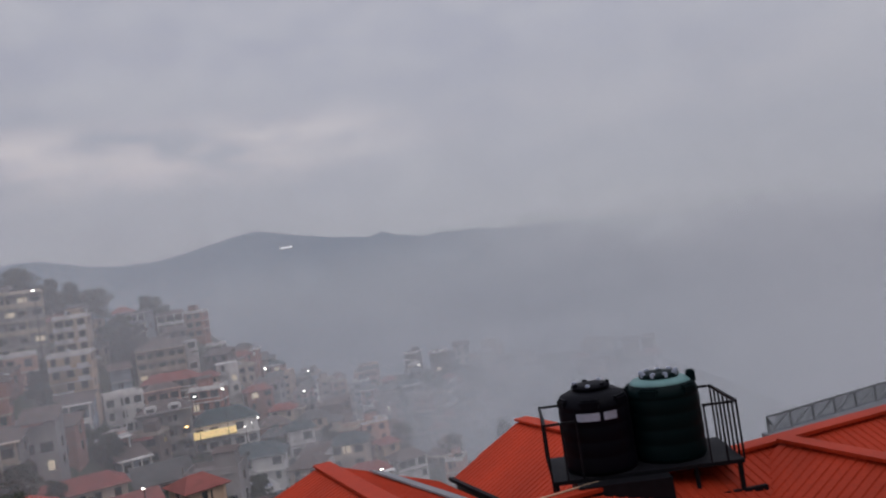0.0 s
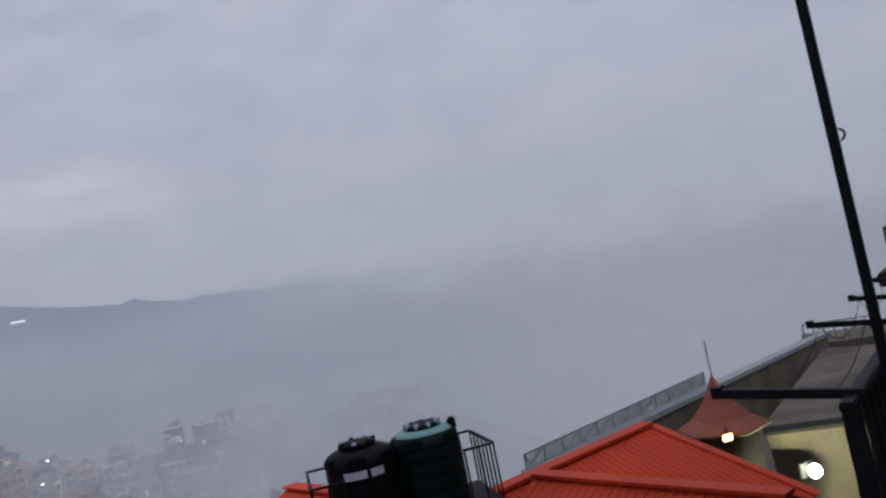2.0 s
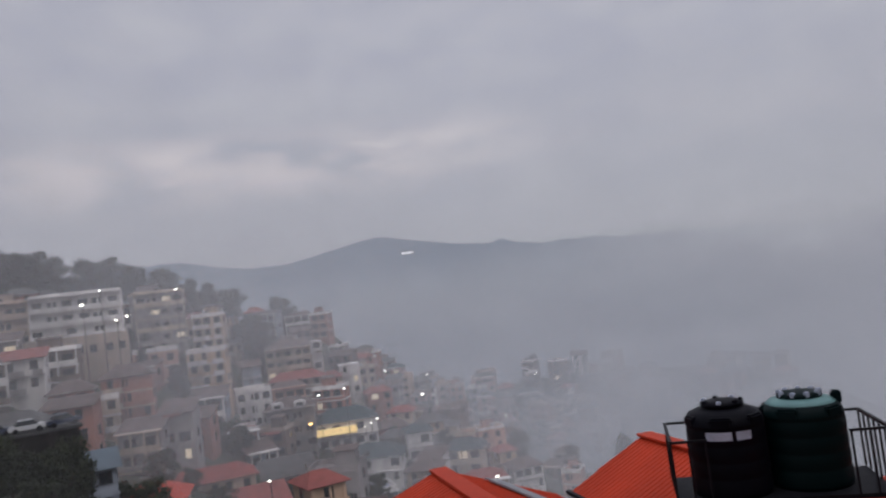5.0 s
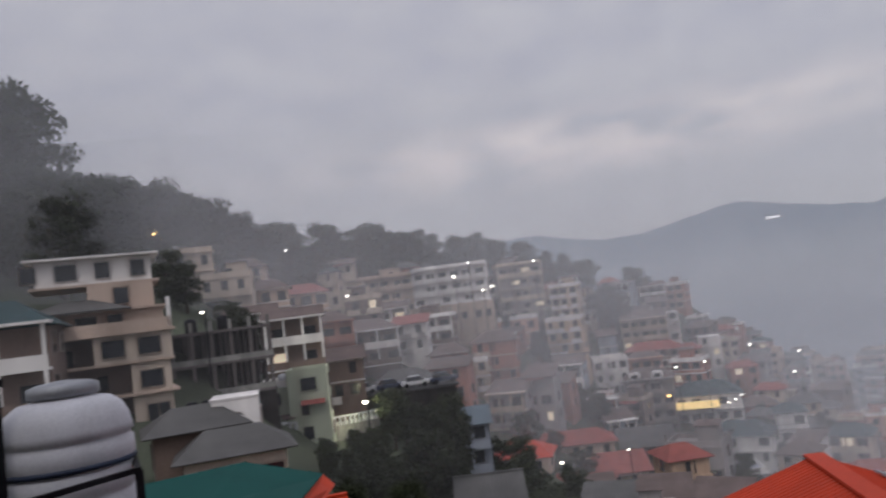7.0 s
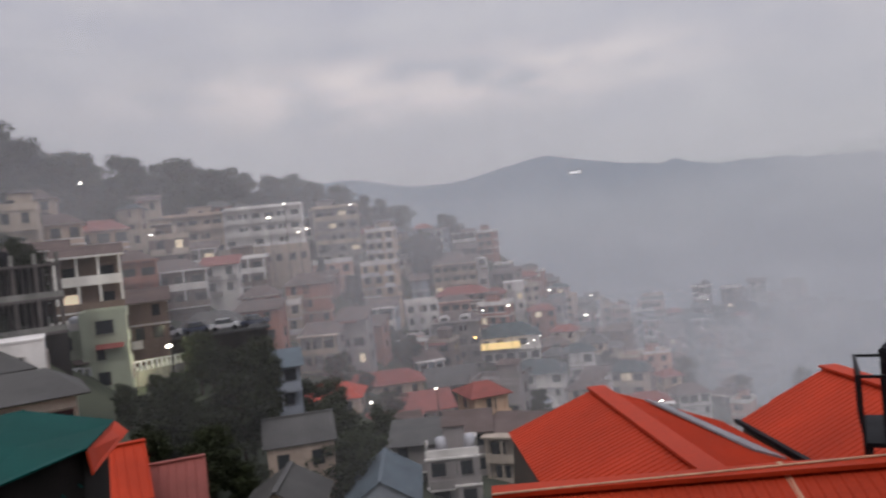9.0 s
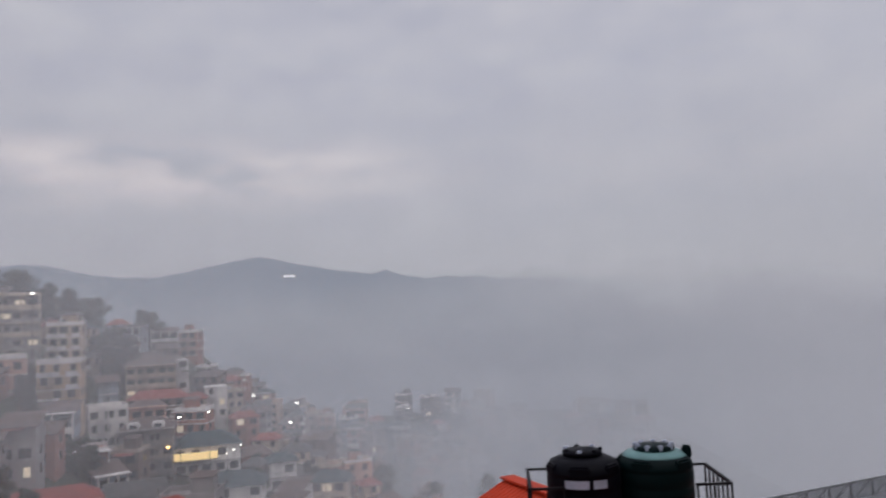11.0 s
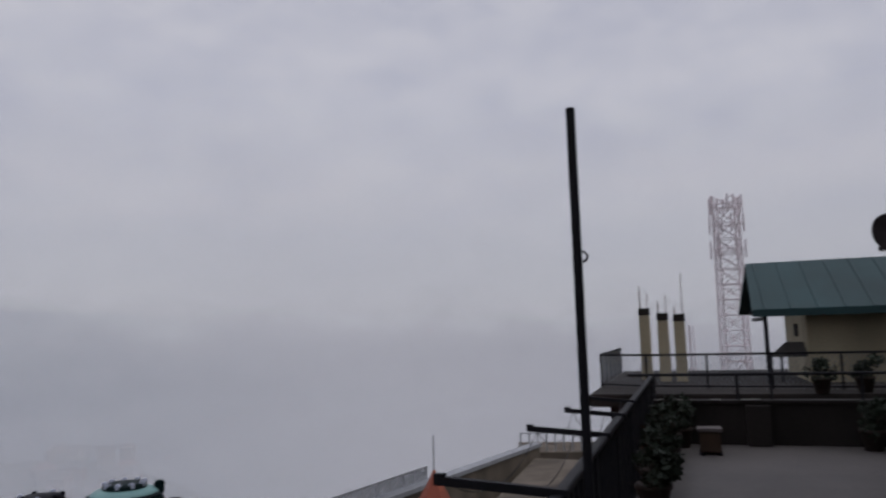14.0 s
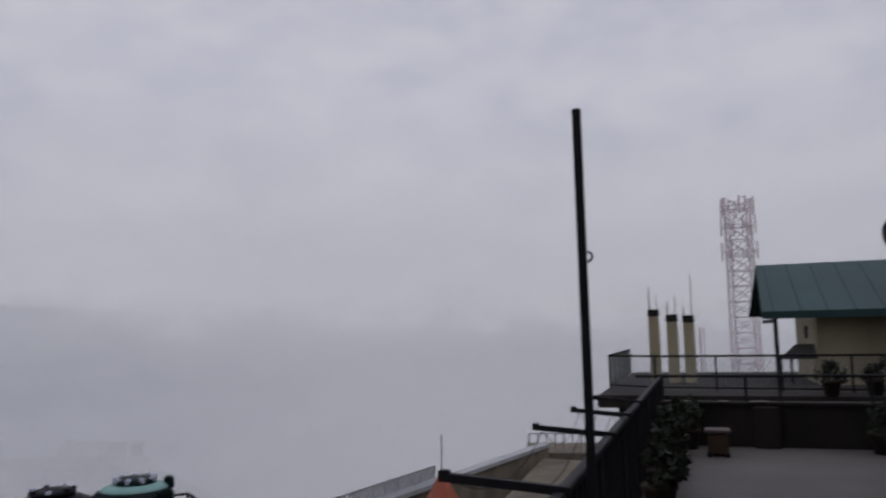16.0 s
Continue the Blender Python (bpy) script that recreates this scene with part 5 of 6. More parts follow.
    for i, (a, h) in enumerate(((10.3, 0.95), (9.95, 0.85), (9.2, 0.9))):
        potted_plant(a, b - 0.14, h, m, 80 + i, 0.45)
    # dish aerial
    di = thing("satellite_dish", "dark round satellite dish on the balcony corner", "satellite dish", m @ pose(10.62, b + 0.42, 1.07) @ pose(0, 0, 0, 78, 0, -70))
    part("bowl", lathe([(0.02, -0.07), (0.14, -0.055), (0.21, -0.03), (0.265, 0.0), (0.27, 0.012), (0.255, 0.012), (0.19, -0.015), (0.02, -0.05)], 36), M_CLOTH, di)
    part("mount", bar((0, 0, -0.05), (0.0, -0.12, -0.3), 0.05), M_STEEL, di)
    part("feed_arm", bar((0, -0.25, 0.0), (0, -0.08, 0.32), 0.02), M_STEEL, di)
    # windows of the first floor: an arch and a tall barred window
    for a0, a1, lab in ((9.4, 9.8, "arched window opening with dark glass"), (7.2, 8.7, "tall window with pale curtains behind dark bars"), (5.0, 6.3, "tall window with pale curtains behind dark bars")):
        wi = thing("window_upper", lab, "window", m, kind="structure")
        bm = bmesh.new()
        pts = [(a0, 0.6), (a1, 0.6), (a1, 2.0)]
        if a1 - a0 < 0.8:
            c, r = (a0 + a1) / 2, (a1 - a0) / 2
            pts += [(c + r * math.cos(q), 2.0 + r * math.sin(q)) for q in np.linspace(0.2, math.pi - 0.2, 9)]
        pts.append((a0, 2.0))
        bm.faces.new([bm.verts.new((x, b - 0.344, z)) for x, z in pts])
        part("pane", bm, M_GLASS if a1 - a0 < 0.8 else M_CURTAIN, wi)
        for x in (a0, (a0 + a1) / 2, a1):
            part("window_frame", boxmesh(x - 0.04, x + 0.04, b - 0.35, b - 0.30, 0.6, 2.03), M_WOOD, wi)
        for z in (0.62, 1.1, 1.55, 2.0):
            part("window_frame", boxmesh(a0, a1, b - 0.35, b - 0.31, z - 0.03, z + 0.03), M_WOOD, wi)
    aw = thing("window_awning", "dark sloping awning at the corner of the house", "awning", m @ pose(10.4, b - 0.66, 1.66))
    part("sheet", slab([(0, -0.3, 0.5), (0, 0.12, 0.5), (0.8, 0.12, 0.06), (0.8, -0.3, 0.06)], 0.03), M_STEEL, aw)
    part("side_panel", slab([(0.0, 0.13, 0.46), (0.78, 0.13, 0.04), (0.0, 0.15, 0.04)], 0.02), M_STEEL, aw)
    part("bracket", bar((-0.1, 0, 0.1), (0.5, 0, 0.06), 0.03), M_STEEL, aw)
    # upper steel balcony: open grating on slim posts
    up = thing("steel_balcony", "black steel grating balcony with a slim railing", "balcony", m)
    z = 2.63
    c = [(9.2, b - 0.6), (10.9, b - 0.32), (10.1, b + 0.22), (8.55, b + 0.22), (8.15, b + 0.05), (7.95, b - 0.18), (5.0, b - 0.18)]

    def edge_y(x):
        return b + float(np.interp(x, (7.95, 8.15, 8.55, 10.1, 10.9), (-0.18, 0.05, 0.22, 0.22, -0.32)))
    for p, q in zip(c, c[1:]):
        part("edge_beam", bar((*p, z), (*q, z), 0.06), M_STEEL, up)
        for hz in (0.25, 0.48, 0.72):
            part("rail", bar((*p, z + hz), (*q, z + hz), 0.036 if hz > 0.7 else 0.02), M_STEEL, up)
    for k in range(29):
        a = 10.75 - k * 0.2
        part("grating_bar", bar((a, b - 0.45, z), (a, edge_y(a), z), 0.05, 0.03), M_STEEL, up)
    for y in (-0.3, -0.2, -0.1, 0.0, 0.1):
        part("grating_bar", bar((10.75 - 0.9 * max(0, y + 0.3), b + y, z + 0.02), (8.2 if y > -0.2 else 5.0, b + y, z + 0.02), 0.04, 0.02), M_STEEL, up)
    for a, y in c[:4] + [c[5], (7.0, b - 0.18)]:
        part("upright", bar((a, y, z), (a, y, z + 0.72), 0.03), M_STEEL, up)
    for a, y in ((10.13, b + 0.2), (10.86, b - 0.3)):
        part("post", bar((a, y, 0.45), (a, y, z), 0.034), M_STEEL, up)
    for a in (8.6, 7.3):
        part("post", bar((a, edge_y(a) + 0.02, z), (a, edge_y(a) + 0.02, 5.8), 0.038), M_STEEL, up)
    ug = thing("window_top", "dark glazed upper-floor window wall", "window", m, kind="structure")
    for a in (5.4, 6.4, 7.4, 8.4):
        part("pane", boxmesh(a - 0.6, a + 0.25, b - 0.38, b - 0.35, 2.9, 5.2), M_GLASS, ug)
    back = part("wall_back", boxmesh(-6.2, -6, -9, RAIL_B, FLOOR_Z, 4), M_HOUSE, None)
    back.matrix_world = TER
    tagged(back, "plain house wall behind the terrace", "wall", kind="structure")


side_house()


# ---- town on the hillside ----
def make_window(w, h, lit):
    """A hollow frame and the pane in it, as two shared meshes."""
    t = 0.09
    bm = boxmesh(-w / 2, w / 2, -0.1, 0.05, 0, h)
    front = min(bm.faces, key=lambda q: q.calc_center_median().y)
    bmesh.ops.inset_individual(bm, faces=[front], thickness=t, depth=-0.08)
    bmesh.ops.delete(bm, geom=[front], context="FACES")
    bmesh.ops.recalc_face_normals(bm, faces=bm.faces[:])
    f = bpy.data.meshes.new("window")
    bm.to_mesh(f)
    bm.free()
    f.materials.append(M_FRAME)
    bm = boxmesh(-w / 2 + t, w / 2 - t, -0.06, 0.02, t, h - t)
    p = bpy.data.meshes.new("pane")
    bm.to_mesh(p)
    bm.free()
    p.materials.append(M_LITWIN if lit else M_GLASS)
    return f, p


WIN = {(k, lit): make_window(w, 1.4, lit) for k, w in ((0, 1.2), (1, 1.7), (2, 0.9)) for lit in (False, True)}
town_rng = random.Random(7)


def far_window(w, lit):
    """A framed, recessed window in one shell, for the small houses further off."""
    bm = boxmesh(-w / 2, w / 2, -0.09, 0.05, 0, 1.4)
    front = min(bm.faces, key=lambda f: f.calc_center_median().y)
    bmesh.ops.inset_individual(bm, faces=[front], thickness=0.09, depth=-0.06)
    front.material_index = 1
    bmesh.ops.recalc_face_normals(bm, faces=bm.faces[:])
    me = bpy.data.meshes.new("window")
    bm.to_mesh(me)
    bm.free()
    me.materials.append(M_FRAME)
    me.materials.append(M_LITWIN if lit else M_GLASS)
    return me


WIN_ONE = {(k, lit): far_window(w, lit) for k, w in ((0, 1.2), (1, 1.7), (2, 0.9)) for lit in (False, True)}


def put_window(parent, kind, lit, m, whole=False):
    f, p = WIN[kind, lit]
    if whole:
        a = new("window", WIN_ONE[kind, lit])
        a.parent, a.matrix_local = parent, m
        return
    a = new("window", f)
    a.parent, a.matrix_local = parent, m
    b = new("pane", p)
    b.parent = a


def town_house(az, d, z_top, w, dep, floors, roof, wall, face=None, fh=3.0, label="", style="plain", lit=0.0, small=False):
    """A hillside building; z_top is the top of its walls, its front looks down the slope."""
    rng = town_rng
    c = polar(az, d)
    turn = az if face is None else face
    zg = min(ground_z(c.x + dx, c.y + dy) for dx in (-w / 2, w / 2) for dy in (-dep / 2, dep / 2)) - 1
    base = z_top - floors * fh
    m = Matrix.Translation((c.x, c.y, base)) @ pose(0, 0, 0, 0, 0, turn)
    th = thing("town_house", label or "hillside town house", "house", m, "town houses")
    h, yf = floors * fh, -dep / 2
    trim = rng.choice((W_WHITE, W_WHITE, W_CREAM, wall)) if wall is not W_WHITE else rng.choice((W_WHITE, W_GREY))
    part("wall", boxmesh(-w / 2, w / 2, yf, dep / 2, min(zg - base, -0.5), h), wall, th)
    # windows of the front and of the two sides
    n = max(1, int(w / 2.3))
    for k in range(floors):
        wk = rng.choice((0, 1, 2)) if style != "veranda" else 1
        for i in range(n):
            if rng.random() < 0.12:
                continue
            x = -w / 2 + w * (i + 0.5 + rng.uniform(-0.12, 0.12)) / n
            put_window(th, wk, rng.random() < lit, Matrix.Translation((x, yf - 0.02, k * fh + (0.5 if style == "veranda" else 0.85))), small)
        ns = max(1, int(dep / 3.4))
        for i in range(ns):
            for s in (-1, 1):
                if rng.random() < 0.75:
                    put_window(th, 0, False, pose(s * (w / 2 + 0.02), yf + dep * (i + 0.5) / ns, k * fh + 0.9, 0, 0, 90 * s), small)
    if style == "veranda":
        # open galleries across the whole front: floor, breast wall, full-height posts
        v = 1.25
        for k in range(floors):
            part("gallery_floor", boxmesh(-w / 2 - 0.1, w / 2 + 0.1, yf - v, yf, k * fh - 0.14, k * fh + 0.04), trim, th)
            part("breast_wall", boxmesh(-w / 2 - 0.05, w / 2 + 0.05, yf - v, yf - v + 0.12, k * fh + 0.04, k * fh + rng.uniform(0.75, 0.95)), trim if k % 2 else wall, th)
        q = max(3, int(w / 3.4))
        for i in range(q + 1):
            x = -w / 2 + 0.12 + (w - 0.24) * i / q
            part("post", boxmesh(x - 0.12, x + 0.12, yf - v + 0.01, yf - v + 0.2, 0, h), trim, th)
        part("eave", boxmesh(-w / 2 - 0.35, w / 2 + 0.35, yf - v - 0.35, yf + 0.1, h - 0.02, h + 0.16), trim, th)
    elif style == "balcony":
        cut = rng.uniform(-0.1, 0.15) * w
        for k in range(floors):
            part("floor_band", boxmesh(-w / 2 - 0.12, w / 2 + 0.12, yf - 0.22, yf, (k + 1) * fh - 0.2, (k + 1) * fh - 0.02), trim, th)
            for x0, x1 in ((-w / 2 + 0.2, cut - 0.5), (cut + 0.6, w / 2 - 0.2)):
                if x1 - x0 > 1.2 and rng.random() < 0.85:
                    bp = part("balcony", boxmesh(x0, x1, yf - 1.15, yf, k * fh - 0.1, k * fh + 0.06), trim, th)
                    part("parapet", boxmesh(x0, x1, yf - 1.15, yf - 1.05, k * fh + 0.06, k * fh + 0.85), wall if rng.random() < 0.6 else trim, bp)
        for x in (-w / 2 + 0.3, cut, w / 2 - 0.3):
            part("pier", boxmesh(x - 0.16, x + 0.16, yf - 0.16, yf, 0, h), wall, th)
    elif style == "bands":
        for k in range(floors):
            part("floor_band", boxmesh(-w / 2 - 0.3, w / 2 + 0.3, yf - 0.55, dep / 2 + 0.1, (k + 1) * fh - 0.18, (k + 1) * fh - 0.04), trim, th)
            part("sill_band", boxmesh(-w / 2 - 0.04, w / 2 + 0.04, yf - 0.06, yf, k * fh + 0.66, k * fh + 0.8), trim, th)
    elif rng.random() < 0.7:
        z = fh * rng.randint(1, floors) - 0.35
        x0 = rng.uniform(-w / 2, -w / 6)
        part("tin_canopy", slab([(x0, yf, z + 0.35), (x0 + w * 0.6, yf, z + 0.35), (x0 + w * 0.6, yf - 1.1, z), (x0, yf - 1.1, z)], 0.05), rng.choice((M_RUSTROOF, M_GREYROOF, M_RED_OLD)), th)
    # the roof and what stands on it
    if roof == "plain":
        part("roof", boxmesh(-w / 2 - 0.05, w / 2 + 0.05, yf - 0.05, dep / 2 + 0.05, h, h + 0.1), W_WHITE, th)
    elif roof == "flat":
        for q in ((-w / 2, w / 2, yf, yf + 0.15), (-w / 2, w / 2, dep / 2 - 0.15, dep / 2), (-w / 2, -w / 2 + 0.15, yf + 0.15, dep / 2 - 0.15), (w / 2 - 0.15, w / 2, yf + 0.15, dep / 2 - 0.15)):
            part("parapet", boxmesh(*q, h, h + 0.7), trim, th)
        for _ in range(rng.randint(0, 2)):
            pale = rng.random() < 0.35
            t = part("roof_tank", lathe([(0.55, h), (0.55, h + 1.0), (0.46, h + 1.2), (0.22, h + 1.3)], 12), M_WHITEPL if pale else M_BLACKPL, th, "pale roof tank" if pale else "dark roof tank")
            t.location = (rng.uniform(-w / 2.6, w / 2.6), rng.uniform(yf * 0.6, 0), 0)
        if rng.random() < 0.6:
            x = rng.uniform(-w / 5, w / 5)
            part("stair_room", boxmesh(x - w * 0.2, x + w * 0.2, 0, dep / 2 - 0.2, h, h + 2.2), wall, th)
            part("stair_roof", slab([(x - w * 0.24, -0.3, h + 2.25), (x + w * 0.24, -0.3, h + 2.25), (x + w * 0.24, dep / 2, h + 2.6), (x - w * 0.24, dep / 2, h + 2.6)], 0.07), rng.choice((M_RUSTROOF, M_GREYROOF)), th)
        if rng.random() < 0.4:
            for x in (-w / 2 + 0.1, w / 2 - 0.1):
                part("starter_post", boxmesh(x - 0.1, x + 0.1, yf, yf + 0.2, h + 0.7, h + 1.6), M_CONC, th)
    elif isinstance(roof, tuple):
        # a tin sheet that slopes to the front
        o = 0.5
        part("roof_slope", slab([(-w / 2 - o, dep / 2, h + dep * 0.24), (w / 2 + o, dep / 2, h + dep * 0.24), (w / 2 + o, yf - 0.9, h - 0.05), (-w / 2 - o, yf - 0.9, h - 0.05)], 0.08), roof[0], th)
        part("back_wall", boxmesh(-w / 2, w / 2, dep / 2 - 0.2, dep / 2, h, h + dep * 0.22), wall, th)
    else:
        o, rz = 0.6, min(w, dep) * 0.27
        e = dep / 2 + o
        hip = min(w, dep) * 0.42
        a, b = (-w / 2 - o + hip, 0, h + rz), (w / 2 + o - hip, 0, h + rz)
        for s in (-1, 1):
            part("roof_slope", slab([a, b, (w / 2 + o, s * e, h - 0.1), (-w / 2 - o, s * e, h - 0.1)], 0.08), roof, th)
            q = b if s > 0 else a
            part("roof_end", slab([q, (s * (w / 2 + o), -e, h - 0.1), (s * (w / 2 + o), e, h - 0.1)], 0.08), roof, th)
    return th


def EL(d, el):
    return d * math.tan(radians(el))


# the buildings that stand out: bearing, distance, elevation of the eaves, width, depth, floors, storey height, roof, wall, front, lit share
KEY = [
    (36.3, 165, 2.95, 16.0, 9, 3, 2.75, "flat", W_WHITE, "veranda", 0.12, "long white three-storey building with lit verandas"),
    (36.4, 163, 0.2, 17.5, 9, 1, 4.2, "plain", W_BEIGE, "none", 0.0, "plain beige retaining storey under the white block"),
    (41.5, 168, 2.8, 12.0, 8, 3, 2.8, "flat", W_BEIGE, "veranda", 0.05, "beige veranda house beside the white block"),
    (45.3, 172, 4.2, 10.5, 7, 1, 2.8, (M_RUSTROOF,), W_CREAM, "plain", 0.0, "low cream house with a broad sheet roof"),
    (31.3, 180, 2.5, 10.4, 9, 4, 2.75, "flat", W_GREY, "veranda", 0.05, "grey four-storey building with open galleries"),
    (27.8, 188, 0.5, 7.0, 7, 3, 2.7, "flat", W_BEIGE, "balcony", 0.0, "beige narrow hillside house with balconies"),
    (31.7, 164, -1.5, 8.6, 8, 4, 3.0, "flat", W_PINK, "balcony", 0.05, "salmon four-storey apartment house with balconies"),
    (28.1, 166, -2.0, 7.6, 8, 4, 2.5, "flat", W_OCHRE, "balcony", 0.0, "tan apartment house with stacked balconies"),
    (29.0, 153, -5.3, 10.0, 7, 2, 3.3, (M_RUSTROOF,), W_BLUE, "veranda", 0.0, "pale blue-grey two-storey house with galleries"),
    (25.4, 172, -5.3, 7.6, 7, 3, 2.7, "flat", W_WHITE, "balcony", 0.0, "white narrow house with rooftop tanks"),
    (22.3, 205, -2.6, 11.5, 9, 3, 2.6, (M_RUSTROOF,), W_CREAM, "veranda", 0.1, "cream hillside building with white galleries"),
    (20.4, 203, -2.35, 2.8, 6, 3, 2.6, "plain", W_WHITE, "none", 0.0, "white end tower of the hillside building"),
    (18.1, 206, -4.4, 5.4, 6, 3, 2.7, "plain", W_WHITE, "balcony", 0.05, "white narrow hillside house"),
    (19.5, 200, -5.1, 5.0, 6, 2, 2.7, M_RED_OLD, W_BEIGE, "plain", 0.0, "beige house with a faded red roof"),
    (22.0, 196, -4.9, 13.0, 7, 3, 2.6, M_RED_OLD, W_BROWN, "bands", 0.0, "brown house with a faded red roof"),
    (22.7, 165, -6.9, 10.0, 8, 4, 2.85, M_RUSTROOF, W_GREY, "veranda", 0.0, "grey four-storey house with white dormers"),
    (18.8, 168, -8.3, 13, 9, 2, 3.0, M_GREENROOF, W_WHITE, "bands", 0.1, "building with green roof and lit sign strip"),
    (26.6, 150, -8.0, 7.0, 7, 2, 3.0, "flat", W_BRICK, "veranda", 0.0, "orange-brick two-storey house with galleries"),
    (33.6, 142, -2.9, 8.0, 7, 3, 2.6, M_RUSTROOF, W_BRICK, "balcony", 0.05, "red-brown house with cream balconies"),
    (35.6, 138, -4.2, 6.0, 6, 2, 2.7, "flat", W_CREAM, "balcony", 0.05, "cream flat-roofed house with small balconies"),
    (39.8, 136, -0.8, 6.0, 6, 2, 2.7, (M_RED_OLD,), W_WHITE, "balcony", 0.05, "whitewashed block with a red sheet roof"),
    (37.2, 132, -3.4, 6.4, 6, 2, 2.7, M_RUSTROOF, W_BRICK, "bands", 0.0, "red-brown house with pale floor bands"),
    (16.8, 150, -11.2, 10.5, 8, 2, 2.7, M_GREENROOF, W_WHITE, "bands", 0.0, "long white house with blue-green roof"),
    (13.5, 156, -9.9, 5.0, 6, 3, 3.0, M_GREENROOF, W_WHITE, "bands", 0.0, "white and cream tower house with flat eaves"),
    (36.5, 85, -8.6, 4.6, 5, 2, 2.6, (M_BLUEROOF,), W_BLUE, "balcony", 0.0, "pale blue house with a broken metal roof"),
    (32.6, 104, -11.4, 7.6, 6, 1, 2.8, M_RED, W_BEIGE, "plain", 0.0, "low house with a bright red hipped roof"),
    (28.8, 118, -10.9, 12.0, 6, 2, 2.8, M_RED_OLD, W_BEIGE, "bands", 0.0, "long house with a faded red roof"),
    (25.5, 106, -13.0, 6.4, 6, 1, 2.8, (M_RED_OLD,), W_CREAM, "plain", 0.0, "house with a red terrace roof"),
    (28.3, 98, -14.2, 7.0, 5, 1, 2.6, (M_RED_OLD,), W_BEIGE, "plain", 0.0, "low house with a faded red sheet roof"),
    (23.4, 122, -11.4, 8.0, 7, 2, 2.8, (M_GREYROOF,), W_GREY, "balcony", 0.0, "grey plastered hillside house"),
    (20.4, 120, -12.2, 9.0, 7, 2, 2.8, M_RUSTROOF, W_BROWN, "bands", 0.05, "brown house with a rusty roof"),
    (26.6, 76, -15.2, 4.6, 5, 2, 2.6, (M_GREYROOF,), W_GREY, "balcony", 0.0, "grey weathered house with a sheet roof"),
    (24.0, 72, -16.4, 5, 5, 2, 2.7, "flat", W_GREY, "balcony", 0.0, "grey weathered house with a flat roof"),
    (27.8, 90, -14.4, 5, 5, 1, 2.7, (M_RUSTROOF,), W_BROWN, "plain", 0.0, "low brown house with a sheet roof"),
    (22.6, 86, -14.8, 5, 5, 2, 2.7, (M_RUSTROOF,), W_GREY, "balcony", 0.0, "grey plastered house with a rusty top"),
    (49.7, 80, -4.2, 4.6, 5, 2, 2.7, "flat", W_GREEN, "plain", 0.0, "pale green plastered house"),
    (47.9, 79, -3.6, 4.0, 5, 3, 2.4, "flat", W_GREEN, "plain", 0.0, "pale green house with a flat top"),
    (53.2, 46, -4.5, 2.6, 3, 1, 3.0, "plain", W_WHITE, "none", 0.0, "small white block with two windows"),
    (56.2, 45, -6.0, 4.5, 4, 1, 3.0, M_GREYROOF, W_BROWN, "none", 0.0, "low brown house with a grey roof"),
    (53.6, 42, -8.0, 5, 4, 1, 3.0, M_GREYROOF, W_CREAM, "none", 0.0, "low cream house with a dull grey roof"),
    (44.2, 150, 2.0, 8, 7, 2, 2.7, "flat", W_CREAM, "balcony", 0.2, "small cream house on the slope"),
    (41.6, 152, 0.4, 9, 7, 2, 2.7, (M_RUSTROOF,), W_GREY, "veranda", 0.05, "grey house with a dark sheet roof"),
    (43.4, 122, -1.0, 10, 7, 2, 2.7, M_RUSTROOF, W_BROWN, "veranda", 0.1, "brown timbered house with dark roof"),
    (48.6, 90, 0.6, 6.4, 6, 2, 2.8, (M_RUSTROOF,), W_BROWN, "veranda", 0.1, "brown house with pale upper windows"),
    (38.2, 148, -0.6, 9, 7, 2, 2.6, "flat", W_BROWN, "veranda", 0.05, "brown flat-roofed two-storey house"),
    (50.4, 118, 3.0, 7, 6, 2, 2.8, M_RUSTROOF, W_BEIGE, "bands", 0.0, "beige two-storey house below the cedars"),
    (53.0, 112, 4.2, 7, 6, 2, 2.8, "flat", W_CREAM, "balcony", 0.05, "cream flat-roofed house below the cedars"),
    (47.6, 126, 2.4, 7, 6, 2, 2.8, M_RED_OLD, W_OCHRE, "bands", 0.05, "tan house with a faded red roof"),
    (46.2, 112, 0.0, 7, 6, 2, 2.8, M_RUSTROOF, W_BRICK, "veranda", 0.0, "red-brown house with a rusty roof"),
    (51.6, 98, 1.2, 6, 6, 2, 2.8, (M_RUSTROOF,), W_BROWN, "veranda", 0.0, "brown galleried house among trees"),
    (45.8, 100, -2.8, 7, 6, 2, 2.7, (M_RUSTROOF,), W_BROWN, "balcony", 0.0, "brown house with a sheet roof"),
    (55.6, 116, 6.2, 6, 6, 2, 2.8, "flat", W_CREAM, "bands", 0.0, "cream house below the cedars"),
    (52.0, 140, 4.8, 9, 7, 2, 2.8, M_RUSTROOF, W_BEIGE, "bands", 0.0, "house half hidden by trees"),
    (68.4, 58, 2.2, 8, 7, 4, 2.8, M_GREENROOF, W_BROWN, "veranda", 0.05, "brown house with a green-grey roof"),
    (73.5, 64, 6.0, 10, 8, 5, 3.0, M_RUSTROOF, W_GREY, "veranda", 0.05, "tall grey house on the slope"),
    (40.8, 112, -5.0, 8, 6, 1, 3.0, M_GREYROOF, W_WHITE, "plain", 0.0, "low white building by parked cars"),
]
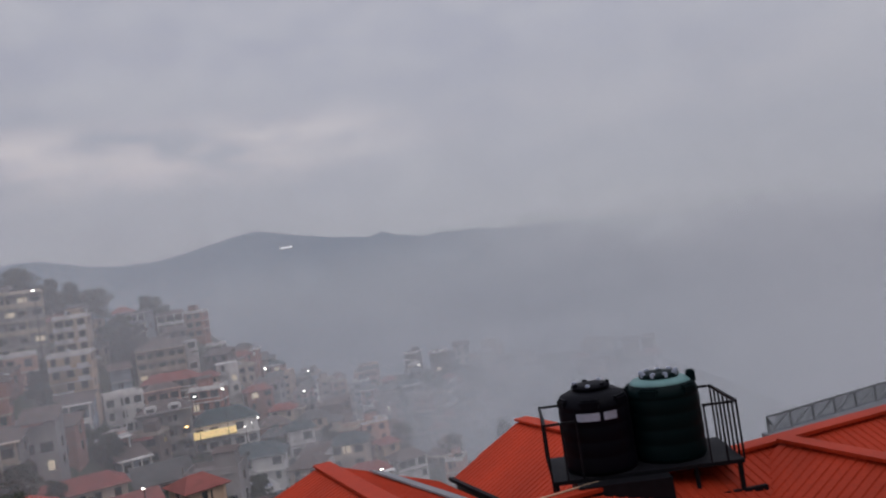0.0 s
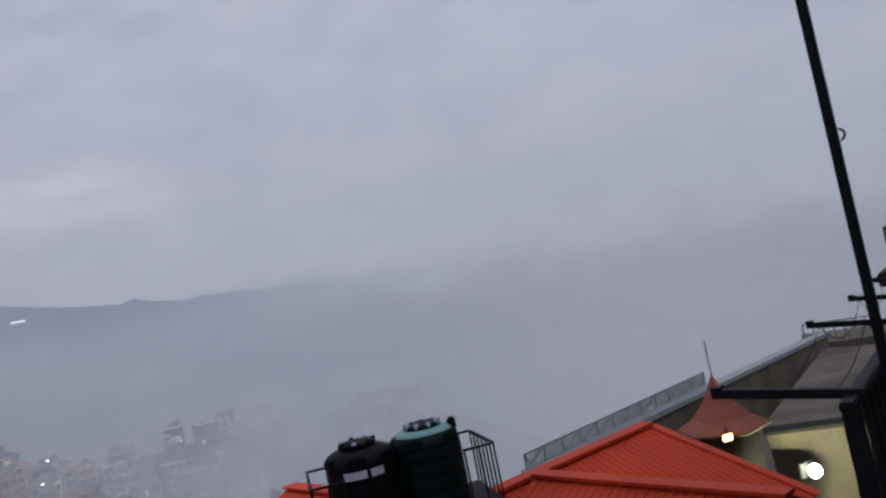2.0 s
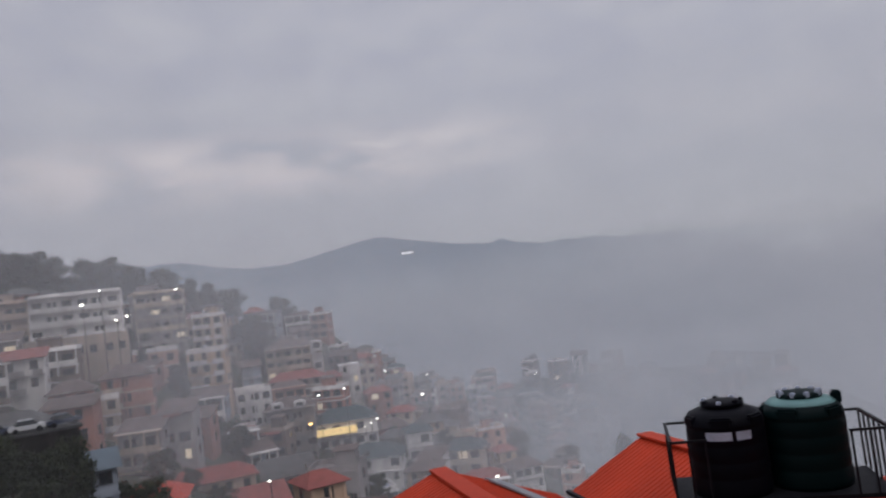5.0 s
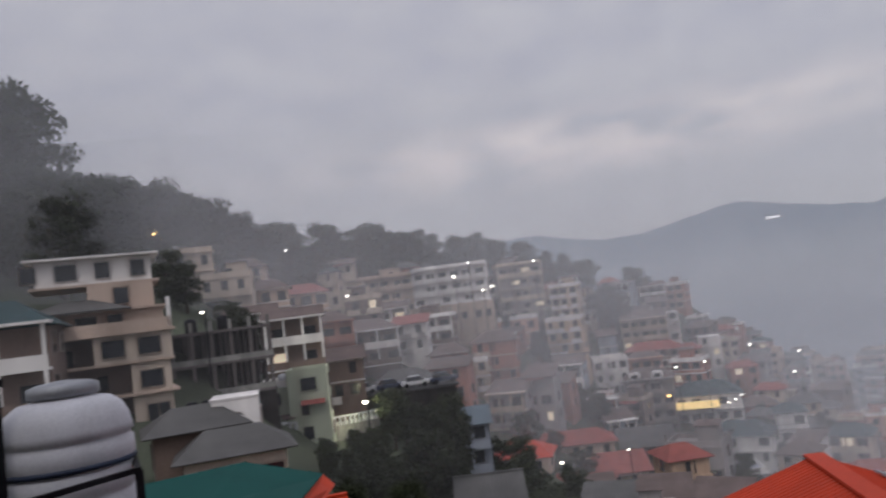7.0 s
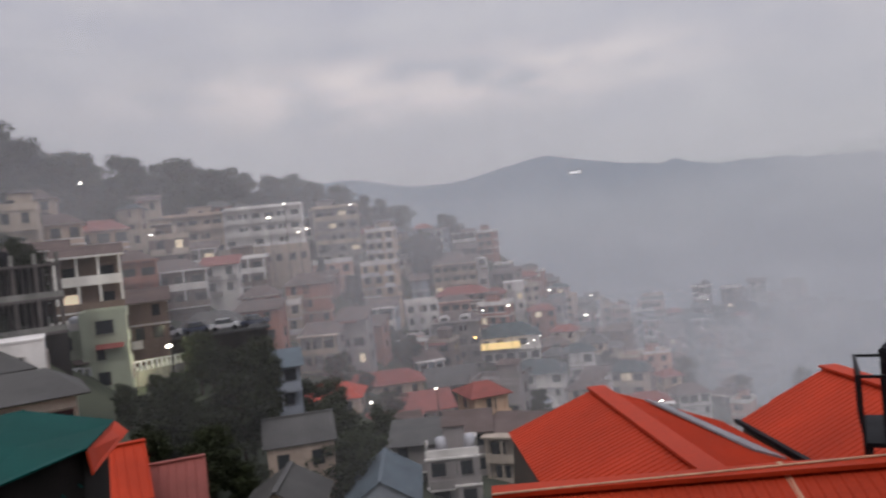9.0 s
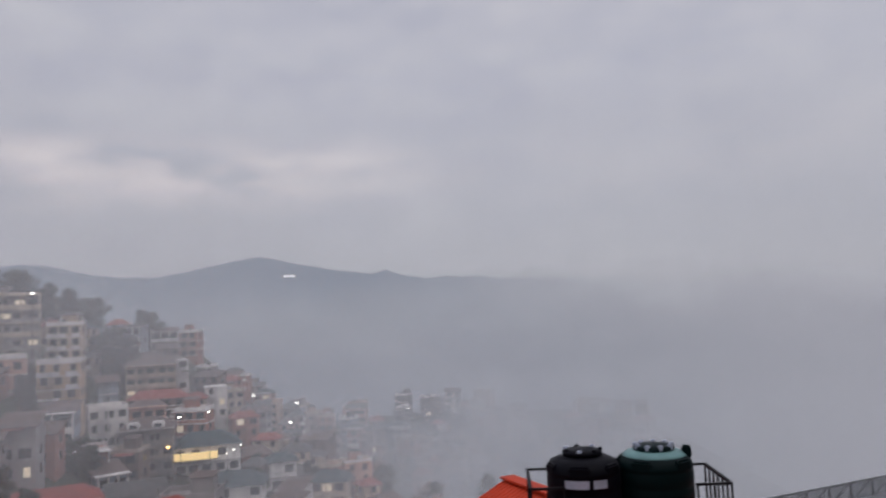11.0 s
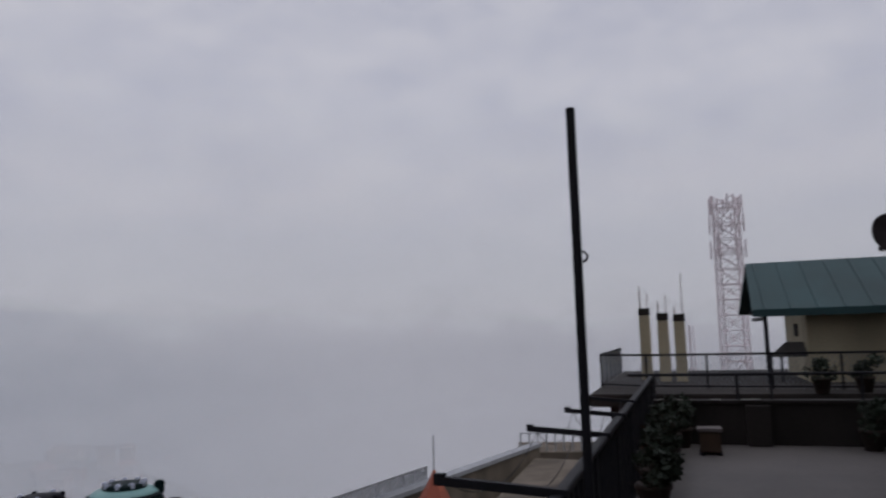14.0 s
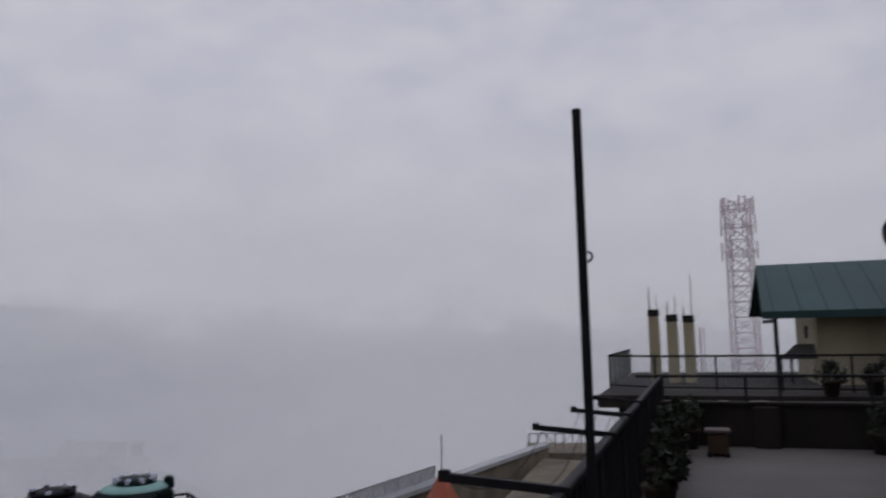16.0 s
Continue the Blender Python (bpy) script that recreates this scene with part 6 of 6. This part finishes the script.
for az, d, el, w, dep, fl, fh, roof, wall, front, lit, lab in KEY:
    kh = town_house(az, d, EL(d, el), w, dep, fl, roof, wall, az + town_rng.uniform(-12, 8), fh, lab, front, lit, d > 95)
    if "dormers" in lab:
        for x in (-2.4, 2.2):
            dm = part("dormer", boxmesh(x - 1.2, x + 1.2, -dep / 2 - 0.5, -dep / 2 + 1.6, fl * fh + 0.1, fl * fh + 1.5, bevel=0.3), W_WHITE, kh, "white rounded dormer")
            part("dormer_window", boxmesh(x - 0.7, x + 0.7, -dep / 2 - 0.56, -dep / 2 - 0.5, fl * fh + 0.4, fl * fh + 1.1), M_GLASS, dm)


def infill():
    """Smaller houses packed between, stepping up the slope."""
    used = [(polar(k[0], k[1]), max(k[3], k[4]) * 0.55) for k in KEY]
    rng = random.Random(11)
    names = dict(zip((id(q) for q in WALLS), ("cream", "salmon", "whitewashed", "grey", "brown", "pale blue", "pale green", "beige", "tan", "red-brown")))
    walls = [W_CREAM, W_PINK, W_WHITE, W_GREY, W_GREY, W_BROWN, W_BROWN, W_BLUE, W_BEIGE, W_BEIGE, W_OCHRE, W_BRICK, W_BRICK]
    made = 0
    for _ in range(4000):
        az, d = rng.uniform(-15, 52), rng.uniform(75, 335)
        if az > 30 and d > 200 or az > 40 and d > 165 or az < 6 and d < 170 or 38 < az and d < 105 or az > 17 and d > 260 or az > 46 or 25 < az < 35 and d < 108:
            continue
        p = polar(az, d)
        w, dep, fl = rng.uniform(4.2, 7.8), rng.uniform(4.5, 6.5), rng.choice((1, 2, 2, 3, 3))
        if any((p - q).length < r + max(w, dep) * 0.5 for q, r in used):
            continue
        used.append((p, max(w, dep) * 0.5))
        roof = rng.choice(("flat", "flat", "flat", M_RED_OLD, M_RUSTROOF, M_GREYROOF, M_GREENROOF, (M_RUSTROOF,), (M_RUSTROOF,), (M_RUSTROOF,), (M_GREYROOF,)))
        wall = rng.choice(walls)
        look_m = roof[0] if isinstance(roof, tuple) else roof
        rn = {"flat": "flat roof"}.get(look_m) or {M_RED_OLD.name: "red roof", M_RUSTROOF.name: "rusty sheet roof", M_GREENROOF.name: "green roof"}.get(look_m.name, "grey roof")
        town_house(az, d, ground_z(p.x, p.y) + fl * 2.7 + 0.6, w, dep, fl, roof, wall, az + rng.uniform(-28, 22), 2.7, "%s %s house with a %s" % (names[id(wall)], ("one-storey", "two-storey", "three-storey")[fl - 1], rn), rng.choice(("veranda", "veranda", "balcony", "balcony", "bands", "plain")), 0.04, True)
        made += 1
        if made > 200:
            break


infill()


# ---- large stepped house near the left end of the slope ----
def stepped_house():
    az, d = 57.3, 62.0
    m = Matrix.Translation(polar(az, d, -1.4)) @ pose(0, 0, 0, 0, 0, 61)
    th = thing("stepped_house", "large cream house with stepped storeys, bays and terraces", "house", m)
    # storeys: left, right, front, back, bottom, top
    # set-back storeys are brown, putting the recesses' shade into the wall colour
    for x0, x1, y0, y1, z0, z1, mt in ((-3.0, -0.2, -1.0, 7, -9, -2.2, W_CREAM), (-12.5, -3.0, 1.5, 7, -9, -2.2, W_BROWN), (-3.0, -0.2, -1.2, 7, -2.0, 0.2, W_CREAM), (-7.0, -3.0, 1.0, 7, -2.0, 0.2, W_BROWN),
                                     (-5.4, 0.0, -1.5, 7, 0.4, 2.4, W_CREAM), (-9.4, -5.4, 1.0, 7, -2.0, 2.4, W_BROWN), (-13.5, -9.4, -1.4, 7, -1.2, 1.6, W_CREAM), (-8.0, -0.3, 0.6, 8, 2.65, 4.3, W_BEIGE),
                                     (-5.6, -0.8, 2.0, 9, 4.5, 6.5, W_BEIGE), (-9.2, -0.8, 2.6, 10, 6.7, 8.7, W_WHITE)):
        part("storey", boxmesh(x0, x1, y0, y1, z0, z1), mt, th)
    for x0, x1, y0, z in ((-13.6, 0.3, -1.5, -2.2), (-7.2, 0.1, -1.5, 0.2), (-9.6, 0.3, -1.9, 2.4), (-13.8, -9.3, -1.7, 1.6), (-8.4, 0.0, 0.2, 4.3), (-9.6, -0.3, 2.0, 6.5)):
        part("slab_edge", boxmesh(x0, x1, y0, y0 + 6, z, z + 0.2, bevel=0.03), W_BEIGE, th)
    part("roof_slab", boxmesh(-9.9, -0.2, 1.8, 11, 8.7, 8.88, bevel=0.03), W_WHITE, th, "white-edged flat roof slab")
    part("roof_peak", slab([(-6.4, 5, 9.3), (-4.4, 5, 9.3), (-1.5, 8, 8.95), (-9, 8, 8.95)], 0.3), M_GREYROOF, th)
    part("terrace_parapet", boxmesh(-9.4, 0.1, -1.8, -1.65, 2.6, 3.4), W_BEIGE, th)
    part("terrace_post", boxmesh(-0.2, 0.1, -1.8, -1.5, 2.6, 4.9), W_WHITE, th, "white terrace post")
    for x0, x1, z in ((-9.6, -3.0, 4.45), (-14.2, -9.4, 3.0)):
        c = (x0 + x1) / 2
        for s in (-1, 1):
            part("hip_roof", slab([(c - 1, 2, z + 1.0), (c + 1, 2, z + 1.0), (x1 + 0.4, 2 + s * 3.4, z), (x0 - 0.4, 2 + s * 3.4, z)], 0.12), M_GREYROOF if x0 > -12 else M_GREENROOF, th)
        part("roof_end", slab([(c + 1, 2, z + 1.0), (x1 + 0.4, -1.4, z), (x1 + 0.4, 5.4, z)], 0.12), M_GREYROOF, th)
    part("wing_wall", boxmesh(-14, -9.5, -0.8, 6, 1.8, 3.0), W_BEIGE, th)
    for x, y, z, k in ((-1.6, -1.22, -1.75, 1), (-1.7, -1.02, -4.3, 2), (-0.9, -1.02, -4.3, 2), (-1.6, -1.52, 0.75, 1), (-4.1, -1.52, 0.75, 1), (-11.5, -1.42, -0.4, 1), (-10.3, -1.42, -0.4, 0), (-5.8, 0.58, 2.75, 1), (-3.8, 0.58, 2.75, 0),
                       (-3.2, 1.98, 4.85, 0), (-1.8, 2.58, 7.05, 0), (-4.4, 2.58, 7.05, 0), (-7.0, 2.58, 7.05, 1), (-9.6, 2.58, 7.05, 0), (-7.4, 0.98, 0.4, 0), (-5, 0.98, -1.8, 2)):
        put_window(th, k, False, Matrix.Translation((x, y, z)))
    for k in range(2):
        t = part("roof_tank", lathe([(0.5, 0), (0.5, 1.1), (0.4, 1.3), (0.2, 1.4)], 16), M_BLACKPL, th, "dark water tank")
        t.location = (0.9 + k * 1.1, -2.5, -4.6)
    part("tank_base", boxmesh(0.2, 2.7, -3.2, -1.8, -9, -4.6), M_CONC_D, th)


stepped_house()


# ---- unfinished concrete frame on the slope ----
def frame_building():
    d, az = 74, 54.2
    m = Matrix.Translation(polar(az, d, -5.2)) @ pose(0, 0, 0, 0, 0, az + 8)
    fb = thing("unfinished_building", "dark unfinished concrete frame building with open storeys", "building", m)
    for k in range(3):
        part("floor_slab", boxmesh(-4.6, 4.6, -3.5, 3.5, k * 2.9 - 0.25, k * 2.9, bevel=0.03), M_DULL, fb)
    for k in range(2):
        for x in np.linspace(-4.3, 4.3, 6):
            for y in (-3.2, 0, 3.2):
                part("column", boxmesh(x - 0.15, x + 0.15, y - 0.15, y + 0.15, k * 2.9, k * 2.9 + 2.65), M_DULL, fb)
        # dark back wall paints in the shade of the open storeys
        part("back_wall", boxmesh(-4.5, 4.5, 3.3, 3.45, k * 2.9, k * 2.9 + 2.65), M_CONC_D, fb)
        part("edge_wall", boxmesh(-4.5, 4.5, -3.45, -3.3, k * 2.9, k * 2.9 + 0.5), M_CONC, fb)
    for x in np.linspace(-4.3, 4.3, 6):
        part("stub_column", boxmesh(x - 0.14, x + 0.14, -3.3, -3.02, 5.8, 6.7), M_CONC, fb)
    part("base", boxmesh(-4.5, 4.5, -3.4, 3.4, -9, -0.26), M_CONC_D, fb)
    for k in range(2):
        t = part("roof_tank", lathe([(0.55, 5.8), (0.55, 6.9), (0.45, 7.1), (0.2, 7.2)], 16), M_BLACKPL, fb, "dark roof tank")
        t.location = (-2 + k * 3, 1.5, 0)


frame_building()


# ---- lane on a retaining wall, with a pale fence ----
def lane():
    ps = [polar(51.0, 72, -9.6), polar(48.0, 80, -11.0), polar(45.2, 86, -11.6), polar(43.0, 92, -12.2)]
    wall = thing("retaining_wall", "stained concrete retaining wall under a lane", "wall")
    fence = thing("lane_fence", "pale concrete post fence along the lane", "fence")
    for p, q in zip(ps, ps[1:]):
        off = polar(47, 3.5)
        part("wall_body", slab([p, q, q + off, p + off], 7), M_CONC, wall)
        up = Vector((0, 0, 1.0))
        part("rail", bar(p + up, q + up, 0.14), M_WHITE, fence)
        n = 7
        for k in range(n):
            e = p.lerp(q, k / n)
            part("post", bar(e, e + up, 0.22), M_WHITE, fence)


lane()


# ---- parked cars on a deck ----
def parked_car(m, paint, label):
    th = thing("parked_car", label, "car", m, "parked cars")
    bm = boxmesh(-2.0, 2.0, -0.85, 0.85, 0.35, 0.9, bevel=0.12)
    part("body", bm, paint, th)
    bm = bmesh.new()
    lo = [(-1.3, -0.78, 0.9), (1.2, -0.78, 0.9), (1.2, 0.78, 0.9), (-1.3, 0.78, 0.9)]
    hi = [(-0.9, -0.62, 1.45), (0.6, -0.62, 1.45), (0.6, 0.62, 1.45), (-0.9, 0.62, 1.45)]
    a, b = [bm.verts.new(p) for p in lo], [bm.verts.new(p) for p in hi]
    for k in range(4):
        bm.faces.new((a[k], a[(k + 1) % 4], b[(k + 1) % 4], b[k]))
    bm.faces.new(b)
    part("cabin_glass", bm, M_GLASS, th)
    part("roof_panel", boxmesh(-0.92, 0.62, -0.64, 0.64, 1.45, 1.5, bevel=0.02), paint, th)
    for x in (-1.25, 1.25):
        for y in (-0.8, 0.8):
            part("wheel", tubemesh((x, y - 0.1, 0.32), (x, y + 0.1, 0.32), 0.32, 14), M_BLACKPL, th)


M_CARW = mat("white_car_paint", (0.6, 0.6, 0.62), 0.3, 0.0, 0.05, spec=0.5)
M_CARB = mat("dark_blue_car_paint", (0.03, 0.04, 0.08), 0.3, 0.0, 0.05, spec=0.5)
deck_c = polar(41.8, 104, EL(104, -5.6))
deck = thing("parking_deck", "concrete parking deck on the slope", "deck", Matrix.Translation(deck_c) @ pose(0, 0, 0, 0, 0, 41.8))
part("slab", boxmesh(-10, 9, -3, 4, -0.3, 0), M_ROAD, deck)
part("support", boxmesh(-9.6, 8.6, -2.6, 3.8, -12, -0.31), M_CONC_D, deck)
for k, (x, y, w) in enumerate(((-8, -1, 1), (-4.6, -1.2, 1), (-1.0, -0.8, 0), (2.6, -1.1, 1), (6.4, -0.9, 0))):
    parked_car(Matrix.Translation(deck_c) @ pose(0, 0, 0, 0, 0, 41.8) @ pose(x + 0.6, y, 0.005, 0, 0, (k * 37) % 25 - 10), M_CARW if w else M_CARB, "%s parked hatchback car on the deck" % ("white" if w else "dark blue"))

M_FARLIGHT = glow("far_lights", (0.9, 0.9, 0.95), 0.9)
far_b = thing("far_building", "tiny pale building on the distant ridge", "building", Matrix.Translation(polar(12.6, 2850, EL(2850, 3.42))) @ pose(0, 0, 0, 0, 0, 12))
part("wall", boxmesh(-24, 24, -8, 8, -6, 4), M_WHITE, far_b)
part("roof", boxmesh(-26, 26, -10, 10, 4, 6), M_GALV, far_b)
part("lights", boxmesh(-22, 20, -9.5, -8.2, -3, 3), M_FARLIGHT, far_b, "row of lit windows")


# ---- trees ----
def tree_kind(seed, h, spread, material, conifer):
    """A tree's trunk with limbs and its crown, as two shared meshes."""
    rng = np.random.default_rng(seed)
    bm = bmesh.new()
    tube(bm, (0, 0, -2), (0.1, 0.1, h * 0.45), h * 0.028, 8, h * 0.018)
    tube(bm, (0.1, 0.1, h * 0.45), (0.0, 0.2, h * 0.92), h * 0.018, 8, h * 0.004)
    blobs = []
    n = 26 if conifer else 20
    for k in range(n):
        f = 0.28 + 0.7 * (k / n)
        a = k * 2.4 + rng.uniform(-0.4, 0.4)
        if conifer:
            r = spread * (1.05 - f) * rng.uniform(0.6, 1.2) + spread * 0.12
        else:
            r = spread * math.sin(math.pi * min(0.96, (f - 0.15))) * rng.uniform(0.4, 1.0)
        e = (r * math.cos(a), r * math.sin(a), h * f + (0 if conifer else rng.uniform(-0.05, 0.05) * h))
        tube(bm, (0, 0.1, h * f * 0.86), e, h * 0.008, 5, h * 0.003)
        blobs.append((*e, spread * rng.uniform(0.22, 0.42)))
        blobs.append((e[0] * 0.5, e[1] * 0.5, e[2], spread * rng.uniform(0.2, 0.36)))
    me = bpy.data.meshes.new("trunk")
    bm.to_mesh(me)
    bm.free()
    me.materials.append(M_BARK)
    return me, leaf_cloud(rng, blobs, 4200, h * 0.024, material, "crown")


KINDS = [tree_kind(100 + k, 10, 3.6, M_LEAF, False) for k in range(3)] + [tree_kind(200 + k, 10, 2.6, M_PINE, True) for k in range(3)]


def tree(x, y, z, h, k, label="", wide=1.0):
    m = Matrix.Translation((x, y, z)) @ pose(0, 0, 0, 0, 0, (x * 37 + y * 11) % 360) @ Matrix.Diagonal((h / 10 * wide, h / 10 * wide, h / 10, 1))
    th = thing("tree", label or ("dark cedar tree on the hillside" if k > 2 else "dark broadleaf tree on the hillside"), "tree", m, "hillside trees")
    for nm, me in zip(("trunk", "crown"), KINDS[k]):
        o = new(nm, me)
        o.parent = th


def woods():
    rng = random.Random(5)
    # the skyline: bearing, distance, elevation of the treetop, height, kind
    for az, d, el, h, k, w in ((66.4, 122, 17.6, 24, 0, 1.0), (68.0, 124, 18.5, 28, 1, 0.9), (64.6, 120, 12.8, 18, 1, 1.0), (70.5, 122, 17, 26, 2, 1.0), (67.0, 118, 13.5, 18, 2, 1.1), (61.2, 125, 11.6, 16, 2, 1.2), (59.6, 130, 11.9, 17, 0, 1.0), (57.6, 130, 11.6, 16, 1, 1.1),
                            (55.6, 135, 9.8, 14, 2, 1.2), (54.0, 140, 9.9, 15, 0, 1.0), (52.3, 145, 8.9, 14, 1, 1.2), (49.8, 170, 7.9, 16, 2, 1.2), (48.6, 175, 7.6, 15, 0, 1.0), (46.0, 185, 7.6, 16, 1, 0.9), (45.0, 190, 7.0, 15, 3, 1.2),
                            (43.2, 190, 7.0, 15, 2, 1.1), (42.0, 195, 6.8, 16, 0, 1.1), (40.6, 200, 6.4, 15, 1, 1.2), (39.2, 200, 6.0, 14, 2, 1.2), (37.9, 205, 5.6, 14, 0, 1.2), (35.6, 215, 5.4, 15, 1, 0.9), (34.4, 215, 5.3, 15, 2, 1.0),
                            (32.6, 220, 4.6, 14, 0, 1.1), (30.9, 225, 4.3, 14, 1, 1.2), (29.0, 235, 3.2, 12, 2, 1.2), (27.6, 235, 2.9, 12, 3, 1.2), (26.2, 240, 2.2, 12, 0, 1.2), (23.0, 245, 1.3, 18, 4, 0.8), (22.4, 247, 1.0, 16, 0, 0.8), (24.6, 235, 0.2, 14, 1, 1.2)):
        p = polar(az, d)
        tree(p.x, p.y, EL(d, el) - h, h, k, wide=w)
    # the wooded gully in the middle of the town and clumps between houses
    for az0, az1, d0, d1, n, h0, h1 in ((37.6, 47.5, 52, 78, 34, 0, 0), (39, 46, 41, 54, 14, 3, 5), (13, 34, 100, 185, 48, 4, 7), (32.6, 35.2, 56, 70, 5, 5, 7), (24, 26.5, 205, 225, 8, 9, 13), (44, 52, 100, 135, 6, 4, 6), (50, 60, 90, 132, 14, 4, 7), (46, 60, 140, 190, 26, 10, 14),
                                        (36, 47, 175, 200, 14, 8, 11), (60, 74, 95, 140, 22, 11, 16), (8, 22, 100, 200, 14, 5, 8), (-6, 8, 190, 300, 22, 7, 12), (28, 33, 60, 95, 4, 5, 7), (33, 44, 84, 105, 6, 5, 7)):
        for _ in range(n):
            az, d, h = rng.uniform(az0, az1), rng.uniform(d0, d1), rng.uniform(h0, h1)
            p = polar(az, d)
            if not h1:
                h = max(3.0, EL(d, (-6.4 if az < 39.4 else -10.4) * rng.uniform(0.95, 1.35)) - ground_z(p.x, p.y))
            tree(p.x, p.y, ground_z(p.x, p.y) - 0.3, h, rng.randrange(6) if d > 120 else rng.randrange(3), wide=rng.uniform(0.9, 1.3) if h1 else min(1.0, 7.0 / h) * rng.uniform(0.8, 1.1))


woods()


# ---- street and house lamps of the town ----
def town_lamp(az, d, el, warm=False, size=0.28, pole_h=4.0):
    p = polar(az, d, EL(d, el))
    th = thing("street_lamp", "glowing %s lamp on a thin post" % ("warm" if warm else "white"), "lamp", Matrix.Translation(p), "town lamps")
    part("bulb", lathe([(size * 0.4, -size * 0.4), (size, 0), (size * 0.4, size * 0.4)], 12), M_LAMPW if warm else M_LAMP, th)
    g = ground_z(p.x, p.y) - p.z
    part("post", bar((0, 0.3, min(g, -1.0)), (0, 0.3, size), 0.1), M_STEEL, th)


for az, d, el, warm, s in ((43.95, 84, -6.28, False, 0.34), (36.1, 155, 2.3, False, 0.42), (44.4, 140, 1.8, False, 0.36), (42.5, 140, 1.1, False, 0.28), (34.9, 156, 3.2, False, 0.3), (34.0, 156, 1.0, False, 0.34), (33.3, 156, 1.2, False, 0.34),
                           (29.9, 165, 2.7, False, 0.32), (48.6, 150, 5.8, False, 0.3), (57.8, 100, 7.9, True, 0.2), (21.4, 158, -8.4, True, 0.42), (20.6, 160, -6.4, False, 0.3), (18.6, 160, -6.2, False, 0.3), (15.4, 180, -5.3, False, 0.34),
                           (12.3, 190, -6.0, False, 0.3), (12.8, 190, -7.4, False, 0.34), (17.4, 158, -9.2, False, 0.22), (16.9, 158, -9.0, False, 0.22), (16.4, 158, -8.7, False, 0.22), (29.8, 95, -12.4, False, 0.2), (24.8, 100, -11.9, False, 0.2),
                           (7.9, 120, -14.0, False, 0.26), (4.0, 240, -6.9, False, 0.3), (55.0, 70, 1.9, False, 0.18), (28.6, 180, -5.4, False, 0.2)):
    town_lamp(az, d, el, warm, s)
# the bright lamp over the lane throws its light on the trees and walls round it
lane_data = bpy.data.lights.new("lane_light", "POINT")
lane_data.energy, lane_data.color, lane_data.shadow_soft_size = 900, (1.0, 0.97, 0.7), 0.35
lane_light = new("lane_light", lane_data)
lane_light.location = polar(43.95, 83.2, EL(84, -6.28) - 0.1)
sign = thing("lit_sign_strip", "warm glowing strip under a green roof", "sign", Matrix.Translation(polar(19.5, 161.5, EL(161.5, -9.15))) @ pose(0, 0, 0, 0, 0, 19.5))
part("strip", boxmesh(-5.4, 4.2, -0.2, 0.2, -0.9, 0.55, bevel=0.05), M_WARMWALL, sign)
part("bracket", boxmesh(-5.4, 4.2, 0.2, 1.8, -1.1, -0.9), M_STEEL, sign)
